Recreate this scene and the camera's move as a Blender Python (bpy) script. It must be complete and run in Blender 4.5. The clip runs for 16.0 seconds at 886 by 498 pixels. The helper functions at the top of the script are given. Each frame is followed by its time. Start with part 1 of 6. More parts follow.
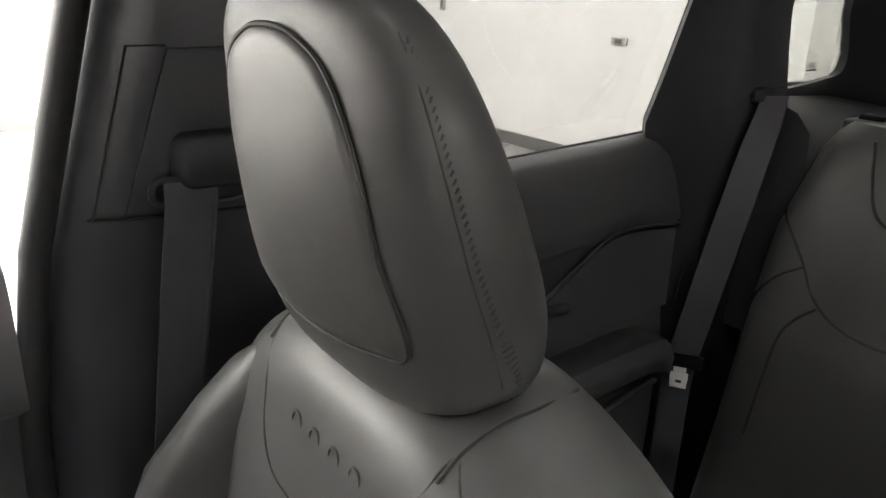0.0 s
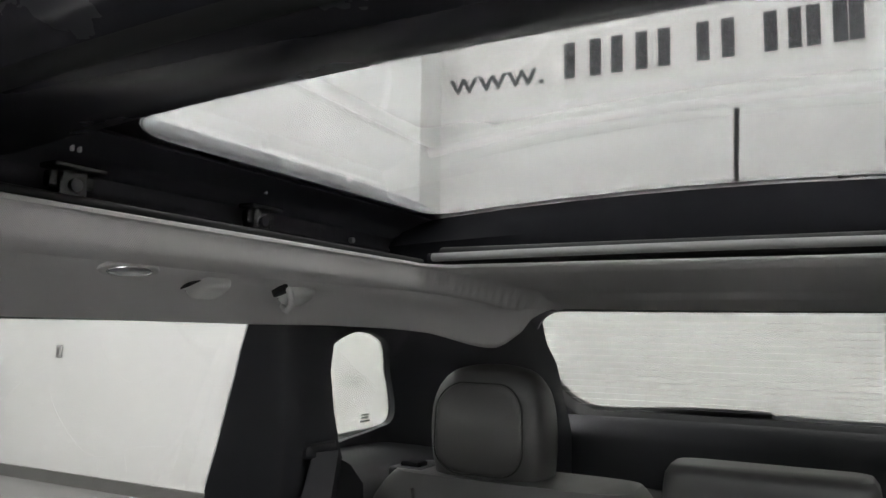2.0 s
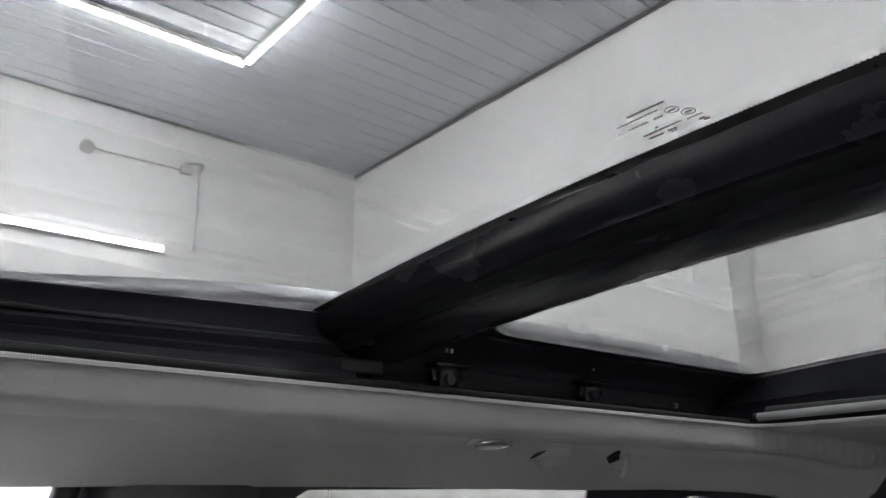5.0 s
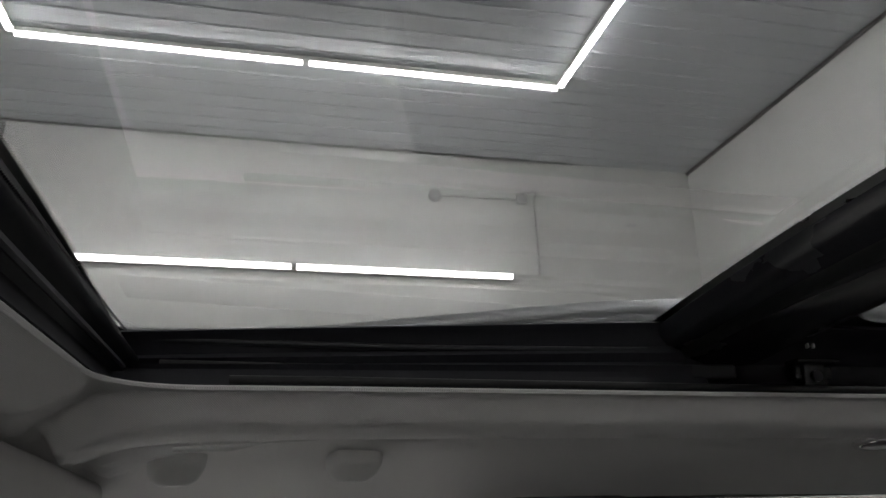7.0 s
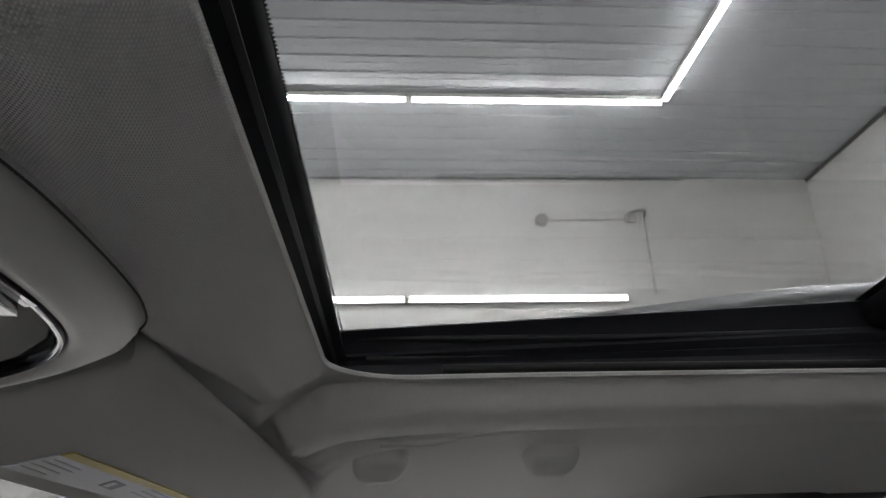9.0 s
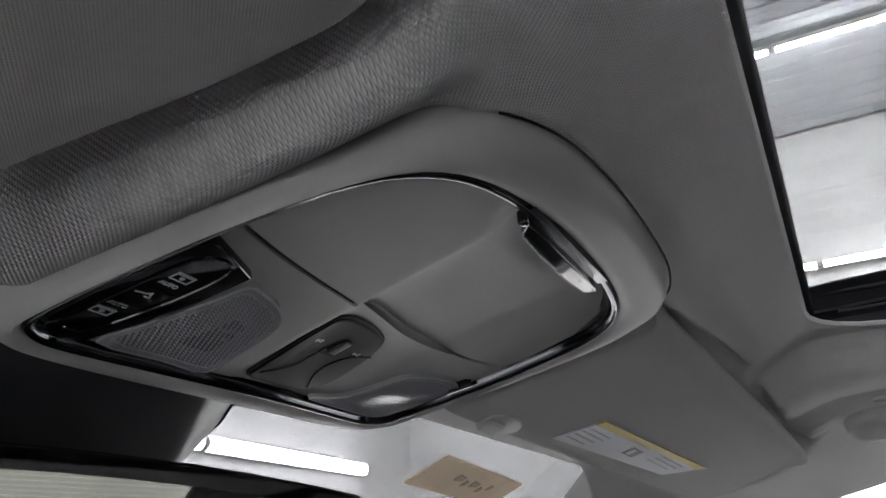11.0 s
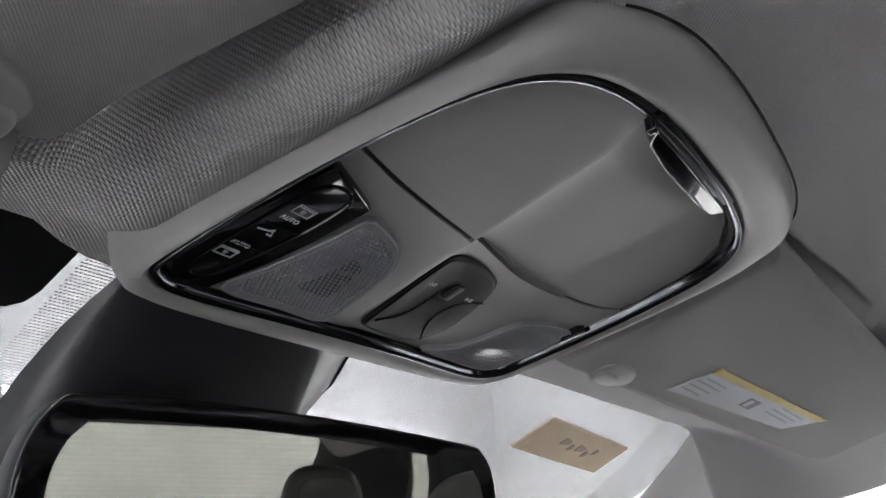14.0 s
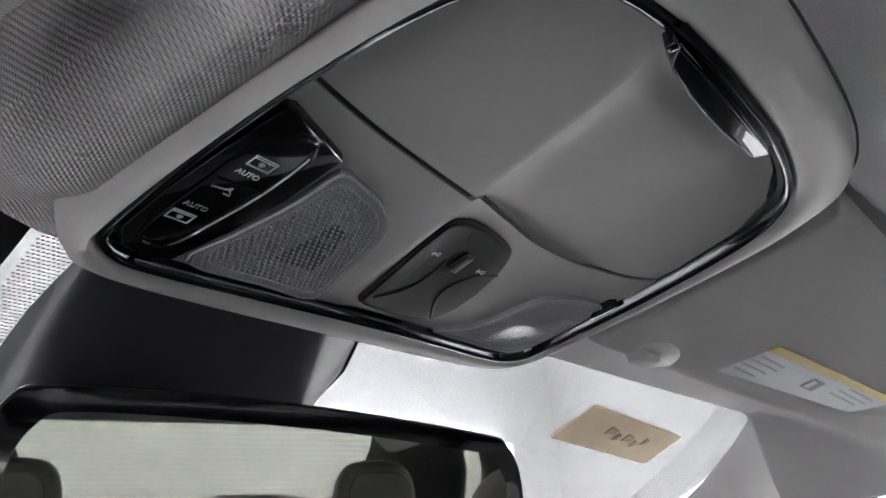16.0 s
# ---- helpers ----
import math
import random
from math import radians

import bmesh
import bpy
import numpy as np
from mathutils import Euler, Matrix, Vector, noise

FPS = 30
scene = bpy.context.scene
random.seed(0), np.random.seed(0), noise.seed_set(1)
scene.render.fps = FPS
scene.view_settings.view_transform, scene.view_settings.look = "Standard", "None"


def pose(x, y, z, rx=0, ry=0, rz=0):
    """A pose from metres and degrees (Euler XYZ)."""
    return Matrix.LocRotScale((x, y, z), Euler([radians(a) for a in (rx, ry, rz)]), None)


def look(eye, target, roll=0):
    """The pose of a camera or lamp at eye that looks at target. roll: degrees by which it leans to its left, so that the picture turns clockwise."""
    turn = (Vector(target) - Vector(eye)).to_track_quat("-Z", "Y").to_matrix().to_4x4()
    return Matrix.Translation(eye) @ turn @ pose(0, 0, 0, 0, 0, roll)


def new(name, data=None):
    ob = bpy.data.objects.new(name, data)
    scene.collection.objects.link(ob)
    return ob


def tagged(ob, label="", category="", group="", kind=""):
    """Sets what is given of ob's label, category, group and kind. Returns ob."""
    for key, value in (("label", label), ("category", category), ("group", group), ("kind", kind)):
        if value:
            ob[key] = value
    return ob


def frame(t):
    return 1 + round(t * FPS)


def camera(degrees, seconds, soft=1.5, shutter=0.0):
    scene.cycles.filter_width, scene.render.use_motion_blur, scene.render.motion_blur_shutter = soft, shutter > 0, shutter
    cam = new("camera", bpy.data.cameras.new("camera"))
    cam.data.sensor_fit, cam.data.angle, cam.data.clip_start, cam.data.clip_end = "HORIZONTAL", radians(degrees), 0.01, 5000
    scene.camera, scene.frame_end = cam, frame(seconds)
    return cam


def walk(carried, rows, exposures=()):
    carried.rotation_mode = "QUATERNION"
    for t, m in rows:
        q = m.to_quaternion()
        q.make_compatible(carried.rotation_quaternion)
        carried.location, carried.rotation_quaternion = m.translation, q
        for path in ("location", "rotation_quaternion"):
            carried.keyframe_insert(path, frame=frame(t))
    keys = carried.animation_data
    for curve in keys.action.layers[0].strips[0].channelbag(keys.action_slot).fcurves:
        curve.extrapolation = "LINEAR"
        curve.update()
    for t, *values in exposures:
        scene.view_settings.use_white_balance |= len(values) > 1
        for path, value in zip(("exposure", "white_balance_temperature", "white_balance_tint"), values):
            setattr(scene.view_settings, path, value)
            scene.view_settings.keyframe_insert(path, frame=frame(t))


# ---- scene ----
cam = camera(60.18, 16.0)

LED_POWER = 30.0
EXPOSURE = [(0.0, 4.25, 6800, 11), (0.5, 3.9, 6700, 10), (1.0, 3.9, 6650, 10), (2.0, 3.9, 6450, 10), (3.0, 3.88, 6350, 11), (4.0, 3.82, 6400, 11), (4.5, 3.7, 6350, 11), (5.2, 3.35, 6250, 11), (7.3, 2.42, 6550, 10),
            (8.4, 2.58, 6500, 10), (9.0, 2.78, 6450, 11), (9.5, 2.93, 6400, 12), (10.2, 3.07, 6300, 13), (12.3, 3.65, 6200, 13), (13.0, 3.65, 6200, 13), (14.5, 3.9, 6200, 13), (16.0, 4.05, 6200, 13)]
PATH = [
    (0.0, (0.0053, 0.4300, 1.4306), (0.7586, -0.1372, 1.0975), 2.01),
    (0.5, (-0.0246, 0.3768, 1.4514), (0.6924, -0.2911, 1.2518), 1.88),
    (1.0, (-0.0611, 0.3514, 1.4726), (0.5615, -0.4286, 1.4097), 1.56),
    (1.5, (-0.0782, 0.3365, 1.4830), (0.4369, -0.5206, 1.4932), 1.09),
    (2.0, (-0.1081, 0.3629, 1.4815), (0.3619, -0.5140, 1.5818), 0.90),
    (2.5, (-0.1231, 0.3766, 1.4740), (0.3312, -0.4962, 1.6522), 0.66),
    (3.0, (-0.1432, 0.3948, 1.4694), (0.3106, -0.4682, 1.6912), 0.46),
    (3.5, (-0.1606, 0.4177, 1.4724), (0.3375, -0.4114, 1.7264), 0.26),
    (4.0, (-0.1699, 0.4413, 1.4719), (0.4054, -0.3248, 1.7583), 0.02),
    (4.5, (-0.1713, 0.4504, 1.4737), (0.4862, -0.2392, 1.7775), -0.45),
    (5.0, (-0.1837, 0.4775, 1.4735), (0.5598, -0.1163, 1.7809), -0.53),
    (5.2, (-0.1903, 0.4853, 1.4702), (0.5858, -0.0631, 1.7816), -0.47),
    (7.3, (-0.2171, 0.4795, 1.4699), (0.7070, 0.3023, 1.8084), -1.38),
    (7.5, (-0.2156, 0.4697, 1.4704), (0.7047, 0.2946, 1.8204), -1.45),
    (8.0, (-0.2016, 0.4929, 1.4656), (0.7131, 0.3233, 1.8324), -1.67),
    (8.5, (-0.1981, 0.5215, 1.4595), (0.7211, 0.3821, 1.8278), -1.87),
    (9.0, (-0.2018, 0.5569, 1.4379), (0.7248, 0.4915, 1.8081), -2.03),
    (9.5, (-0.1983, 0.5834, 1.4353), (0.7258, 0.6550, 1.8105), -2.17),
    (10.0, (-0.2270, 0.5963, 1.4260), (0.6727, 0.8075, 1.8079), -2.79),
    (10.2, (-0.2335, 0.6064, 1.4211), (0.6520, 0.8680, 1.8052), -2.90),
    (12.5, (-0.2476, 0.5855, 1.4102), (0.5253, 1.0845, 1.8021), -3.46),
    (13.0, (-0.2335, 0.5855, 1.4095), (0.5427, 1.0804, 1.8003), -3.90),
    (13.5, (-0.2431, 0.6038, 1.4064), (0.5381, 1.0948, 1.7918), -4.30),
    (14.0, (-0.2381, 0.6227, 1.3998), (0.5444, 1.1147, 1.7812), -4.47),
    (14.5, (-0.2155, 0.6321, 1.4113), (0.5605, 1.1353, 1.7916), -4.51),
    (15.0, (-0.1967, 0.6266, 1.4101), (0.5637, 1.1500, 1.7946), -4.67),
    (15.5, (-0.1980, 0.6233, 1.4101), (0.5544, 1.1595, 1.7928), -4.86),
    (16.0, (-0.1984, 0.6292, 1.4022), (0.5464, 1.1778, 1.7821), -4.90),
]
walk(cam, [(t, look(eye, target, roll)) for t, eye, target, roll in PATH], EXPOSURE)

# ---- world and exposure ----
world = bpy.data.worlds.new("world")
world.use_nodes = True
world.node_tree.nodes["Background"].inputs["Color"].default_value = (0.6, 0.65, 0.7, 1)
world.node_tree.nodes["Background"].inputs["Strength"].default_value = 0.2
scene.world = world

# ---- materials ----


def mat(name, color, rough=0.5, metal=0.0, spec=0.5, var=0.12, grain=0.0, grain_scale=900.0, weave=0.0, weave_scale=520.0, ribs=False,
        stain_scale=6.0, coat=0.0, rough_var=0.1, gaps=0.0, laid=False):
    """Principled surface with fine grain and broad wear, in object space at real size."""
    m = bpy.data.materials.new(name)
    m.use_nodes = True
    nt = m.node_tree
    n, l = nt.nodes, nt.links
    b = n["Principled BSDF"]
    b.inputs["Roughness"].default_value = rough
    b.inputs["Metallic"].default_value = metal
    b.inputs["Specular IOR Level"].default_value = spec
    b.inputs["Coat Weight"].default_value = coat
    tc = n.new("ShaderNodeTexCoord")
    broad = n.new("ShaderNodeTexNoise")
    broad.inputs["Scale"].default_value = stain_scale
    broad.inputs["Detail"].default_value = 6
    l.new(tc.outputs["Object"], broad.inputs["Vector"])
    fine = n.new("ShaderNodeTexNoise")
    fine.inputs["Scale"].default_value = grain_scale * 0.4
    fine.inputs["Detail"].default_value = 3
    l.new(tc.outputs["Object"], fine.inputs["Vector"])
    mixf = n.new("ShaderNodeMath")
    mixf.operation = "ADD"
    l.new(broad.outputs["Fac"], mixf.inputs[0])
    half = n.new("ShaderNodeMath")
    half.operation = "MULTIPLY"
    half.inputs[1].default_value = 0.5
    l.new(fine.outputs["Fac"], half.inputs[0])
    l.new(half.outputs[0], mixf.inputs[1])
    ramp = n.new("ShaderNodeMapRange")
    ramp.inputs["From Min"].default_value = 0.35
    ramp.inputs["From Max"].default_value = 1.15
    ramp.inputs["To Min"].default_value = 1 - var
    ramp.inputs["To Max"].default_value = 1 + var
    l.new(mixf.outputs[0], ramp.inputs["Value"])
    col = n.new("ShaderNodeMix")
    col.data_type, col.blend_type = "RGBA", "MULTIPLY"
    col.inputs["Factor"].default_value = 1
    col.inputs["A"].default_value = (*color, 1)
    l.new(ramp.outputs["Result"], col.inputs["B"])
    l.new(col.outputs["Result"], b.inputs["Base Color"])
    rr = n.new("ShaderNodeMapRange")
    rr.inputs["To Min"].default_value = max(0.02, rough - rough_var)
    rr.inputs["To Max"].default_value = min(1, rough + rough_var)
    l.new(broad.outputs["Fac"], rr.inputs["Value"])
    l.new(rr.outputs["Result"], b.inputs["Roughness"])
    height = None
    if grain:
        vor = n.new("ShaderNodeTexVoronoi")
        vor.inputs["Scale"].default_value = grain_scale
        l.new(tc.outputs["Object"], vor.inputs["Vector"])
        height = vor.outputs["Distance"]
        power = grain
    if weave:
        waves = []
        for angle in ((-12,) if ribs else (45, -45)):
            mp = n.new("ShaderNodeMapping")
            mp.inputs["Rotation"].default_value = (0, radians(-8), radians(angle))
            if laid:
                # the knit follows the moulded surface by its own map
                cloth = n.new("ShaderNodeUVMap")
                cloth.uv_map = "cloth"
                mp.inputs["Rotation"].default_value = (0, 0, radians(angle))
                l.new(cloth.outputs["UV"], mp.inputs["Vector"])
            else:
                l.new(tc.outputs["Object"], mp.inputs["Vector"])
            wv = n.new("ShaderNodeTexWave")
            wv.inputs["Scale"].default_value = weave_scale / 20
            wv.inputs["Distortion"].default_value = 0.03
            wv.inputs["Detail"].default_value = 1
            wv.inputs["Detail Scale"].default_value = 3
            l.new(mp.outputs["Vector"], wv.inputs["Vector"])
            waves.append(wv)
        mul = n.new("ShaderNodeMath")
        mul.operation = "MULTIPLY"
        l.new(waves[0].outputs["Fac"], mul.inputs[0])
        l.new(waves[-1].outputs["Fac"], mul.inputs[1])
        height = mul.outputs[0]
        power = weave
        # Colour follows the weave height: darker in its gaps, lighter on the threads
        if gaps:
            yarn = n.new("ShaderNodeMapRange")
            yarn.inputs["To Min"].default_value = 1 - gaps
            yarn.inputs["To Max"].default_value = 1 + gaps
            l.new(height, yarn.inputs["Value"])
            weave_tone = n.new("ShaderNodeMix")
            weave_tone.data_type, weave_tone.blend_type = "RGBA", "MULTIPLY"
            weave_tone.inputs["Factor"].default_value = 1
            l.new(col.outputs["Result"], weave_tone.inputs["A"])
            l.new(yarn.outputs["Result"], weave_tone.inputs["B"])
            l.new(weave_tone.outputs["Result"], b.inputs["Base Color"])
    if height is not None:
        bump = n.new("ShaderNodeBump")
        bump.inputs["Strength"].default_value = power
        bump.inputs["Distance"].default_value = 0.0008
        l.new(height, bump.inputs["Height"])
        l.new(bump.outputs["Normal"], b.inputs["Normal"])
    return m


def glow(name, color, strength):
    m = bpy.data.materials.new(name)
    m.use_nodes = True
    n, l = m.node_tree.nodes, m.node_tree.links
    n.remove(n["Principled BSDF"])
    e = n.new("ShaderNodeEmission")
    e.inputs["Color"].default_value = (*color, 1)
    e.inputs["Strength"].default_value = strength
    l.new(e.outputs[0], n["Material Output"].inputs["Surface"])
    return m


def pane(name, tint, gloss=0.02, reflect=0.018, graze=0.7):
    """Clear thin glass: light passes straight, the surface mirrors by Fresnel."""
    m = bpy.data.materials.new(name)
    m.use_nodes = True
    n, l = m.node_tree.nodes, m.node_tree.links
    n.remove(n["Principled BSDF"])
    tr = n.new("ShaderNodeBsdfTransparent")
    tr.inputs["Color"].default_value = (*tint, 1)
    gl = n.new("ShaderNodeBsdfGlossy")
    gl.inputs["Roughness"].default_value = gloss
    lw = n.new("ShaderNodeLayerWeight")
    lw.inputs["Blend"].default_value = 0.5
    pw = n.new("ShaderNodeMath")
    pw.operation = "POWER"
    pw.inputs[1].default_value = 5.0
    l.new(lw.outputs["Facing"], pw.inputs[0])
    fr = n.new("ShaderNodeMapRange")
    fr.inputs["To Min"].default_value = reflect
    fr.inputs["To Max"].default_value = graze
    l.new(pw.outputs[0], fr.inputs["Value"])
    mx = n.new("ShaderNodeMixShader")
    l.new(fr.outputs[0], mx.inputs[0])
    l.new(tr.outputs[0], mx.inputs[1])
    l.new(gl.outputs[0], mx.inputs[2])
    l.new(mx.outputs[0], n["Material Output"].inputs["Surface"])
    return m


M_WALL = mat("white_wall_paint", (0.84, 0.835, 0.82), 0.55, var=0.03, grain=0.05, grain_scale=60, stain_scale=0.6)
M_DOOR = mat("white_door_paint", (0.78, 0.78, 0.76), 0.4, var=0.03, stain_scale=1.5)
M_CEIL = mat("white_steel_ceiling", (0.62, 0.64, 0.67), 0.42, var=0.05, stain_scale=0.7)
M_FLOOR = mat("grey_epoxy_floor", (0.34, 0.335, 0.325), 0.3, var=0.07, stain_scale=0.9)
M_BASE = mat("grey_baseboard", (0.16, 0.155, 0.15), 0.5, var=0.1)
M_LETTER = mat("dark_grey_vinyl", (0.07, 0.07, 0.075), 0.5, var=0.05)
M_STEEL = mat("dull_steel", (0.35, 0.35, 0.35), 0.4, metal=0.8)
M_LED = glow("led_white", (1.0, 0.985, 0.97), LED_POWER)
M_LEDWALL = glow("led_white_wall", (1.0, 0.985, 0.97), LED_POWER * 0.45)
M_LEDFRONT = glow("led_white_front", (1.0, 0.985, 0.97), LED_POWER * 0.30)
M_LINER = mat("grey_headliner_knit", (0.74, 0.725, 0.725), 0.9, spec=0.2, var=0.04, weave=0.7, weave_scale=5000, stain_scale=4, gaps=0.12, laid=True)
M_PILLARCLOTH = mat("grey_pillar_cloth", (0.70, 0.69, 0.685), 0.9, spec=0.2, var=0.04, weave=0.5, weave_scale=6000, stain_scale=4, gaps=0.05)
M_VISOR = mat("grey_visor_cloth", (0.49, 0.48, 0.475), 0.92, spec=0.2, var=0.05, weave=0.4, weave_scale=9000, stain_scale=5, gaps=0.05)
M_GREYPLASTIC = mat("grey_grained_plastic", (0.45, 0.445, 0.44), 0.42, spec=0.4, var=0.03, grain=0.06, grain_scale=1600, stain_scale=8)
M_LINERTRIM = mat("grey_satin_handle_plastic", (0.55, 0.545, 0.54), 0.5, spec=0.35, var=0.03, grain=0.05, grain_scale=1600, stain_scale=8)
M_BLACK = mat("black_cassette_plastic", (0.031, 0.0305, 0.036), 0.5, spec=0.14, var=0.15, stain_scale=10)
M_BEAM = mat("satin_black_beam", (0.034, 0.033, 0.039), 0.27, spec=0.35, var=0.15, stain_scale=10, rough_var=0.05)
M_BARBLACK = mat("matt_black_frame", (0.016, 0.016, 0.019), 0.6, spec=0.06, var=0.15, stain_scale=10)
M_CLIP = mat("black_clip_plastic", (0.016, 0.016, 0.017), 0.25, spec=0.6, var=0.1)
M_RUBBER = mat("black_rubber", (0.010, 0.010, 0.011), 0.6, var=0.15)
M_TRIM = mat("black_trim_plastic", (0.026, 0.0265, 0.0305), 0.45, spec=0.4, var=0.1, grain=0.12, grain_scale=1200, stain_scale=7)
M_TRIMSOFT = mat("charcoal_soft_trim", (0.043, 0.043, 0.046), 0.38, spec=0.5, var=0.1, grain=0.12, grain_scale=900, stain_scale=7)
M_PILLAR = mat("satin_black_pillar", (0.026, 0.0265, 0.031), 0.33, spec=0.6, var=0.1, grain=0.03, grain_scale=1200, stain_scale=7)
M_SENSOR = mat("satin_black_cover", (0.035, 0.035, 0.040), 0.34, spec=0.8, var=0.1, grain=0.02, grain_scale=1200)
M_LEATHER = mat("charcoal_leather", (0.050, 0.050, 0.050), 0.42, spec=0.5, var=0.1, grain=0.05, grain_scale=900, stain_scale=9)
M_LEATHER2 = mat("charcoal_leather_insert", (0.058, 0.058, 0.057), 0.40, spec=0.5, var=0.1, grain=0.04, grain_scale=900, stain_scale=9)
M_SEAM = mat("dark_seam", (0.012, 0.012, 0.012), 0.7)
M_BELT = mat("black_webbing", (0.040, 0.040, 0.046), 0.6, var=0.1, weave=0.12, weave_scale=4200)
M_CHROME = mat("dark_chrome", (0.11, 0.113, 0.122), 0.09, metal=1.0, var=0.02, rough_var=0.02)
M_BRIGHT = mat("bright_metal", (0.75, 0.75, 0.74), 0.18, metal=1.0, var=0.03, rough_var=0.05)
M_PIANO = mat("gloss_black", (0.006, 0.006, 0.008), 0.08, var=0.1, coat=0.5, rough_var=0.02)
M_SWITCH = mat("satin_black_switch", (0.006, 0.006, 0.007), 0.45, spec=0.08, var=0.1)
M_ICON = mat("white_print", (0.72, 0.74, 0.76), 0.5, var=0.02)
M_FAINT = mat("pale_grey_print", (0.40, 0.40, 0.41), 0.6)
M_PAPER = mat("white_sticker", (0.55, 0.56, 0.59), 0.5, var=0.06, stain_scale=40)
M_YELLOW = mat("yellow_sticker", (0.55, 0.43, 0.09), 0.5, var=0.05)
M_INK = mat("grey_ink", (0.24, 0.24, 0.25), 0.6)
M_CARD = mat("brown_cardboard", (0.80, 0.63, 0.43), 0.75, var=0.1, stain_scale=30)
M_CARDMARK = mat("brown_marks", (0.50, 0.375, 0.25), 0.8, var=0.1)
M_TONGUE = mat("brushed_belt_tongue", (0.72, 0.72, 0.71), 0.38, metal=0.35, var=0.05)
M_STITCH = mat("charcoal_thread", (0.022, 0.022, 0.022), 0.6)
M_ROLLER = mat("grey_shade_cloth", (0.34, 0.34, 0.34), 0.6, var=0.04)
M_SILVER = mat("silver_body_paint", (0.55, 0.56, 0.57), 0.3, metal=0.4, var=0.03, coat=0.6)
M_CARPET = mat("black_carpet", (0.020, 0.020, 0.020), 0.95, var=0.2, grain=0.5, grain_scale=500)
M_GLASS = pane("tinted_side_glass", (0.125, 0.1265, 0.125), reflect=0.01, graze=0.4)
M_GLASSREAR = pane("tinted_rear_glass", (0.33, 0.334, 0.327), reflect=0.012, graze=0.5)
M_GLASSFRONT = pane("clear_windscreen_glass", (0.31, 0.313, 0.316), reflect=0.006, graze=0.16)
M_GLASSDOOR = pane("clear_door_glass", (0.93, 0.94, 0.935))
M_GLASSROOF = pane("roof_glass", (0.315, 0.318, 0.317), reflect=0.018, graze=0.32)
M_LENS = mat("clear_prism_lens", (0.34, 0.34, 0.365), 0.09, var=0.05, coat=0.8, rough_var=0.03)
M_LENSRIM = mat("clear_lens_edge", (0.42, 0.42, 0.44), 0.2, var=0.03, coat=0.4)
M_LENSDARK = mat("lamp_behind_lens", (0.16, 0.16, 0.17), 0.25, var=0.2, coat=0.4, stain_scale=60)
M_MIRROR = mat("mirror_silver", (0.74, 0.74, 0.67), 0.015, metal=1.0, var=0.0, rough_var=0.005)
M_FROST = mat("frit_black", (0.010, 0.010, 0.011), 0.3)

# ---- mesh tools ----


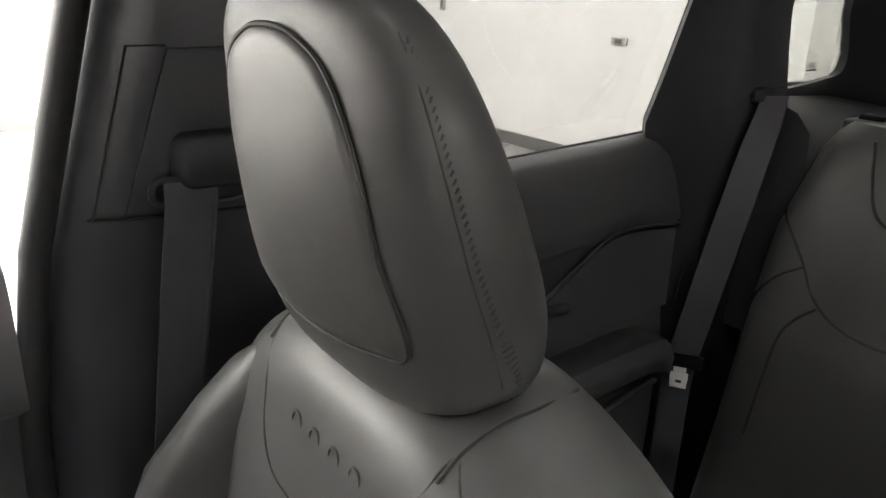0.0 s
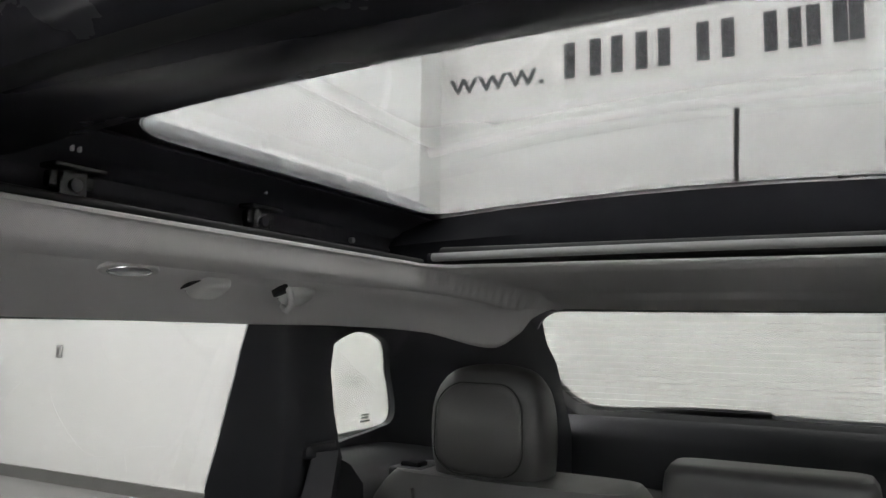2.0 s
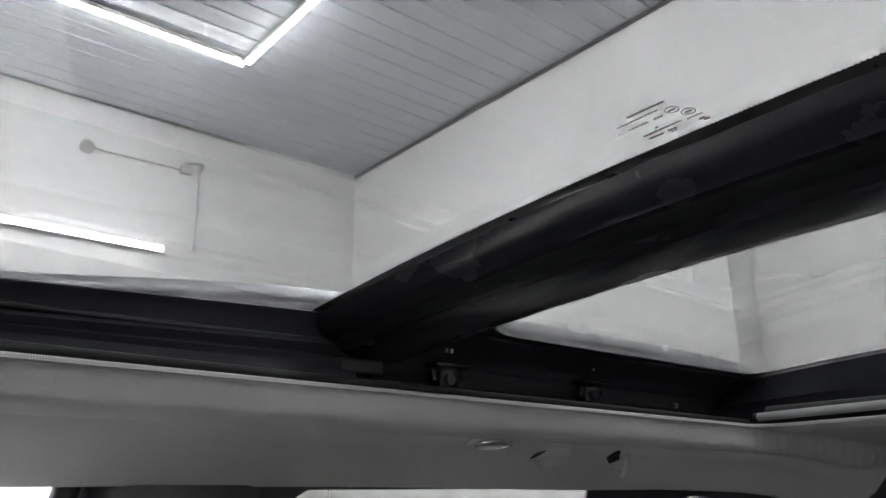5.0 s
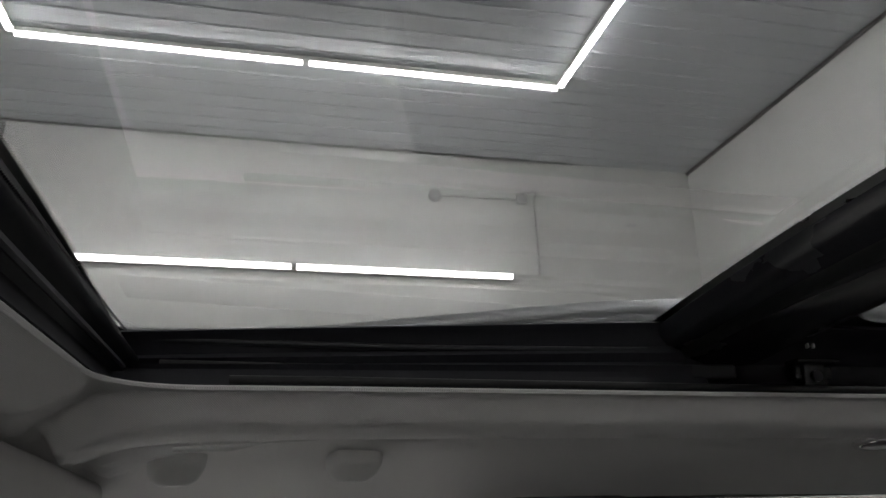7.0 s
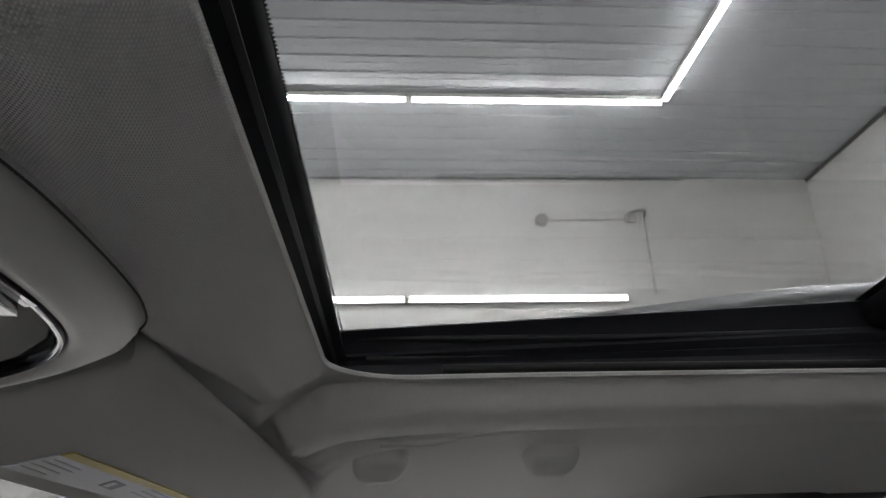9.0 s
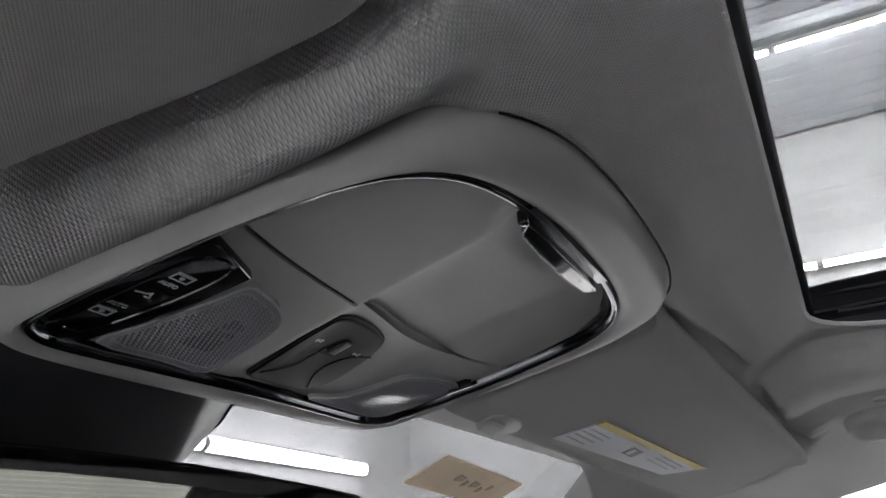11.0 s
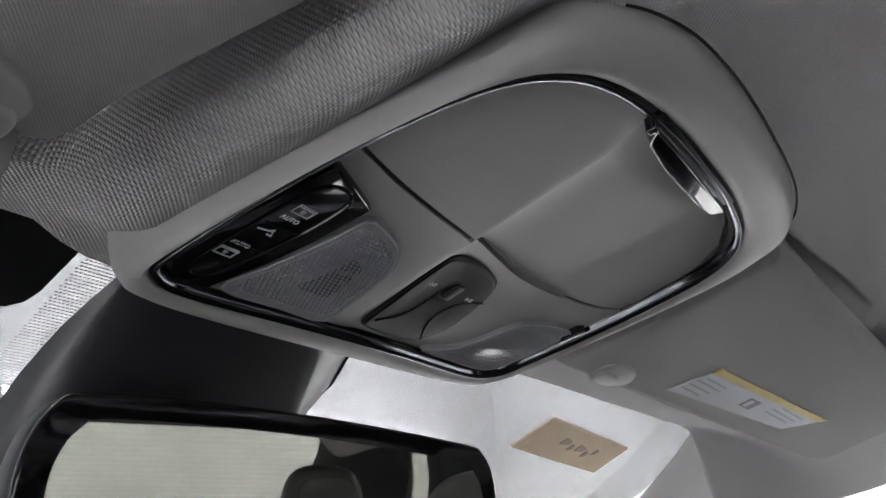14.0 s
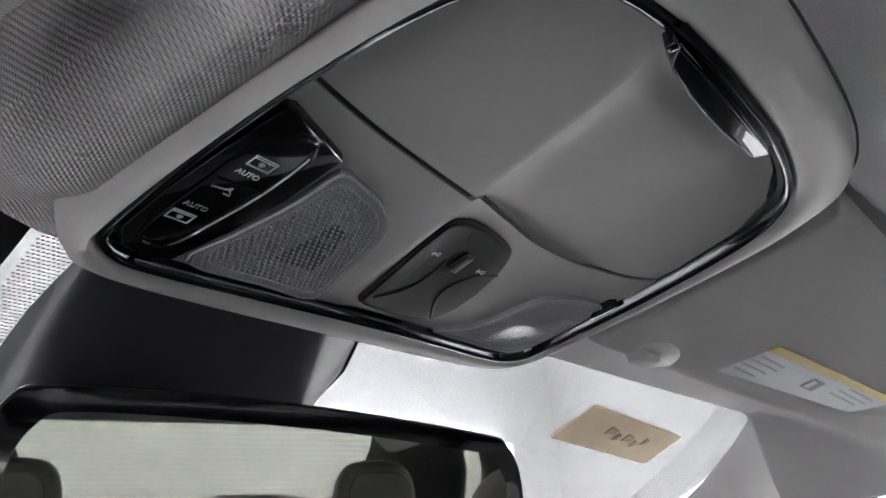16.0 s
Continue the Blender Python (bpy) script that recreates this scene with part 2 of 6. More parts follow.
class Geo:
    """Collects rings and faces for one mesh."""

    def __init__(self):
        self.v, self.f = [], []

    def add(self, verts, faces):
        o = len(self.v)
        self.v += [tuple(p) for p in verts]
        self.f += [tuple(i + o for i in q) for q in faces]
        return self

    def loft(self, rings, closed=True, caps=True):
        n, o = len(rings[0]), len(self.v)
        for r in rings:
            self.v += [tuple(p) for p in r]
        for k in range(len(rings) - 1):
            for i in range(n if closed else n - 1):
                j = (i + 1) % n
                a, b = o + k * n, o + (k + 1) * n
                self.f.append((a + i, a + j, b + j, b + i))
        if caps and closed:
            self.f.append(tuple(o + i for i in reversed(range(n))))
            self.f.append(tuple(o + (len(rings) - 1) * n + i for i in range(n)))
        return self

    def slab(self, outline, z0, z1, r=0.0, m=None, steps=3):
        """A plate over a 2D outline (counter-clockwise) with rounded rims."""
        m = m or Matrix()
        norm = inward(outline)
        rings, lo, hi = [], min(z0, z1), max(z0, z1)
        r = min(r, (hi - lo) / 2)
        levels = []
        if r > 0:
            for k in range(steps + 1):
                a = math.pi / 2 * k / steps
                levels.append((lo + r - r * math.cos(a), r * (1 - math.sin(a))))
            for k in range(steps + 1):
                a = math.pi / 2 * k / steps
                levels.append((hi - r + r * math.sin(a), r * (1 - math.cos(a))))
        else:
            levels = [(lo, 0), (hi, 0)]
        for z, inset in levels:
            rings.append([m @ Vector((p[0] + q[0] * inset, p[1] + q[1] * inset, z)) for p, q in zip(outline, norm)])
        return self.loft(rings)

    def box(self, c, s, r=0.0, m=None):
        base = Matrix.Translation(c)
        rr = min(r, s[0] / 2.01, s[1] / 2.01, s[2] / 2.01)
        out = rrect(s[0], s[1], rr, 3) if rr > 0 else rect(s[0], s[1])
        return self.slab(out, -s[2] / 2, s[2] / 2, rr, (m or Matrix()) @ base)

    def tube(self, pts, radius, seg=8, closed=False, flat=1.0):
        pts = [Vector(p) for p in pts]
        n = len(pts)
        rings, up = [], None
        for i, p in enumerate(pts):
            a = pts[(i - 1) % n] if closed or i else p
            b = pts[(i + 1) % n] if closed or i < n - 1 else p
            t = (b - a).normalized()
            if up is None:
                up = t.orthogonal().normalized()
            up = (up - t * up.dot(t)).normalized()
            side = t.cross(up)
            rad = radius[i] if isinstance(radius, (list, tuple)) else radius
            rings.append([p + (up * math.cos(q) + side * math.sin(q) * flat) * rad for q in
                          [2 * math.pi * k / seg for k in range(seg)]])
        if closed:
            rings.append(rings[0])
        return self.loft(rings, caps=not closed)

    def mesh(self, name, material, smooth=True):
        d = bpy.data.meshes.new(name)
        d.from_pydata(self.v, [], self.f)
        d.materials.append(material)
        bm = bmesh.new()
        bm.from_mesh(d)
        bmesh.ops.remove_doubles(bm, verts=bm.verts, dist=1e-6)
        bmesh.ops.recalc_face_normals(bm, faces=bm.faces)
        if smooth:
            for f in bm.faces:
                f.smooth = True
            for e in bm.edges:
                if len(e.link_faces) == 2 and e.calc_face_angle(0) > radians(48):
                    e.smooth = False
        bm.to_mesh(d)
        bm.free()
        return d


def plump(o, lo, hi, r, m, core, steps=4):
    """A padded plate over an outline, rounded at its rim, its faces drawn in to a line core = (u0, u1, v)."""
    def draw(p, d):
        q = Vector((min(max(p[0], core[0]), core[1]), core[2]))
        e = q - Vector(p)
        return Vector(p) + e * min(0.98, d / max(1e-6, e.length))
    levels = [(lo, 9.0), (lo, 0.02), (lo, r)]
    levels += [(lo + r - r * math.cos(t), r * (1 - math.sin(t))) for t in even(0, math.pi / 2, steps)]
    levels += [(hi - r + r * math.sin(t), r * (1 - math.cos(t))) for t in even(0, math.pi / 2, steps)]
    levels += [(hi, 0.02), (hi, 9.0)]
    return Geo().loft([[m @ Vector((*draw(p, d), z)) for p in o] for z, d in levels])


def rect(w, h):
    return [(-w / 2, -h / 2), (w / 2, -h / 2), (w / 2, h / 2), (-w / 2, h / 2)]


def rrect(w, h, r, n=4, cx=0.0, cy=0.0, front=None):
    out, rear = [], r
    for sx, sy, a0 in ((1, -1, -90), (1, 1, 0), (-1, 1, 90), (-1, -1, 180)):
        r = front if front and sy > 0 else rear
        for k in range(n + 1):
            a = radians(a0 + 90 * k / n)
            out.append((cx + sx * (w / 2 - r) + r * math.cos(a), cy + sy * (h / 2 - r) + r * math.sin(a)))
    return out


def inward(outline):
    n, out = len(outline), []
    for i in range(n):
        a, b, c = outline[i - 1], outline[i], outline[(i + 1) % n]
        e1 = Vector((b[0] - a[0], b[1] - a[1])).normalized()
        e2 = Vector((c[0] - b[0], c[1] - b[1])).normalized()
        t = (e1 + e2).normalized() if (e1 + e2).length > 1e-6 else e1
        k = 1 / max(0.4, t.dot(e1))
        out.append((-t.y * k, t.x * k))
    return out


def spline(pts, n=6, closed=True):
    """Catmull-Rom through points of any dimension."""
    out, m = [], len(pts)
    for i in range(m if closed else m - 1):
        p = [Vector(pts[(i + k - 1) % m] if closed else pts[min(max(i + k - 1, 0), m - 1)]) for k in range(4)]
        for s in range(n):
            t = s / n
            out.append(0.5 * ((2 * p[1]) + (p[2] - p[0]) * t + (2 * p[0] - 5 * p[1] + 4 * p[2] - p[3]) * t * t
                              + (3 * p[1] - p[0] - 3 * p[2] + p[3]) * t ** 3))
    if not closed:
        out.append(Vector(pts[-1]))
    return out


def glide(table, x):
    """A smooth curve through a table of (x, value) rows."""
    if x <= table[0][0]:
        return table[0][1]
    if x >= table[-1][0]:
        return table[-1][1]
    m = []
    for i in range(len(table)):
        p, q = table[max(i - 1, 0)], table[min(i + 1, len(table) - 1)]
        m.append((q[1] - p[1]) / (q[0] - p[0]))
    for i, ((x0, p), (x1, q)) in enumerate(zip(table, table[1:])):
        if x <= x1:
            h = x1 - x0
            t = (x - x0) / h
            return (2 * t ** 3 - 3 * t * t + 1) * p + (t ** 3 - 2 * t * t + t) * h * m[i] + (3 * t * t - 2 * t ** 3) * q + (t ** 3 - t * t) * h * m[i + 1]


def rise(x, a, b):
    """0 below a, 1 above b, smooth between."""
    t = min(1, max(0, (x - a) / (b - a)))
    return t * t * (3 - 2 * t)


def ramp(table, x):
    """Piecewise linear table of (x, value) rows."""
    if x <= table[0][0]:
        return table[0][1]
    for (a, p), (b, q) in zip(table, table[1:]):
        if x <= b:
            return p + (q - p) * (x - a) / (b - a)
    return table[-1][1]


def even(a, b, n):
    return [a + (b - a) * i / n for i in range(n + 1)]


ROOM = Matrix.Rotation(radians(1.024), 4, "Z")


def thing(name, label, category, base=(0, 0, 0), group="", kind="", geo=None, material=None, m=None, smooth=True):
    """A top-level thing: one mesh, or an Empty at its base that takes parts."""
    if geo:
        ob = new(name, geo.mesh(name, material, smooth))
        ob.matrix_basis = m or Matrix()
    else:
        ob = new(name)
        ob.empty_display_size = 0.05
        ob.matrix_basis = (m or Matrix()) @ Matrix.Translation(base)
        ob["base"] = base
    return tagged(ob, label, category, group, kind)


def part(name, geo, material, parent, label="", smooth=True):
    data = geo if isinstance(geo, bpy.types.Mesh) else geo.mesh(name, material, smooth)
    ob = new(name, data)
    ob.parent = parent
    if parent.type == "EMPTY":
        ob.matrix_parent_inverse = Matrix.Translation(-Vector(parent["base"]))
    return tagged(ob, label)


def lettering(text, size, material, m, extrude=0.0004, spacing=1.0):
    cu = bpy.data.curves.new("lettering", "FONT")
    cu.body, cu.size, cu.extrude, cu.space_character = text, size, extrude, spacing
    cu.align_x = "CENTER"
    ob = bpy.data.objects.new("lettering", cu)
    scene.collection.objects.link(ob)
    d = bpy.data.meshes.new_from_object(ob.evaluated_get(bpy.context.evaluated_depsgraph_get()))
    bpy.data.objects.remove(ob)
    d.transform(m)
    d.materials.clear()
    d.materials.append(material)
    return d

# ---- the hall round the car ----
HX, HXL, HXLEFT, HREAR, HREC, HFRONT, HCEIL, HEDGE = 7.455, 7.83, -5.4, -4.40, -4.73, 4.97, 5.36, 2.545


def hall():
    thing("floor", "grey epoxy-coated concrete hall floor, slightly glossy", "floor", kind="structure", m=ROOM,
                  geo=Geo().box(((HXL + HXLEFT) / 2, 0.15, -0.05), (HXL - HXLEFT + 0.6, 10.4, 0.1)), material=M_FLOOR, smooth=False)
    # right wall: a lower part set back, an upper part with the tube lights
    g = Geo().box((HXL + 0.1, 0.15, 1.45), (0.2, 10.4, 2.9))
    g.box((HX + 0.1 + 0.19, -0.925, 4.2), (0.58, 8.25, 2.6))
    g.box((HXL + 0.1, 4.275, 4.2), (0.2, 2.15, 2.6))
    thing("wall_east", "white painted hall wall with a ledge above door height", "wall", kind="structure", m=ROOM, geo=g, material=M_WALL, smooth=False)
    g = Geo().box(((HX + HEDGE) / 2 + 0.2, HREAR - 0.24, 2.75), (HX - HEDGE + 0.4, 0.48, 5.5))
    g.box(((HEDGE + HXLEFT) / 2, HREC - 0.1, 1.99), (HEDGE - HXLEFT, 0.2, 3.98))
    g.box(((HEDGE + HXLEFT) / 2, HREAR - 0.24, 4.74), (HEDGE - HXLEFT, 0.48, 1.52))
    thing("wall_south", "white painted hall wall with a recessed bay", "wall", kind="structure", m=ROOM, geo=g, material=M_WALL, smooth=False)
    thing("wall_north", "white painted hall wall ahead of the car", "wall", kind="structure", m=ROOM,
          geo=Geo().box((0, HFRONT + 0.1, 2.75), (16.2, 0.2, 5.5)), material=M_WALL, smooth=False)
    # Unseen wall, set near the car to bounce light into the driver's side
    thing("wall_west_unseen", "white painted hall wall", "wall", kind="structure", m=ROOM,
          geo=Geo().box((HXLEFT - 0.1, 0.15, 2.75), (0.2, 10.4, 5.5)), material=M_WALL, smooth=False)
    # corrugated ceiling, ribs along y
    prof, x = [], HXLEFT - 0.2
    while x < HX + 0.6:
        prof += [(x, 0.0), (x + 0.012, 0.014), (x + 0.055, 0.014), (x + 0.067, 0.0), (x + 0.125, 0.0), (x + 0.130, 0.004), (x + 0.145, 0.004), (x + 0.150, 0.0), (x + 0.225, 0.0)]
        x += 0.229
    rings = [[Vector((px, y, HCEIL + pz)) for px, pz in prof] for y in (-5.1, 5.3)]
    g = Geo().loft(rings, closed=False)
    g.box((0, 0.15, HCEIL + 0.12), (16.4, 10.6, 0.1))
    thing("ceiling", "pale grey ribbed steel hall ceiling", "ceiling", kind="structure", m=ROOM, geo=g, material=M_CEIL, smooth=False)
    g = Geo().box((5.0, HREAR + 0.012, HCEIL - 0.02), (5.0, 0.02, 0.035))
    thing("trim_1", "dark metal edge strip under the ceiling", "trim", kind="structure", m=ROOM, geo=g, material=M_BASE, smooth=False)
    g = Geo().tube([(HX - 0.012, y, HCEIL - 0.014) for y in (-2.9, 0, 4.9)], 0.011)
    thing("trim_2", "grey conduit under the ceiling", "trim", kind="structure", m=ROOM, geo=g, material=M_STEEL)
    g = Geo().box((HXL - 0.012, 0.9, 0.055), (0.02, 8.2, 0.11)).box((HXL - 0.012, -3.4, 0.055), (0.02, 0.36, 0.11))
    g.box(((HX + HEDGE) / 2 + 0.18, HREAR + 0.012, 0.055), (HX - HEDGE + 0.36, 0.02, 0.11))
    thing("baseboard", "grey rubber baseboard along the hall walls", "baseboard", kind="structure", m=ROOM, geo=g, material=M_BASE, smooth=False)
    # door by the corner
    d = thing("door_1", "closed white steel door in a white frame beside the corner", "door", (HXL, -4.0, 0), kind="structure", m=ROOM)
    part("door_leaf", Geo().box((HXL - 0.018, -3.995, 1.02), (0.03, 0.75, 2.03), 0.003), M_DOOR, d, smooth=False)
    for y, w in ((-3.59, 0.05), (-4.388, 0.02)):
        part("door_frame", Geo().box((HXL - 0.026, y, 1.04), (0.05, w, 2.08), 0.003), M_DOOR, d, smooth=False)
    part("door_frame", Geo().box((HXL - 0.026, -3.995, 2.065), (0.05, 0.75, 0.05), 0.003), M_DOOR, d, smooth=False)
    for z in (0.2, 1.03, 1.84):
        part("hinge", Geo().tube([(HXL - 0.045, -4.37, z - 0.06), (HXL - 0.045, -4.37, z + 0.06)], 0.013), M_STEEL, d, "steel hinge")
    k = Geo().tube([(HXL - 0.03, -3.66, 0.96), (HXL - 0.09, -3.66, 0.96)], 0.011)
    k.loft([[Vector((HXL - 0.07 - 0.03 * math.sin(a), -3.66 + 0.03 * math.cos(a) * math.cos(q), 0.96 + 0.03 * math.cos(a) * math.sin(q)))
             for q in [2 * math.pi * i / 10 for i in range(10)]] for a in (-0.8, -0.4, 0, 0.4, 0.8, 1.2)])
    part("door_knob", k, M_STEEL, d, "steel knob")
    t = thing("card_reader", "small black wall box beside the door", "reader", (HXL, -3.34, 1.11), m=ROOM)
    part("housing", Geo().box((HXL - 0.02, -3.345, 1.112), (0.04, 0.09, 0.15), 0.008), M_SWITCH, t)
    thing("bollard", "white round steel bollard on the hall floor", "bollard", (7.2, -2.9, 0), m=ROOM,
              geo=Geo().loft([[Vector((7.25 + r * math.cos(a), -2.87 + r * math.sin(a), z)) for a in [2 * math.pi * i / 20 for i in range(20)]]
                              for r, z in ((0.085, 0), (0.085, 1.0), (0.075, 1.03), (0.05, 1.05))]), material=M_DOOR)
    # small fittings on the walls
    for x, z, w, h in ((6.325, 1.195, 0.07, 0.115), (4.05, 1.02, 0.15, 0.06)):
        s = thing("wall_socket", "small grey electrical box on the white wall", "socket", (x, HREAR, z), group="wall boxes", m=ROOM)
        part("plate", Geo().box((x, HREAR + 0.012, z), (w, 0.024, h), 0.006), M_GREYPLASTIC, s)
        part("socket_face", Geo().box((x, HREAR + 0.026, z), (w * 0.5, 0.006, h * 0.6), 0.002), M_BASE, s)
    p = thing("notice", "faint small printed notice on the white wall", "notice", (3.08, HREAR, 1.06), m=ROOM)
    part("sheet", Geo().box((3.07, HREAR + 0.004, 1.065), (0.22, 0.004, 0.12)), M_DOOR, p, smooth=False)
    for i, (dx, w) in enumerate(((-0.06, 0.07), (0.04, 0.09))):
        for k in range(3):
            part("print", Geo().box((3.07 - dx, HREAR + 0.0075, 1.095 - 0.03 * k), (w, 0.002, 0.014)), M_GREYPLASTIC, p, smooth=False)
    # conduit run with two boxes
    c = thing("conduit_run", "thin grey conduit with sensor boxes on the wall", "conduit", (HX, -2.4, 3.99), m=ROOM)
    part("pipe", Geo().tube([(HX - 0.02, -1.26, 4.83), (HX - 0.02, -2.20, 4.845)], 0.011), M_GREYPLASTIC, c)
    part("pipe", Geo().tube([(HX - 0.02, -2.385, 4.9), (HX - 0.02, -2.40, 4.0)], 0.011), M_GREYPLASTIC, c)
    part("sensor", Geo().loft([[Vector((HX - d0, -1.22 + r * math.cos(a), 4.83 + r * math.sin(a))) for a in [2 * math.pi * i / 16 for i in range(16)]]
                               for d0, r in ((0, 0.075), (0.04, 0.07), (0.055, 0.05))]), M_GREYPLASTIC, c)
    part("junction_box", Geo().box((HX - 0.03, -2.23, 4.845), (0.06, 0.12, 0.1), 0.006), M_GREYPLASTIC, c)
    part("lever", Geo().tube([(HX - 0.03, -2.22, 4.92), (HX - 0.08, -2.32, 4.93), (HX - 0.05, -2.40, 4.95), (HX - 0.03, -2.41, 4.88)], 0.018), M_STEEL, c, "dark steel bracket")
    part("pipe_end", Geo().box((HX - 0.02, -2.40, 3.985), (0.03, 0.03, 0.04), 0.004), M_STEEL, c)
    s = thing("wall_hook", "small grey bracket on the white wall", "bracket", (HX, -3.57, 4.6), m=ROOM)
    part("plate", Geo().box((HX - 0.012, -3.575, 4.62), (0.024, 0.11, 0.035), 0.005), M_GREYPLASTIC, s)


def led_tube(name, a, b, w, out, label, group, lamp=None):
    """A tube light: a glowing half-round diffuser on a white housing; out points away from its wall."""
    a, b, out = Vector(a), Vector(b), Vector(out)
    t = thing(name, label, "tube light", tuple((a + b) / 2), group=group, m=ROOM)
    d = (b - a).normalized()
    s = d.cross(out)
    arc = [s * (w / 2 * math.cos(q)) + out * (w / 2 * math.sin(q)) for q in even(0, math.pi, 10)]
    part("diffuser", Geo().loft([[p + v for v in arc] for p in (a + d * 0.03, b - d * 0.03)]), lamp or M_LED, t, "glowing white diffuser")
    back = [s * x + out * y for x, y in ((w / 2 + 0.003, -0.001), (-w / 2 - 0.003, -0.001), (-w / 2 - 0.003, -0.045), (w / 2 + 0.003, -0.045))]
    part("housing", Geo().loft([[p + v for v in back] for p in (a + d * 0.004, b - d * 0.004)]), M_DOOR, t, smooth=False)
    cap = [v * 1.06 for v in arc]
    for p, q in ((a + d * 0.004, a + d * 0.028), (b - d * 0.028, b - d * 0.004)):
        part("end_cap", Geo().loft([[p + v for v in cap], [q + v for v in cap]]), M_DOOR, t)


def lights():
    lab = "long white glowing LED tube under the ceiling"
    z = HCEIL - 0.06
    # The frame's x1 side is unseen, set near to brighten the driver's side
    x0, x1, y0, y1 = 5.77, -3.75, -2.09, 2.69
    for x in (x0, x1):
        for a, b in ((y0, 0.3), (0.3, y1)):
            led_tube("led_tube", (x, a, z), (x, b, z), 0.060, (0, 0, -1), lab, "ceiling light frame")
    for y in (y0, y1):
        for k in range(4):
            a = x0 + (x1 - x0) * k / 4
            led_tube("led_tube", (a - 0.03, y, z), (a + (x1 - x0) / 4 - 0.03, y, z), 0.060, (0, 0, -1), lab, "ceiling light frame")
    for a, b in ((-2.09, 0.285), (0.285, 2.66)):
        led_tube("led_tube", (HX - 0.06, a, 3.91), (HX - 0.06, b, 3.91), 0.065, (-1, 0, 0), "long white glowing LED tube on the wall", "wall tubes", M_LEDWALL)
    for a, b in ((6.74, 4.36), (4.36, 1.98)):
        led_tube("led_tube", (a, HFRONT - 0.05, 2.437), (b, HFRONT - 0.05, 2.437), 0.125, (0, -1, 0), "thick white glowing LED tube on the front wall", "front wall tubes", M_LEDFRONT)


def wall_sign():
    s = thing("wall_sign", "large dark grey web address lettering on the recessed wall", "sign", (1.0, HREC, 3.23), m=ROOM)
    base = Matrix.Translation((2.085, HREC + 0.004, 3.235)) @ Matrix.Rotation(math.pi, 4, "Z") @ Matrix.Rotation(math.pi / 2, 4, "X")
    part("letters", lettering("www.", 0.262, M_LETTER, base @ Matrix.Diagonal((1.25, 1, 1, 1)), 0.004, 1.0), None, s)
    # the name that follows is drawn as plain blocks of its size
    y = HREC + 0.006
    for a, b in ((1.563, 1.296), (1.225, 0.976), (0.906, 0.576), (0.501, 0.167), (0.105, 0.030), (0.002, -0.225), (-0.233, -0.517),
                 (-0.56, -0.80), (-0.86, -1.08), (-1.13, -1.40)):
        w = a - b
        for x, bar in (((a + b) / 2, w),) if w < 0.1 else ((a - 0.04, 0.08), (b + 0.04, 0.08)):
            part("bar", Geo().box((x, y, 3.37), (bar, 0.008, 0.26)), M_LETTER, s, smooth=False)


hall()
lights()
wall_sign()

# ---- roof of the car: headliner, glass, cassette ----
CROWN = 0.10


def crown(x):
    return -CROWN * x * x


LINER_MID = [(-1.17, 1.515), (-1.02, 1.534), (-0.995, 1.546), (-0.9, 1.552), (-0.575, 1.562), (0.605, 1.560), (0.630, 1.548), (0.658, 1.528), (0.70, 1.520), (0.80, 1.504), (0.838, 1.506), (0.866, 1.494)]
LINER_OUT = [(-1.17, 1.515), (-1.12, 1.505), (-1.0, 1.478), (-0.9, 1.444), (-0.75, 1.470), (-0.58, 1.479), (-0.42, 1.480), (0.0, 1.485), (0.5, 1.482), (0.58, 1.472), (0.66, 1.448), (0.74, 1.430), (0.86, 1.412)]
LINER_EDGE = [(-1.17, 0.36), (-1.12, 0.41), (-1.0, 0.44), (-0.9, 0.462), (-0.75, 0.52), (-0.58, 0.565), (-0.46, 0.615), (-0.36, 0.642), (0.0, 0.645), (0.6, 0.64), (0.78, 0.61), (0.86, 0.57)]
LINER_FALL = [(0, 0), (0.01, 0.12), (0.03, 0.26), (0.06, 0.335), (0.10, 0.375), (0.16, 0.385), (0.24, 0.375), (0.30, 0.335), (0.345, 0.275), (0.38, 0.285), (0.43, 0.38), (0.48, 0.455), (0.56, 0.53), (0.68, 0.62), (0.80, 0.74), (0.92, 0.89), (1, 1)]
VISOR_A, VISOR_B, VISOR_C = Vector((0.148, 0.663, 1.529)), Vector((0.512, 0.631, 1.498)), Vector((0.142, 0.800, 1.494))


def opening_half(y):
    return 0.366 + 0.037 * min(1, max(0, (0.45 - y) / 1.0))


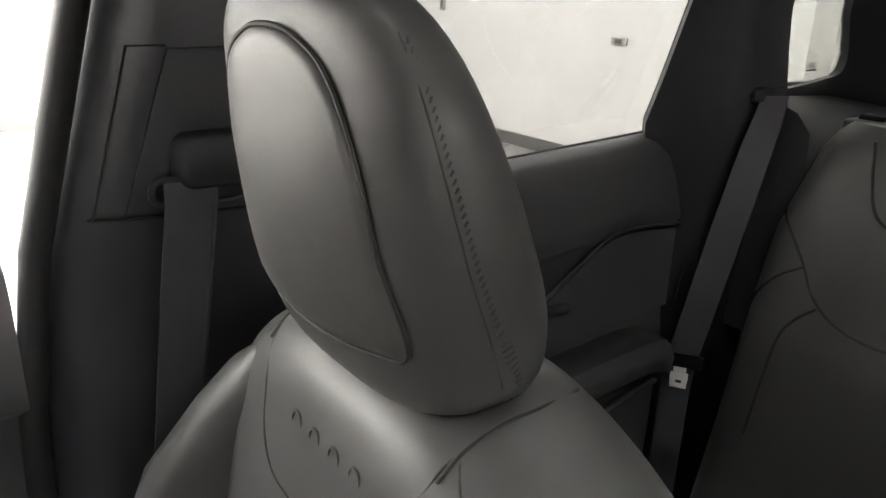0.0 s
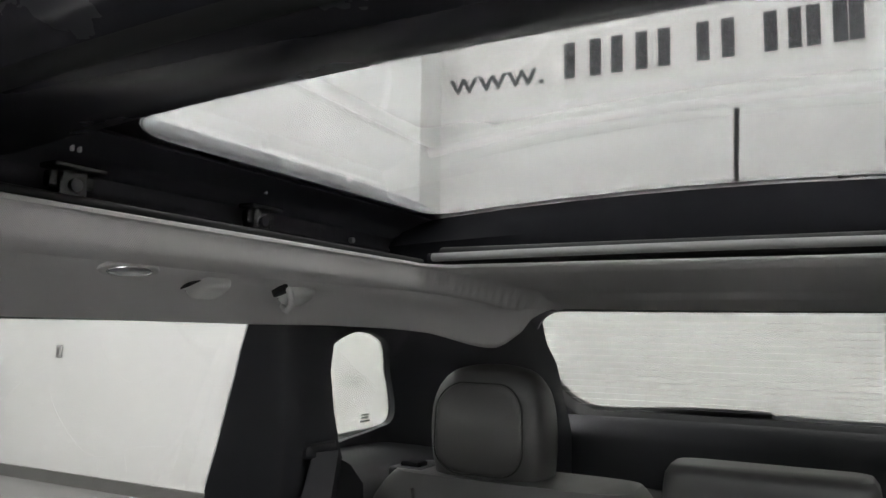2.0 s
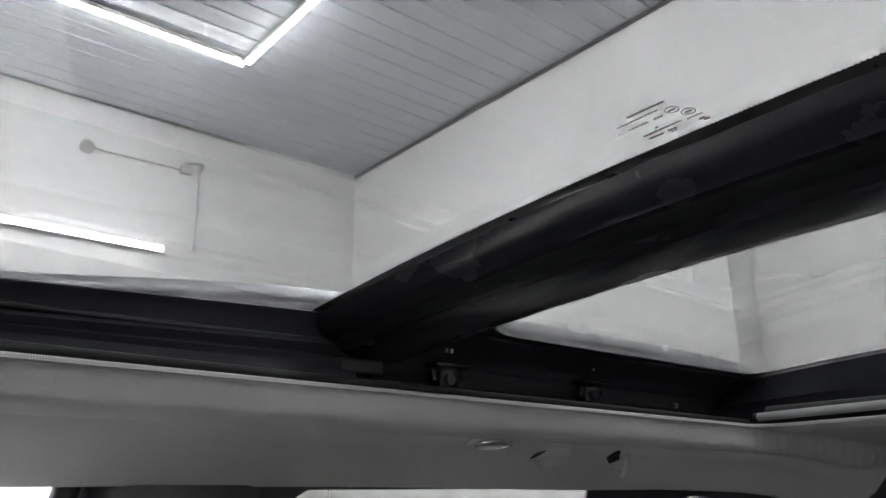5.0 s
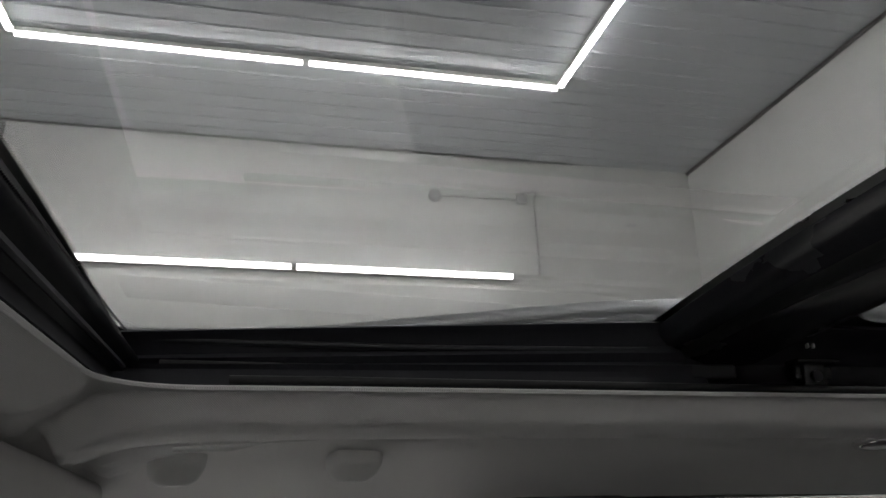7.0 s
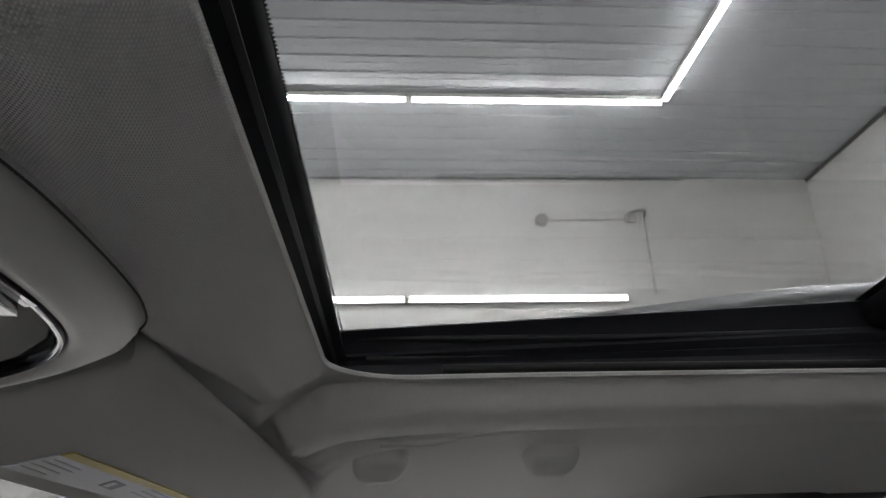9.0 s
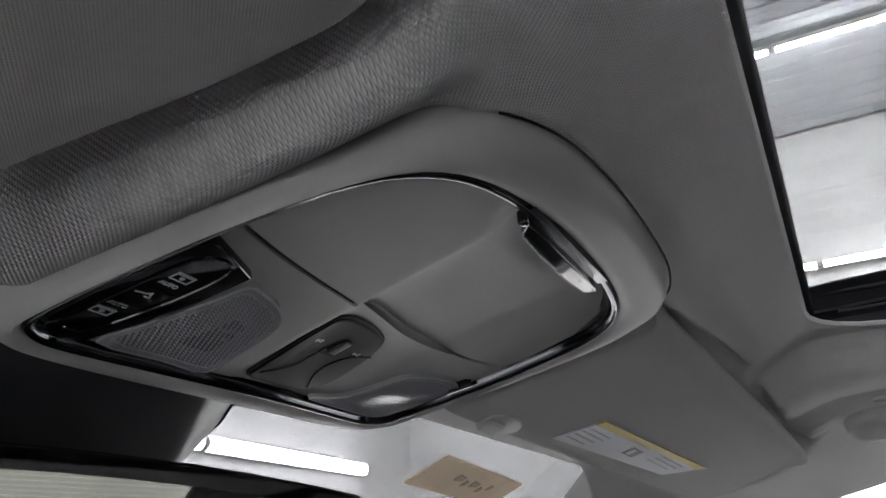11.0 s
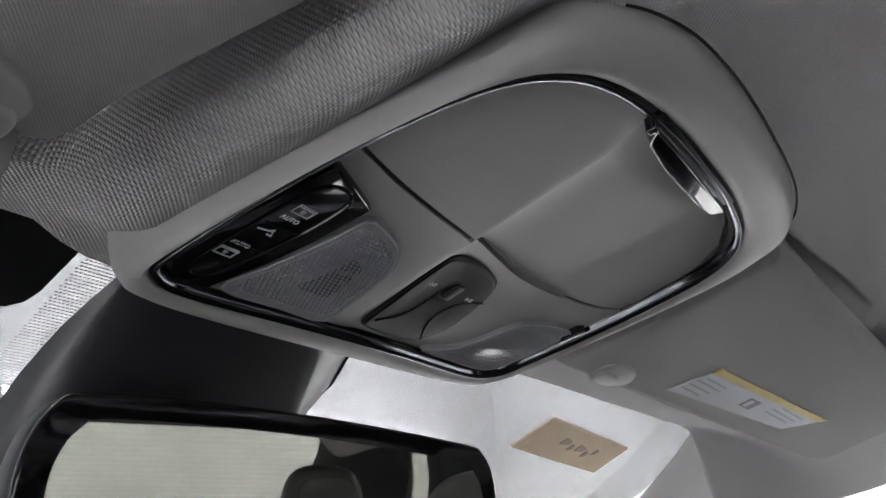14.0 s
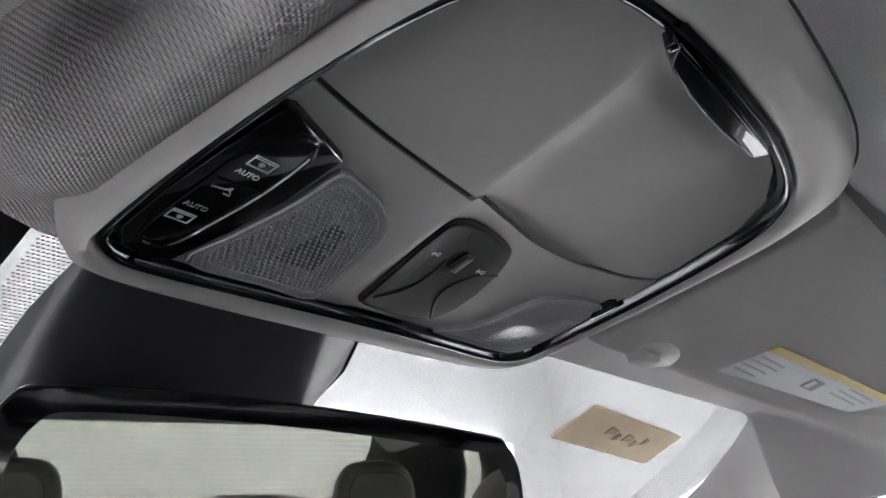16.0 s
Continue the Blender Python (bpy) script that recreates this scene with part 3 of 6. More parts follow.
def liner_z(x, y):
    mid, out = ramp(LINER_MID, y), glide(LINER_OUT, y)
    xi, xo = opening_half(y) + 0.01, glide(LINER_EDGE, y)
    s = (abs(x) - xi) / max(0.03, xo - xi)
    # towards the windscreen the liner stays flat almost to its edge
    flat, s = rise(y, 0.72, 0.83), min(1, max(0, s))
    z = mid + (out - mid) * (glide(LINER_FALL, s) * (1 - flat) + flat * rise(s, 0.70, 1.05))
    # rolled lip round the opening
    r = 0.065 if y > 0 else 0.035
    ex, ey = abs(x) - (opening_half(y) - r), (y - (0.603 - r)) if y > 0 else (-0.562 + r) - y
    d = (math.hypot(ex, ey) if ex > 0 and ey > 0 else max(ex, ey)) - r
    side = rise(ex, 0.0, 0.06)
    if d > 0:
        roll = 0.009 * (1 - side) * (1 - (1 - min(d, 0.028) / 0.028) ** 2)
        z -= roll * (1 - rise(d, 0.028, 0.052))
    # pocket that takes the folded sun visor
    if y > 0.58 and abs(x) > 0.09:
        n = (VISOR_B - VISOR_A).cross(VISOR_C - VISOR_A)
        top = VISOR_A.z - (n.x * (abs(x) - VISOR_A.x) + n.y * (y - VISOR_A.y)) / n.z + (0.020 if x > 0 else 0.048)
        back = VISOR_A.y + (VISOR_B.y - VISOR_A.y) * (abs(x) - VISOR_A.x) / (VISOR_B.x - VISOR_A.x)
        if x > 0:
            z += (1 - rise(y, 0.788, 0.806)) * rise(x, 0.100, 0.116) * (1 - rise(x, 0.515, 0.545)) * rise(y, back - 0.004, back + 0.001) * max(0, top - z)
        else:
            # the driver's pocket has a rolled edge along the console
            b = 0.1265 + 0.165 * (y - 0.684)
            across = min(1, max(0, (-x - 0.096) / (b - 0.100)))
            z -= 0.0085 * math.sin(math.pi * across) ** 1.3 * rise(y, 0.645, 0.69) * (1 - rise(y, 0.80, 0.84))
            z += (1 - rise(y, 0.788, 0.806)) * rise(-x, b - 0.006, b + 0.003) * (1 - rise(-x, 0.515, 0.545)) * rise(y, back - 0.010, back - 0.001) * max(0, top - z)
    # ledge over the front grab handles
    d = abs(x) - (0.469 + 0.16 * (y - 0.388))
    if y > 0.3 and d > 0:
        z += 0.007 * rise(y, 0.33, 0.43) * (1 - rise(y, 0.60, 0.65)) * rise(d, 0.0, 0.004) * (1 - rise(d, 0.02, 0.075))
    # cut-out behind the overhead console
    z += 0.03 * (1 - rise(abs(x), 0.078, 0.097)) * rise(y, 0.668, 0.690) * (1 - rise(y, 0.805, 0.822))
    return z


def cut(poly, a):
    """Where the ray from (0, 0.05) at angle a leaves a closed outline."""
    o, d, best = Vector((0, 0.05)), Vector((math.cos(a), math.sin(a))), None
    for p, q in zip(poly, poly[1:] + poly[:1]):
        p, q = Vector(p[:2]), Vector(q[:2])
        e = q - p
        den = d.x * e.y - d.y * e.x
        if abs(den) < 1e-9:
            continue
        t = ((p.x - o.x) * e.y - (p.y - o.y) * e.x) / den
        u = ((p.x - o.x) * d.y - (p.y - o.y) * d.x) / den
        if t > 0 and -1e-6 <= u <= 1 + 1e-6 and (best is None or t > best):
            best = t
    return o + d * best


def opening_outline():
    """Right half from front to rear, then the left half back: counter-clockwise seen from above."""
    right = []
    for k in range(7):
        a = radians(90 - 15 * k)
        right.append((opening_half(0.54) - 0.065 + 0.065 * math.cos(a), 0.603 - 0.065 + 0.065 * math.sin(a)))
    right += [(opening_half(y), y) for y in even(0.5, -0.51, 14)]
    for k in range(5):
        a = radians(-22.5 * k)
        right.append((opening_half(-0.55) - 0.035 + 0.035 * math.cos(a), -0.527 + 0.035 * math.sin(a)))
    left = [(-x, y) for x, y in reversed(right)]
    return list(reversed(right + left))


def headliner():
    inner = opening_outline()
    edge = [(0.05, 0.847), (0.090, 0.847), (0.105, 0.846), (0.116, 0.843), (0.128, 0.838)] + [(glide(LINER_EDGE, y), y) for y in even(0.838, -1.17, 90)]
    outer = [(-x, y) for x, y in edge] + [(x, y) for x, y in reversed(edge)]
    n = 420
    angles = sorted(set([round(2 * math.pi * i / n, 5) for i in range(n)] + [round(radians(a), 5) for a in even(70, 112, 100) + even(94, 105, 150)] + [round(math.atan2(p[1] - 0.05, p[0]) % (2 * math.pi), 5) for p in inner]))
    rings = []
    lip = [(0.045, 0.004), (0.010, 0.004), (0.001, 0.003), (-0.001, 0.0015), (0.003, 0.0)]
    loop = [cut(inner, a) for a in angles]
    for grow, rise in lip:
        rings.append([Vector((p.x * (1 + grow), 0.05 + (p.y - 0.05) * (1 + grow), liner_z(p.x, p.y) + rise)) for p in loop])
    far = [cut(outer, a) for a in angles]
    for k in range(1, 105):
        f = (k / 104) ** 1.25
        row = []
        for p, q in zip(loop, far):
            w = p.lerp(q, f)
            row.append(Vector((w.x, w.y, liner_z(w.x, w.y))))
        rings.append(row)
    # turned-up rim behind the trims
    rings.append([Vector((p.x * 1.01, p.y * 1.005, liner_z(p.x, p.y) + 0.012)) for p in far])
    g = Geo().loft(rings, closed=True, caps=False)
    ob = thing("ceiling_headliner", "light grey knitted headliner round a large sunroof opening", "headliner", kind="structure", geo=g, material=M_LINER)
    for e in ob.data.edges:
        e.use_edge_sharp = False
    # lay the cloth by the distance along the moulded surface
    co = [(v.co.x + math.copysign(0.7, v.co.x) * abs(ramp(LINER_MID, v.co.y) - v.co.z), v.co.y + 0.5 * (1.562 - ramp(LINER_MID, v.co.y))) for v in ob.data.vertices]
    cloth = ob.data.uv_layers.new(name="cloth")
    cloth.data.foreach_set("uv", [c for w in ob.data.loops for c in co[w.vertex_index]])
    return ob


def crowned(fn, half, n=18):
    """Rings across the car from a (y, z) profile."""
    return [[Vector((x, y, z + crown(x) * rise(z, 1.575, 1.645))) for y, z in fn] for x in even(-half, half, n)]


def sunroof():
    for name, y0, y1, lab in (("roof_glass_pane", 0.105, 0.665, "clear tinted front sunroof glass pane, closed"),
                              ("roof_glass_pane", -0.665, -0.012, "clear tinted rear roof glass pane, fixed")):
        t = thing(name, lab, "roof glass", (0, (y0 + y1) / 2, 1.66), group="roof panes")
        g = Geo()
        xs, ys = even(-0.53, 0.53, 20), even(y0, y1, 10)
        rows = [[Vector((x, y, 1.664 + crown(x))) for y in ys] for x in xs]
        top = [[p + Vector((0, 0, 0.005)) for p in r] for r in rows]
        ring = [a + list(reversed(b)) for a, b in zip(rows, top)]
        g.loft(ring)
        part("pane", g, M_GLASSROOF, t)
        # black enamel border under the glass, with its fading row of dots
        g = Geo()
        inner_x, z = 0.437, 1.6625
        if y0 > 0:
            cx, cy, w, h, r = 0, 0.381, 1.040, 0.500, 0.02
        else:
            cx, cy, w, h, r = 0, -0.3375, 2 * inner_x, 0.580, 0.04
        a = rrect(w, h, r, 6, cx, cy, 0.075 if y0 < 0 else None)
        b = rrect(1.06, y1 - y0, 0.02, 6, 0, (y0 + y1) / 2)
        # both outlines are divided along their edges, so that the border follows the crown
        cuts = [max(1, round(math.dist(p, q) / 0.06)) for p, q in zip(b, b[1:] + b[:1])]
        a, b = [[(p[0] + (q[0] - p[0]) * k / n, p[1] + (q[1] - p[1]) * k / n) for p, q, n in zip(o, o[1:] + o[:1], cuts) for k in range(n)] for o in (a, b)]
        g.loft([[Vector((x, y, z + crown(x))) for x, y in a], [Vector((x, y, z + crown(x))) for x, y in b],
                [Vector((x, y, z + 0.0012 + crown(x))) for x, y in b], [Vector((x, y, z + 0.0012 + crown(x))) for x, y in a]], closed=True, caps=False)
        part("enamel_border", g, M_FROST, t, "black enamel border", smooth=False)
        g = Geo()
        pts = rrect(w - 0.002, h - 0.002, r, 6, cx, cy, 0.075 if y0 < 0 else None)
        loop = pts + pts[:1]
        for p0, p1 in zip(loop, loop[1:]):
            d = Vector((p1[0] - p0[0], p1[1] - p0[1]))
            m = max(1, round(d.length / 0.0028))
            nx, ny = -d.y / d.length, d.x / d.length
            for i in range(m):
                q = Vector(p0) + d * (i + 0.5) / m
                s = d / d.length * 0.0010
                g.add([(q.x - s.x, q.y - s.y, z + crown(q.x)), (q.x + s.x, q.y + s.y, z + crown(q.x)), (q.x + nx * 0.0030, q.y + ny * 0.0030, z + crown(q.x))], [(0, 1, 2)])
        tagged(part("enamel_dots", g, M_FROST, t, smooth=False), kind="stuff")
    # maker's print on the front pane: rows of plain dashes, two rings and a mark
    t = bpy.data.objects["roof_glass_pane"]
    for x0, x1, y, dash, gap, h in ((0.0377, 0.0159, 0.1762, 0.0026, 0.0003, 0.0013), (0.0490, 0.0216, 0.1708, 0.0024, 0.0006, 0.0008), (0.0463, 0.0330, 0.1638, 0.0014, 0.0008, 0.0013), (0.0300, 0.0245, 0.1638, 0.0014, 0.0007, 0.0013),
                                    (0.0545, 0.0522, 0.1638, 0.0023, 0.001, 0.0011), (0.0360, 0.0340, 0.1550, 0.0020, 0.001, 0.0010), (0.0462, 0.0229, 0.1513, 0.0030, 0.0005, 0.0009), (0.0458, 0.0375, 0.1464, 0.0020, 0.0004, 0.0012),
                                    (0.0335, 0.0272, 0.1466, 0.0015, 0.0005, 0.0012), (0.0330, 0.0290, 0.1440, 0.0012, 0.0010, 0.0007), (0.0190, 0.0098, 0.1500, 0.0011, 0.0005, 0.0007), (0.0150, 0.0118, 0.1448, 0.0014, 0.0003, 0.0014), (0.0138, 0.0112, 0.1424, 0.0014, 0.0003, 0.0014)):
        g, x = Geo(), x0
        while x - dash > x1 - 0.0012:
            g.box((x - dash / 2, y, 1.6615), (dash, h, 0.0006))
            x -= dash + gap
        part("print", g, M_INK, t, smooth=False)
    for x, y in ((0.0178, 0.1652), (0.0135, 0.1570)):
        part("print", Geo().tube([(x + 0.0036 * math.cos(a), y + 0.0036 * math.sin(a), 1.6615) for a in [2 * math.pi * k / 20 for k in range(20)]], 0.0003, 4, closed=True).box((x, y, 1.6615), (0.0042, 0.0011, 0.0005)), M_INK, t, smooth=False)

    c = thing("sunroof_cassette", "black plastic sunroof frame with rails and a centre beam", "sunroof frame", (0, 0, 1.56))
    for sx in (1, -1):
        prof_f = [(0.385, 1.5665), (0.400, 1.567), (0.405, 1.580), (0.428, 1.582), (0.431, 1.590), (0.428, 1.596), (0.446, 1.597), (0.452, 1.604), (0.447, 1.612),
                  (0.455, 1.620), (0.451, 1.634), (0.444, 1.641), (0.446, 1.6425), (0.50, 1.636), (0.52, 1.60), (0.51, 1.572)]
        prof_r = [(0.405, 1.5665), (0.47, 1.567), (0.498, 1.570), (0.503, 1.585), (0.498, 1.592), (0.503, 1.60), (0.502, 1.612), (0.494, 1.616), (0.490, 1.622),
                  (0.478, 1.626), (0.460, 1.634), (0.441, 1.6385), (0.444, 1.6425), (0.50, 1.6415), (0.52, 1.60), (0.51, 1.572)]
        rings = []
        for y in (0.625, 0.56, 0.4, 0.25, 0.15, 0.11):
            sink = 0.044 * max(0, y - 0.12)
            rings.append([Vector((sx * px, y, pz - sink * rise(pz, 1.575, 1.635))) for px, pz in prof_f])
        rings += [[Vector((sx * (a[0] * (1 - f) + b[0] * f), y, a[1] * (1 - f) + b[1] * f)) for a, b in zip(prof_f, prof_r)] for y, f in ((0.09, 0.3), (0.05, 0.9), (0.03, 1))]
        for y in (-0.1, -0.3, -0.5, -0.62, -0.66):
            rings.append([Vector((sx * px, y, pz)) for px, pz in prof_r])
        rail = part("side_rail", Geo().loft(rings), M_BLACK, c)
        # guide strip in the front groove and thin edge trim
        part("guide_strip", Geo().tube([(sx * (0.438 - 0.008 * abs(y - 0.35)), y, 1.589 + 0.010 * abs(y - 0.30)) for y in even(0.58, 0.12, 12)], 0.0035, 8), M_RUBBER, rail)
        part("guide_strip", Geo().tube([(sx * 0.4525, y, 1.6125 + 0.012 * abs(y - 0.35)) for y in even(0.59, 0.14, 12)], 0.0028, 8), M_TRIM, rail)
        part("slider_shoe", Geo().box((sx * 0.448, 0.085, 1.592), (0.03, 0.05, 0.014), 0.003), M_TRIM, rail)
        part("lip_seal", Geo().tube([(sx * (opening_half(y) + 0.006), y, 1.5685) for y in even(0.52, -0.54, 14)], 0.0035, 8), M_RUBBER, rail)
        for y in (-0.06, -0.30):
            cl = part("clip", Geo().box((sx * 0.489, y, 1.598), (0.020, 0.028, 0.026), 0.004).box((sx * 0.487, y - 0.004, 1.613), (0.024, 0.050, 0.005), 0.0015)
                      .box((sx * 0.488, y - 0.017, 1.601), (0.010, 0.012, 0.012), 0.002).box((sx * 0.488, y + 0.017, 1.601), (0.010, 0.008, 0.014), 0.002), M_CLIP, rail, "black plastic spring clip")
            part("screw", Geo().tube([(sx * 0.480, y, 1.597), (sx * 0.476, y, 1.597)], 0.006, 12), M_BEAM, cl)
            for dy in (0.003, 0.010) if y > -0.1 else (0.006,):
                part("stop_pin", Geo().box((sx * 0.472, y + dy, 1.6325), (0.004, 0.0028, 0.016 if y > -0.1 else 0.012), 0.001), M_GREYPLASTIC, rail, "small grey pin")
        part("screw", Geo().tube([(sx * 0.500, -0.5, 1.597), (sx * 0.494, -0.5, 1.597)], 0.004, 10), M_STEEL, rail)
    g = Geo().loft(crowned([(0.606, 1.5665), (0.609, 1.572), (0.610, 1.580), (0.605, 1.584), (0.606, 1.591), (0.600, 1.596), (0.5975, 1.602), (0.5985, 1.607), (0.604, 1.612), (0.606, 1.622), (0.655, 1.626), (0.66, 1.5665)], 0.455))
    bar = part("front_bar", g, M_BARBLACK, c)
    part("drain_channel", Geo().loft(crowned([(0.6025, 1.5865), (0.6085, 1.5845), (0.6085, 1.590), (0.6035, 1.5905)], 0.42)), M_BLACK, bar)
    g = Geo()
    for i in range(350):
        x = -0.42 + i * 0.0024
        g.add([(x, 0.5985, 1.6065), (x + 0.0018, 0.5985, 1.6065), (x + 0.0009, 0.5967, 1.6065), (x, 0.5985, 1.6055), (x + 0.0018, 0.5985, 1.6055)], [(0, 1, 2), (3, 4, 2)])
    tagged(part("serrated_lip", g, M_BARBLACK, bar, smooth=False), kind="stuff")
    g = Geo().loft(crowned([(0.128, 1.6585), (0.124, 1.648), (0.117, 1.6415), (0.112, 1.6400), (0.110, 1.6365), (0.103, 1.6350), (0.101, 1.6320), (0.092, 1.6310), (0.089, 1.6285), (0.060, 1.627), (0.030, 1.6275), (0.005, 1.632), (-0.012, 1.640), (-0.033, 1.653),
                            (-0.036, 1.6585), (0.02, 1.6605), (0.09, 1.6605)], 0.49, 26))
    beam = part("centre_beam", g, M_BEAM, c, "black glossy centre beam between the panes")
    part("beam_seal", Geo().loft(crowned([(0.108, 1.634), (0.100, 1.6285), (0.093, 1.6275), (0.094, 1.636)], 0.47)), M_RUBBER, beam)
    g = Geo().loft(crowned([(-0.588, 1.567), (-0.598, 1.585), (-0.602, 1.600), (-0.600, 1.612), (-0.618, 1.640), (-0.627, 1.6585), (-0.66, 1.6585), (-0.67, 1.575)], 0.50))
    part("rear_bar", g, M_BARBLACK, c)
    s = thing("roller_shade", "rolled grey cloth sunshade with its pull bar at the rear edge", "sunshade", (0, -0.57, 1.57))
    part("pull_bar", Geo().loft([[Vector((x, -0.561 + 0.008 * math.cos(a), 1.5790 + 0.0058 * math.sin(a) - 0.02 * x * x)) for a in [2 * math.pi * i / 14 for i in range(14)]]
                                 for x in even(-0.402, 0.402, 16)]), M_ROLLER, s)
    for sx in (1, -1):
        part("end_cap", Geo().tube([(sx * 0.402, -0.561, 1.5755), (sx * 0.409, -0.561, 1.5755)], 0.0062, 12), M_BLACK, s)
    part("roll", Geo().loft([[Vector((x, -0.584 + 0.012 * math.cos(a), 1.580 + 0.012 * math.sin(a))) for a in [2 * math.pi * i / 12 for i in range(12)]] for x in (-0.40, 0.40)]), M_RUBBER, s)


def roof_shell():
    inner = rrect(1.062, 1.334, 0.03, 6, 0, 0.0)
    edge = [(ramp(LINER_EDGE, y) + 0.06, y) for y in even(0.835, -1.2, 40)]
    outer = [(-x, y) for x, y in edge] + [(x, y) for x, y in reversed(edge)]
    n = 160
    angles = sorted(set([round(2 * math.pi * i / n, 5) for i in range(n)] + [round(math.atan2(p[1] - 0.05, p[0]) % (2 * math.pi), 5) for p in inner]))
    a, b = [cut(inner, t) for t in angles], [cut(outer, t) for t in angles]

    def top(w):
        s = max(0.0, (abs(w.x) - 0.53) / 0.18)
        e = max(0.0, (w.y - 0.62) / 0.28) ** 2 * 0.09 + max(0.0, (-0.68 - w.y) / 0.5) ** 2 * 0.06
        return 1.672 + crown(w.x) - 0.10 * s * s - e
    rings = [[Vector((p.x, p.y, top(p) - 0.008)) for p in a]]
    for k in range(0, 13):
        f = k / 12
        rings.append([Vector((p.lerp(q, f).x, p.lerp(q, f).y, top(p.lerp(q, f)))) for p, q in zip(a, b)])
    rings.append([Vector((q.x, q.y, top(q) - 0.02)) for q in b])
    rings += [[v - Vector((0, 0, 0.012)) for v in r] for r in reversed(rings[1:-1])]
    thing("roof", "silver painted car roof round the glass panes", "car roof", kind="structure", geo=Geo().loft(rings, caps=False), material=M_SILVER)
    for sx in (1, -1):
        t = thing("roof_rail", "silver roof rail along the roof edge", "roof rail", (sx * 0.56, -0.1, 1.67), group="roof rails")
        pts = [(sx * 0.565, y, glide([(-1.0, 1.645), (-0.9, 1.672), (-0.75, 1.688), (-0.1, 1.690), (0.10, 1.684), (0.20, 1.674), (0.35, 1.656), (0.58, 1.630)], y)) for y in even(0.58, -0.98, 40)]
        part("rail", Geo().tube(pts, 0.013, 10), M_SILVER, t)
        for y in (0.5, -0.9):
            part("foot", Geo().box((sx * 0.565, y, 1.632 if y > 0 else 1.652), (0.03, 0.09, 0.02), 0.006), M_SILVER, t)
    a = thing("roof_antenna", "short black rod antenna with a spiral winding on the roof", "antenna", (0.033, -0.78, 1.645))
    part("base", Geo().loft([[Vector((0.033 + r * math.cos(q), -0.775 + 1.5 * r * math.sin(q), z)) for q in [2 * math.pi * i / 14 for i in range(14)]]
                             for r, z in ((0.02, 1.645), (0.018, 1.665), (0.008, 1.68), (0.005, 1.69))]), M_RUBBER, a)
    lo, hi = Vector((0.033, -0.785, 1.68)), Vector((0.038, -0.853, 1.812))
    rod = part("rod", Geo().tube([lo, hi], 0.0032, 8), M_RUBBER, a)
    d = hi - lo
    part("winding", Geo().tube([lo + d * t + Vector((math.cos(t * 90), math.sin(t * 90), 0)) * 0.0036 for t in even(0.05, 0.97, 150)], 0.0013, 5), M_RUBBER, rod)
    part("tip", Geo().tube([hi, hi + d * 0.05], 0.0048, 8), M_RUBBER, rod)


headliner()
sunroof()
roof_shell()


def on_liner(sx, x, y, out=0.0):
    """A frame on the side of the headliner: local x runs rearwards, y up along the liner, z into the cabin."""
    p = Vector((sx * x, y, liner_z(x, y)))
    e = Vector((sx * (x + 0.02), y, liner_z(x + 0.02, y))) - Vector((sx * (x - 0.02), y, liner_z(x - 0.02, y)))
    up = -e.normalized()
    along = Vector((0, -1, 0))
    n = along.cross(up)
    n = n if n.z < 0 else -n
    m = Matrix.Translation(p + n * out)
    for i, a in enumerate((along, up, n)):
        m[0][i], m[1][i], m[2][i] = a
    return m


def grip(sx, y0, y1, x, label):
    """Folded grab handle: its bar tucked up in the crease, two rounded hinge mounts standing out."""
    t = thing("grab_handle", label, "grab handle", (sx * x, (y0 + y1) / 2, liner_z(x, y0)), group="grab handles")
    pts = [on_liner(sx, x - 0.034, y, -0.0035 + 0.004 * math.sin(math.pi * f)).translation for f, y in zip(even(0, 1, 10), even(y0, y1, 10))]
    part("bar", Geo().tube(pts, 0.005, 10, flat=0.8), M_LINERTRIM, t)
    for y in (y0, y1):
        f = on_liner(sx, x, y)
        g = Geo()
        out = [(px + 0.25 * py, py) for px, py in rrect(0.050, 0.028, 0.012, 5)]
        rings = []
        for h, k in ((-0.006, 1.04), (0.003, 1.02), (0.010, 0.97), (0.015, 0.86), (0.0175, 0.65), (0.018, 0.3)):
            rings.append([f @ Vector((px * k, py * k, h * (0.75 - py * 14) * (1 if y0 < 0 else 1.25))) for px, py in out])
        m = part("mount", g.loft(rings), M_LINERTRIM, t)
        # Rear mounts: a dark crescent tube stands for the shaded gap at their edge
        if y < 0:
            part("gap", Geo().tube([f @ Vector((-0.0255 + 0.25 * py - 0.004 * (1 - (py / 0.014) ** 2), py, 0.003)) for py in even(-0.0125, 0.0125, 8)], [0.0005, 0.0012, 0.0018, 0.0022, 0.0024, 0.0022, 0.0018, 0.0012, 0.0005], 8), M_SEAM, m, "dark crescent for the shaded gap")
        part("lower_line", Geo().tube([f @ Vector((px, -0.0143, 0.004)) for px in even(-0.021, 0.021, 6)], 0.0008, 6), M_SEAM, m)


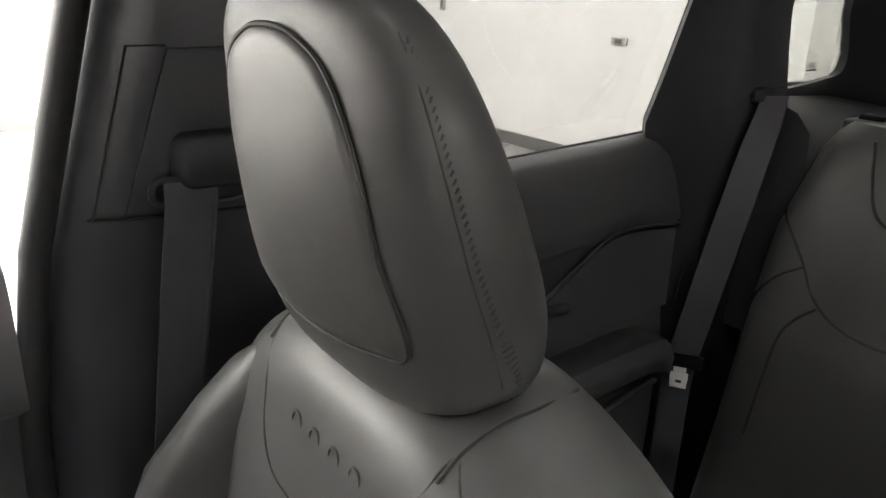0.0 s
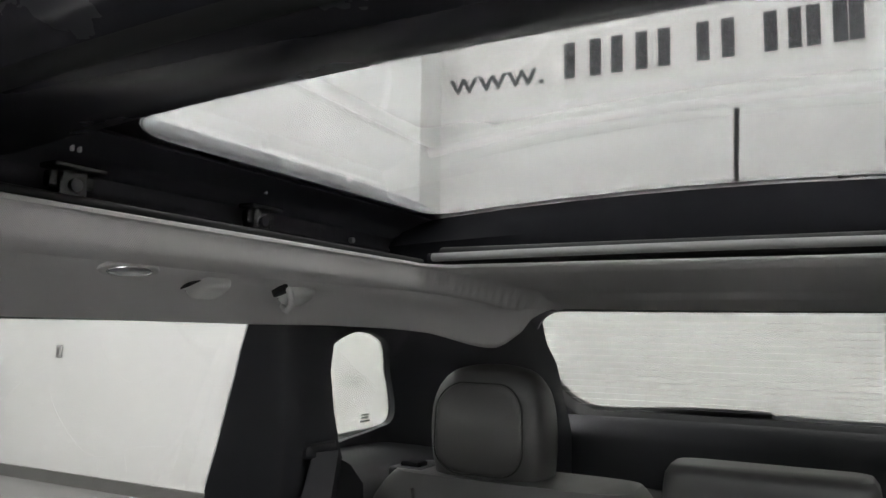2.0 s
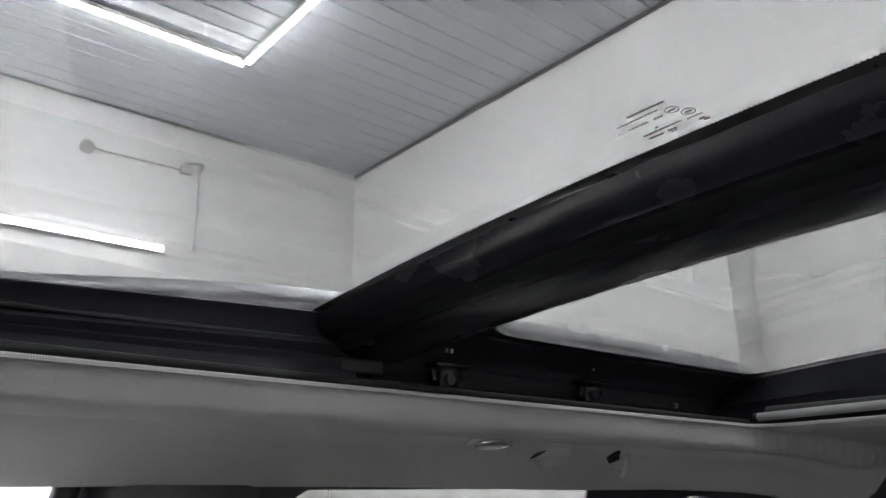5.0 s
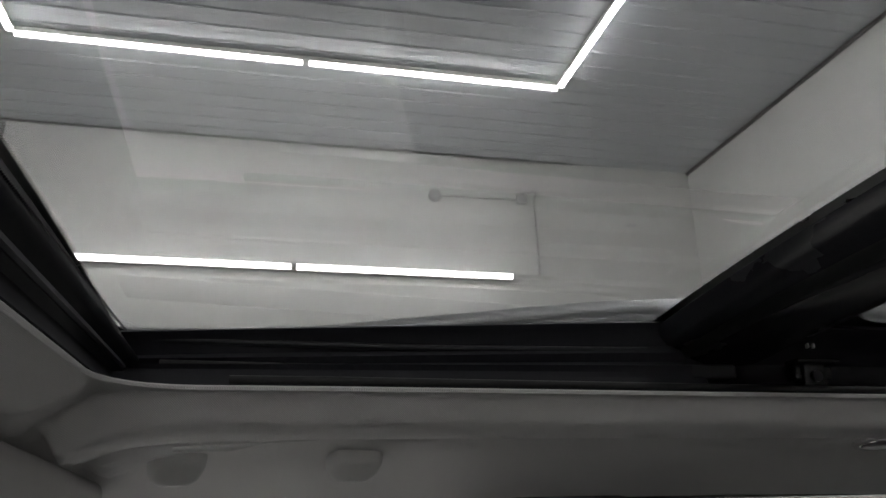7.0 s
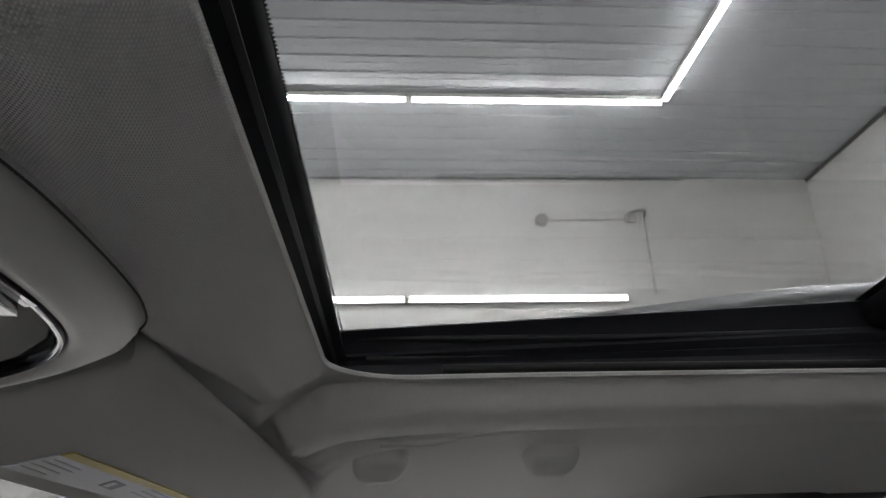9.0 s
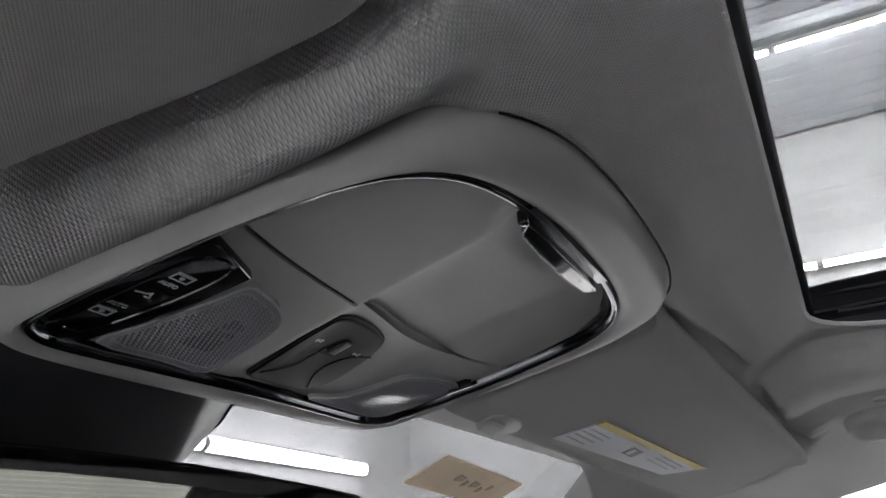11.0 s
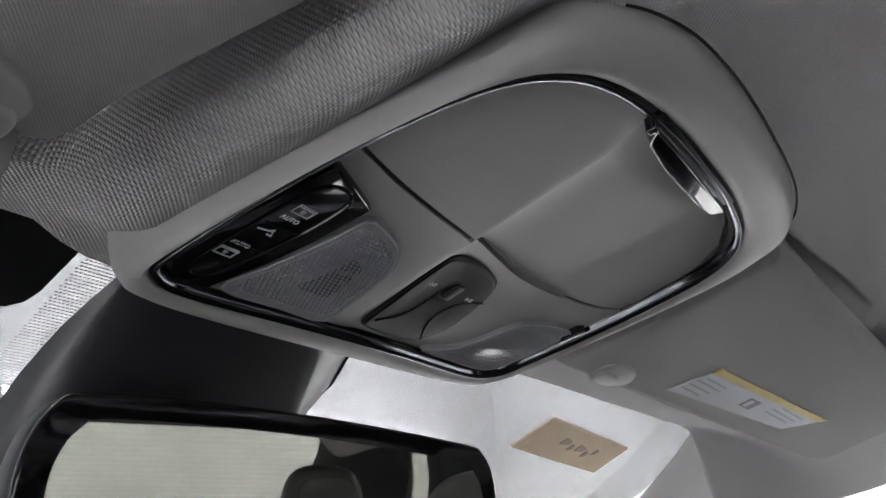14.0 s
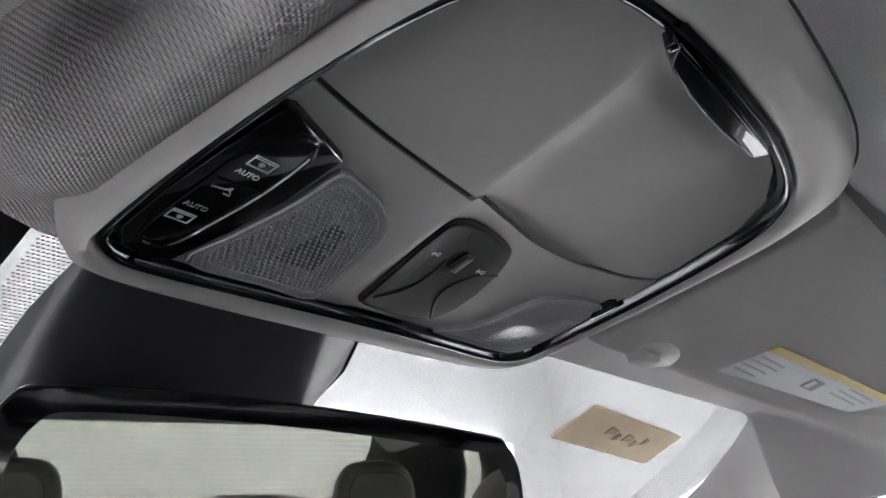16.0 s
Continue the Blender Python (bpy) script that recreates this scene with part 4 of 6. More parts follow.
for side in (1, -1):
    grip(side, 0.570, 0.412, 0.524, "light grey plastic grab handle folded against the headliner")
    grip(side, -0.262, -0.415, 0.522, "light grey plastic rear grab handle with a coat hook")
    h = thing("coat_hook", "small grey plastic coat hook beside the rear grab handle", "coat hook", (side * 0.52, -0.39, 1.52), group="coat hooks")
    f = on_liner(side, 0.518, -0.391)
    part("hook", Geo().tube([f @ Vector(p) for p in spline([(-0.012, 0.012, 0.004), (-0.008, 0.008, 0.020), (-0.003, -0.004, 0.026), (0.004, -0.014, 0.022), (0.006, -0.018, 0.014)], 4, False)], 0.0042, 8), M_LINERTRIM, h)
    # A dark slab takes the place of the shade inside the hook's recess
    part("recess", Geo().slab([(0.007 * math.cos(a) - 0.013, 0.012 * math.sin(a)) for a in [2 * math.pi * i / 16 for i in range(16)]], -0.002, 0.0065, 0.001, f), M_SEAM, h, "dark slab for the shaded recess")
    d = thing("reading_lamp", "small flat reading lamp with a bright rim in the headliner", "lamp", (side * 0.50, -0.12, 1.533), group="reading lamps")
    f = on_liner(side, 0.504, -0.141)
    out = [(0.034 * math.cos(a), 0.015 * math.sin(a)) for a in [2 * math.pi * i / 24 for i in range(24)]]
    rim = part("rim", Geo().slab(out, -0.003, 0.0032, 0.0014, f), M_LINERTRIM, d)
    part("lens", Geo().slab([(x * 0.72, y * 0.66) for x, y in out], 0.0, 0.0042, 0.001, f), M_LENS, d, "clear lens")
    part("lens_edge", Geo().tube([f @ Vector((x * 0.74, y * 0.68, 0.0036)) for x, y in out], 0.0006, 6, closed=True), M_BRIGHT, rim, "thin bright edge")

# ---- overhead console, visors, mirror, windscreen ----
CON = Matrix.Translation((0, 0.74, 1.5035)) @ Matrix.Rotation(-math.atan(0.18), 4, "X")


def con(x, y, z=0.0):
    """A place on the console's face: x across, y along the car, z above the face."""
    return CON @ Vector((x, (y - 0.74) * 1.016, z))


def mirrored(right):
    """A closed outline from its right half, front to rear, counter-clockwise from above."""
    left = [(-x, y) for x, y in reversed(right) if abs(x) > 1e-6]
    return list(reversed(right + left))


RING = mirrored([(0.0, 0.8185), (0.05, 0.8195), (0.085, 0.820), (0.098, 0.8175), (0.1055, 0.811), (0.1070, 0.800), (0.1065, 0.767), (0.1035, 0.733), (0.0965, 0.700),
                 (0.085, 0.6825), (0.066, 0.6725), (0.033, 0.6675), (0.0, 0.6665)])
# the driver's side of the bezel is drawn in a little towards the rear
RIM = list(reversed([(0.0, 0.838), (0.06, 0.837), (0.098, 0.833), (0.112, 0.824), (0.119, 0.808), (0.1195, 0.785), (0.1195, 0.745), (0.1185, 0.702), (0.1145, 0.676), (0.103, 0.6575), (0.080, 0.6500), (0.048, 0.6472), (0.0, 0.6470),
                     (-0.030, 0.6485), (-0.057, 0.6525), (-0.079, 0.6615), (-0.0925, 0.676), (-0.0995, 0.700), (-0.1045, 0.730), (-0.1085, 0.760), (-0.1115, 0.785), (-0.1130, 0.808), (-0.1095, 0.825), (-0.097, 0.833), (-0.06, 0.837)]))


def split_y(x):
    return glide([(-0.103, 0.7335), (-0.0754, 0.7387), (-0.05, 0.742), (-0.025, 0.7447), (0.005, 0.7495), (0.030, 0.7530), (0.066, 0.7520), (0.088, 0.7455), (0.103, 0.7365)], x)


def face_z(x, y=0.74):
    """The face is dished behind a slanting crease, with a second edge beyond the broad middle band."""
    k = -0.0238 - 0.16 * (0.7436 - y)
    # finger scoop before the pull
    near = max(0.0, 1 - (x / 0.052) ** 2 - ((y - 0.668) / 0.026) ** 2)
    scoop = 0.006 * near * near * (3 - 2 * near)
    e = 0.060 - 0.10 * (0.7436 - y)
    dish = glide([(-0.11, 0.0), (k - 0.002, 0.0), (k + 0.001, 0.0004), (k + 0.005, 0.0030), (k + 0.010, 0.0056), (k + 0.018, 0.0074), (k + 0.032, 0.0082), (e - 0.006, 0.0078), (e + 0.004, 0.0062), (0.100, 0.0004), (0.11, 0.0)], x)
    return -dish * (1 - 0.8 * rise(y, 0.762, 0.812)) - scoop


def on_face(g):
    """Lays a part built flat over the console onto the stepped face."""
    g.v = [tuple(CON @ Vector((x, y, z - face_z(x, 0.74 + y / 1.016)))) for x, y, z in g.v]
    return g


def console():
    t = thing("overhead_console", "grey plastic overhead console with dark chrome surround, map lights and switches", "console", (0, 0.74, 1.53))
    ring = spline([(x, y) for x, y in RING], 4)
    ring = [Vector(p) for p in ring]
    rim = spline([(x, y) for x, y in RIM], 6)
    poly = [(p.x, 0.05 + (p.y - 0.74)) for p in rim]
    polyr = [(p.x, 0.05 + (p.y - 0.74)) for p in ring]
    ang = sorted(math.atan2(q[1] - 0.05, q[0]) % (2 * math.pi) for q in poly + polyr)
    inner = [cut(polyr, a) for a in ang]
    outer = [cut(poly, a) for a in ang]
    rings = []
    for f, z in ((0.0, 0.006), (0.0, -0.0005), (0.06, -0.0030), (0.25, -0.0042), (0.5, -0.0035), (0.75, -0.0005), (0.92, 0.0050), (1.0, 0.012), (1.0, 0.030)):
        rings.append([con(p.lerp(q, f).x, p.lerp(q, f).y - 0.05 + 0.74, z) for p, q in zip(inner, outer)])
    part("bezel", Geo().loft(rings, caps=False), M_GREYPLASTIC, t)
    # Dark tube drawn as the shadow line where the bezel meets the liner
    run = [p for p, w in zip(outer, ang) if w > 3.9] + [p for p, w in zip(outer, ang) if w < 0.3]
    part("bezel_shadow", Geo().tube([con(p.x * 1.006, 0.74 + (p.y - 0.05) * 1.006, 0.0085) for p in run], 0.0005, 6), M_SEAM, t, "dark strip for the shadow line round the bezel")
    # bright ring
    cr = Geo()
    prof = ((0.0, 0.003), (0.0, -0.0022), (0.0009, -0.0034), (0.0022, -0.0034), (0.0034, -0.0022), (0.0040, 0.002))
    nr = inward([(p.x, p.y) for p in ring])
    cr.loft([[con(p.x + q[0] * d, p.y + q[1] * d, z) for p, q in zip(ring, nr)] for d, z in prof], caps=False)
    part("surround", cr, M_CHROME, t, "dark chrome surround strip")

    def sheet(x0, x1, ya, yb, dz=0.0, nx=96, ny=26, skirt=0.006):
        """A plate of the face between two curves ya(x), yb(x), with turned-up edges."""
        g = Geo()
        xs = even(x0, x1, nx)
        rows = []
        for x in xs:
            a, b = ya(x), yb(x)
            col = [con(x, a, skirt)] + [con(x, y, face_z(x, y) * -1 + dz) for y in even(a, b, ny)] + [con(x, b, skirt)]
            rows.append(col)
        g.loft(rows, closed=False)
        return g

    def ring_rear(x):
        tab = [(0.0, 0.6700), (0.04, 0.6715), (0.066, 0.6765), (0.082, 0.685), (0.0925, 0.700), (0.0995, 0.733)]
        return ramp(tab, abs(x))

    def ring_front(x):
        return ramp([(0.0, 0.8150), (0.085, 0.8155), (0.095, 0.813), (0.1015, 0.806)], abs(x))
    lid = part("storage_lid", sheet(-0.0985, 0.0985, ring_rear, lambda x: split_y(x) - 0.0010, 0.001), M_GREYPLASTIC, t, "closed grey storage lid")
    part("light_panel", sheet(-0.1015, 0.1015, lambda x: split_y(x) + 0.0010, ring_front, 0.001), M_GREYPLASTIC, t)
    # dark floor in the joint
    part("joint", Geo().tube([con(x, split_y(x), 0.0035 - face_z(x)) for x in even(-0.100, 0.100, 40)], 0.0018, 6), M_SEAM, t)
    # pull with bright edge on the lid
    pull = [(-0.0425, 0.6716), (-0.0220, 0.6712), (0.0045, 0.6712), (0.0275, 0.6716), (0.0290, 0.6722), (0.0262, 0.6758), (0.0245, 0.6763), (0.0120, 0.6771), (-0.0009, 0.6774), (-0.0209, 0.6770), (-0.0370, 0.6757), (-0.0390, 0.6748)]
    blade = Geo().slab([(x, (y - 0.74) * 1.016) for x, y in pull], -0.0066, -0.001, 0.0005, CON)
    part("pull", blade, M_PIANO, lid, "gloss black pull with chrome edge")
    rim_line = [con(x, y, -0.0064) for x, y in pull[4:] + pull[:1]]
    part("pull_edge", Geo().tube(rim_line, 0.00032, 6), M_BRIGHT, lid, "bright edge")
    part("pull_hinge", Geo().box(tuple(con(-0.0440, 0.6722, -0.0045)), (0.0032, 0.0032, 0.005), 0.0008), M_PIANO, lid)
    part("catch_plate", Geo().loft([[con(x, y, z) for y, z in ((0.6672, -0.0036), (0.6672, 0.002), (0.6712, 0.002), (0.6712, -0.0030))] for x in even(-0.045, 0.031, 12)]), M_CHROME, lid, "dark chrome catch plate")
    # gloss switch pad on the driver's side
    pad = [(-0.0905, 0.8135), (-0.0985, 0.8105), (-0.1030, 0.8030), (-0.1030, 0.785), (-0.1010, 0.762), (-0.0985, 0.7435), (-0.0960, 0.7428), (-0.0735, 0.7508), (-0.0742, 0.772), (-0.0772, 0.791), (-0.0825, 0.8115)]
    pad = list(reversed(pad))
    if sum(a[0] * b[1] - b[0] * a[1] for a, b in zip(pad, pad[1:] + pad[:1])) < 0:
        pad.reverse()
    pd = part("switch_pad", Geo().slab([(x, (y - 0.74) * 1.016) for x, y in pad], -0.0022, 0.003, 0.0006, CON), M_PIANO, t, "gloss black roof switch pad")
    btn = spline([(-0.0982, 0.802), (-0.0979, 0.778), (-0.0960, 0.754), (-0.0896, 0.7482), (-0.0822, 0.7520), (-0.0815, 0.770), (-0.0838, 0.787), (-0.0872, 0.8033), (-0.0930, 0.8065)], 4)
    part("button_rim", Geo().tube([con(p.x, p.y, -0.0024) for p in btn], 0.0006, 6, closed=True), M_PIANO, pd)
    for y in (0.7855, 0.7725):
        part("button_gap", Geo().box(tuple(con(-0.0885, y, -0.0023)), (0.0145, 0.0004, 0.0004)), M_SWITCH, pd, smooth=False)
    text_m = Matrix.Rotation(math.pi, 4, "X") @ Matrix.Rotation(radians(-3), 4, "Z")
    for cx, cy, tx, ty in ((-0.0900, 0.7626, -0.0905, 0.7686), (-0.0936, 0.7912, -0.0929, 0.7864)):
        m = CON @ Matrix.Translation((tx, (ty - 0.74) * 1.016, -0.0024)) @ text_m
        part("print", lettering("AUTO", 0.0026, M_ICON, m, 0.00008), None, pd, "white lettering")
        fr = Geo()
        q = CON @ Matrix.Translation((cx, (cy - 0.74) * 1.016, -0.0024)) @ text_m
        for bx, by, w, h in ((0, 0.0020, 0.0072, 0.00036), (0, -0.0020, 0.0072, 0.00036), (-0.0034, 0, 0.00036, 0.0042), (0.0034, 0, 0.00036, 0.0042), (0, 0.0012, 0.0066, 0.00026), (0, -0.0004, 0.0010, 0.0014), (0, -0.0002, 0.0016, 0.0007)):
            fr.box((bx, by, 0), (w, h, 0.0002), m=q)
        part("print", fr, M_ICON, pd, smooth=False)
    ar = Geo()
    q = CON @ Matrix.Translation((-0.0915, (0.7762 - 0.74) * 1.016, -0.0024)) @ text_m
    for a, b in (((-0.0036, -0.0002), (0.0004, 0.0006)), ((0.0004, 0.0006), (0.0016, 0.0018)), ((0.0016, 0.0018), (0.0018, 0.0004)), ((0.0018, 0.0004), (0.0026, -0.0004)), ((0.0010, -0.0012), (0.0030, -0.0012))):
        d = Vector(b) - Vector(a)
        ar.box((0, 0, 0), (d.length + 0.0002, 0.0004, 0.0002), m=q @ Matrix.Translation(((a[0] + b[0]) / 2, (a[1] + b[1]) / 2, 0)) @ Matrix.Rotation(math.atan2(d.y, d.x), 4, "Z"))
    part("print", ar, M_ICON, pd, smooth=False)
    # map light lenses
    for right in (False, True):
        o = [(-0.0700, 0.7545), (-0.0600, 0.7553), (-0.0480, 0.7590), (-0.0385, 0.7660), (-0.0330, 0.7770), (-0.0290, 0.7940), (-0.0258, 0.8135), (-0.0500, 0.8140), (-0.0795, 0.8130), (-0.0760, 0.7930), (-0.0715, 0.7700)]
        if right:
            o = [(0.041, 0.8142), (0.0548, 0.806), (0.0634, 0.7945), (0.0698, 0.7792), (0.0784, 0.7704), (0.089, 0.7650), (0.0960, 0.7640), (0.0980, 0.7694), (0.0992, 0.7885), (0.0982, 0.803), (0.0945, 0.811), (0.080, 0.8142)]
        o = [(p.x, p.y) for p in spline(o, 3)]
        mx, my = sum(x for x, y in o) / len(o), sum(y for x, y in o) / len(o)
        o = [(mx + (x - mx) * (1 if right else 0.95), my + (y - my) * (1 if right else 0.95)) for x, y in o]
        area = sum(a[0] * b[1] - b[0] * a[1] for a, b in zip(o, o[1:] + o[:1]))
        if area < 0:
            o.reverse()
        flat = [(x, (y - 0.74) * 1.016) for x, y in o]
        nrm = inward(flat)
        ln = part("map_light", on_face(Geo().slab(flat, -0.0014, 0.003, 0.0008)), M_LENS, t, "clear ribbed map light lens")
        part("lens_rim", on_face(Geo().tube([(x + q[0] * 0.0003, y + q[1] * 0.0003, -0.0013) for (x, y), q in zip(flat, nrm)], 0.0006, 6, closed=True)), M_LENSRIM, ln)
        cx0, cy0 = sum(x for x, y in flat) / len(flat), sum(y for x, y in flat) / len(flat)
        well = [(cx0 + (x - cx0) * 0.87, cy0 + (y - cy0) * 0.87) for x, y in flat]
        part("well_rim", on_face(Geo().tube([(x, y, -0.0015) for x, y in well], 0.0003, 6, closed=True)), M_LENSRIM, ln)
        part("lamp_well", on_face(Geo().slab([(cx0 + (x - cx0) * 0.30 + 0.004, cy0 + (y - cy0) * 0.42 + 0.003) for x, y in flat], -0.00155, 0.001, 0.0003)), M_LENSDARK, ln, "dark lamp behind the lens")

        def within(x, y, loop):
            inside, k = False, len(loop) - 1
            for w in range(len(loop)):
                (px, py), (ex, ey) = loop[w], loop[k]
                if (py > y) != (ey > y) and x < (ex - px) * (y - py) / (ey - py) + px:
                    inside = not inside
                k = w
            return inside
        g = Geo()
        for i in range(-34, 35):
            for j in range(-34, 35):
                x, y = cx0 + i * 0.00105 + (j % 2) * 0.00052, cy0 + j * 0.00095
                deep = within(x, y, well)
                if within(x, y, flat) and (not deep or (j % 2 == 0 and (i + j // 2) % 2 == 0)):
                    r = 0.00098 if deep else 0.00058
                    g.add([(x - r, y, -0.0014), (x, y - r, -0.0014), (x + r, y, -0.0014), (x, y + r, -0.0014), (x, y, -0.0014 - r * 1.1)], [(0, 1, 4), (1, 2, 4), (2, 3, 4), (3, 0, 4)])
        tagged(part("prism", on_face(g), M_LENS, ln, smooth=False), kind="stuff")
    part("microphone_slot", Geo().slab([(0.0990, 0.018), (0.1012, 0.024), (0.1012, 0.031), (0.0985, 0.033), (0.0962, 0.029), (0.0968, 0.020)], -0.0022, 0.003, 0.0006, CON), M_PIANO, t, "gloss black slot")
    # rocker switch in the middle
    sw = spline([(-0.0069, 0.8085), (-0.0102, 0.8005), (-0.0125, 0.7854), (-0.0145, 0.7713), (-0.0148, 0.7630), (-0.0100, 0.7600), (0.0025, 0.7592), (0.0189, 0.7614), (0.0292, 0.7650), (0.0345, 0.7720), (0.0372, 0.7820), (0.0370, 0.7947), (0.0330, 0.8050), (0.0250, 0.8098), (0.0074, 0.8108)], 4)
    so = [(p.x, (p.y - 0.74) * 1.016) for p in sw]
    if sum(a[0] * b[1] - b[0] * a[1] for a, b in zip(so, so[1:] + so[:1])) < 0:
        so.reverse()
    cy0 = sum(y for x, y in so) / len(so)
    s = part("rocker_switch", on_face(plump(so, -0.0014, 0.006, 0.0016, Matrix(), (-0.002, 0.024, cy0))), M_SWITCH, t, "satin black rocker switch")
    part("recess", on_face(Geo().tube([(x, y, 0.0004) for x, y in so], 0.0010, 6, closed=True)), M_SEAM, s)
    for pts in (((-0.0060, 0.8035), (0.0034, 0.7963), (0.0063, 0.7827), (0.0043, 0.7722), (0.0010, 0.7615)), ((0.0300, 0.8065), (0.0222, 0.7971), (0.0203, 0.7887), (0.0261, 0.7797), (0.036, 0.776))):
        part("groove", on_face(Geo().tube([(p.x, (p.y - 0.74) * 1.016, -0.0014) for p in spline(pts, 6, False)], 0.0004, 6)), M_TRIM, s)
    part("rib", on_face(Geo().box((0, 0, 0), (0.0052, 0.0095, 0.0020), 0.0008, Matrix.Translation((0.0124, 0.0368, -0.0018)) @ Matrix.Rotation(radians(4), 4, "Z"))), M_TRIM, s)
    for x, y in ((-0.0026, 0.776), (0.0254, 0.7770)):
        ic = Geo()
        q = Matrix.Translation((x, (y - 0.74) * 1.016, -0.0016)) @ Matrix.Rotation(math.pi, 4, "X")
        for bx, by, w, h, a in ((-0.001, 0, 0.0016, 0.0016, 45), (0.0012, 0.0006, 0.0022, 0.0004, 20), (0.0012, -0.0006, 0.0022, 0.0004, -20), (0.0023, 0, 0.0004, 0.002, 0)):
            ic.box((0, 0, 0), (w, h, 0.0002), m=q @ Matrix.Translation((bx, by, 0)) @ Matrix.Rotation(radians(a), 4, "Z"))
        part("print", on_face(ic), M_ICON, s, smooth=False)


def visor(sx):
    """Sun visor folded up against the headliner."""
    A, B, C = [Vector((sx * p.x, p.y, p.z)) for p in (VISOR_A, VISOR_B, VISOR_C)]
    u = (B - A).normalized()
    v = (C - A - u * (C - A).dot(u)).normalized()
    w = u.cross(v)
    if w.z < 0:
        w = -w
    m = Matrix.Translation(A)
    for i, a in enumerate((u, v, w)):
        m[0][i], m[1][i], m[2][i] = a
    outer = [(0.36, 0.002), (0.372, 0.012), (0.385, 0.085), (0.380, 0.106), (0.34, 0.113), (0.22, 0.1185), (0.10, 0.1235)]
    if sx > 0:
        out = [(-0.016, 0.002), (0.05, 0.002)] + outer + [(0.03, 0.1255), (-0.008, 0.1265), (-0.030, 0.1262), (-0.0365, 0.1215), (-0.034, 0.09), (-0.027, 0.04), (-0.022, 0.010)]
    else:
        out = [(0.0, -0.0045), (0.05, -0.0035)] + outer + [(0.045, 0.1235), (0.022, 0.1225), (0.009, 0.1212), (0.0030, 0.1185), (0.0008, 0.112), (-0.0005, 0.100), (-0.0042, 0.083), (-0.0080, 0.067), (-0.0122, 0.048), (-0.0145, 0.031), (-0.0158, 0.012), (-0.0130, 0.0015), (-0.006, -0.003)]
    o = [(p.x, p.y) for p in spline(out, 5)]
    if sum(a[0] * b[1] - b[0] * a[1] for a, b in zip(o, o[1:] + o[:1])) < 0:
        o.reverse()
    t = thing("sun_visor", "grey cloth sun visor folded up" + (", with a warning sticker" if sx > 0 else ", plain underside"), "sun visor", tuple(A), group="sun visors")
    part("panel", plump(o, *((-0.009, 0.010) if sx > 0 else (-0.006, 0.012)), 0.008, m, (0.04, 0.33, 0.062)), M_VISOR, t)
    cu, cv = (0.010, 0.1150) if sx > 0 else (0.034, 0.1080)
    clip = part("clip", Geo().slab([(cu + 0.0175 * math.cos(a), cv + 0.0105 * math.sin(a)) for a in [2 * math.pi * i / 20 for i in range(20)]], -0.0102, -0.002, 0.0015, m), M_GREYPLASTIC, t, "round grey pivot clip")
    part("tongue", Geo().slab([(x * 0.5 + cu - 0.006, y * 0.55 + cv + 0.004) for x, y in rrect(0.04, 0.02, 0.008)], -0.0125, -0.003, 0.002, m), M_GREYPLASTIC, clip)
    if sx > 0:
        part("hinge_rod", Geo().tube([m @ Vector((-0.055, 0.121, 0.001)), m @ Vector((-0.02, 0.1215, 0.001))], 0.0045, 10), M_GREYPLASTIC, t)
        st = part("sticker", Geo().slab([(0.0630, 0.1075), (0.0740, 0.0755), (0.2640, 0.0670), (0.2350, 0.0945)], -0.0097, -0.0085, 0, m), M_PAPER, t, "white warning sticker with a yellow band", smooth=False)
        part("band", Geo().slab([(0.0718, 0.0812), (0.0740, 0.0750), (0.2640, 0.0665), (0.2570, 0.0728)], -0.0101, -0.0085, 0, m), M_YELLOW, st, smooth=False)
        for i, (x, y, ww) in enumerate(((0.090, 0.0860, 0.03), (0.088, 0.0905, 0.034), (0.085, 0.0955, 0.03), (0.082, 0.1005, 0.026), (0.213, 0.0775, 0.045), (0.208, 0.0822, 0.048), (0.202, 0.0868, 0.046))):
            part("print", Geo().box((x, y, -0.0098), (ww, 0.0012, 0.0003), m=m), M_FAINT, st, smooth=False)
        part("pictogram", Geo().box((0.152, 0.0875, -0.0098), (0.018, 0.010, 0.0003), m=m), M_INK, st, smooth=False)
        part("pictogram", Geo().box((0.149, 0.0875, -0.0100), (0.006, 0.007, 0.0003), m=m), M_PAPER, st, smooth=False)
    else:
        part("pivot", Geo().tube([m @ Vector((0.012, 0.128, -0.001)), m @ Vector((0.03, 0.129, -0.001))], 0.013, 12), M_GREYPLASTIC, t)


def wind_z(y):
    return 1.497 - 0.50 * (y - 0.87)


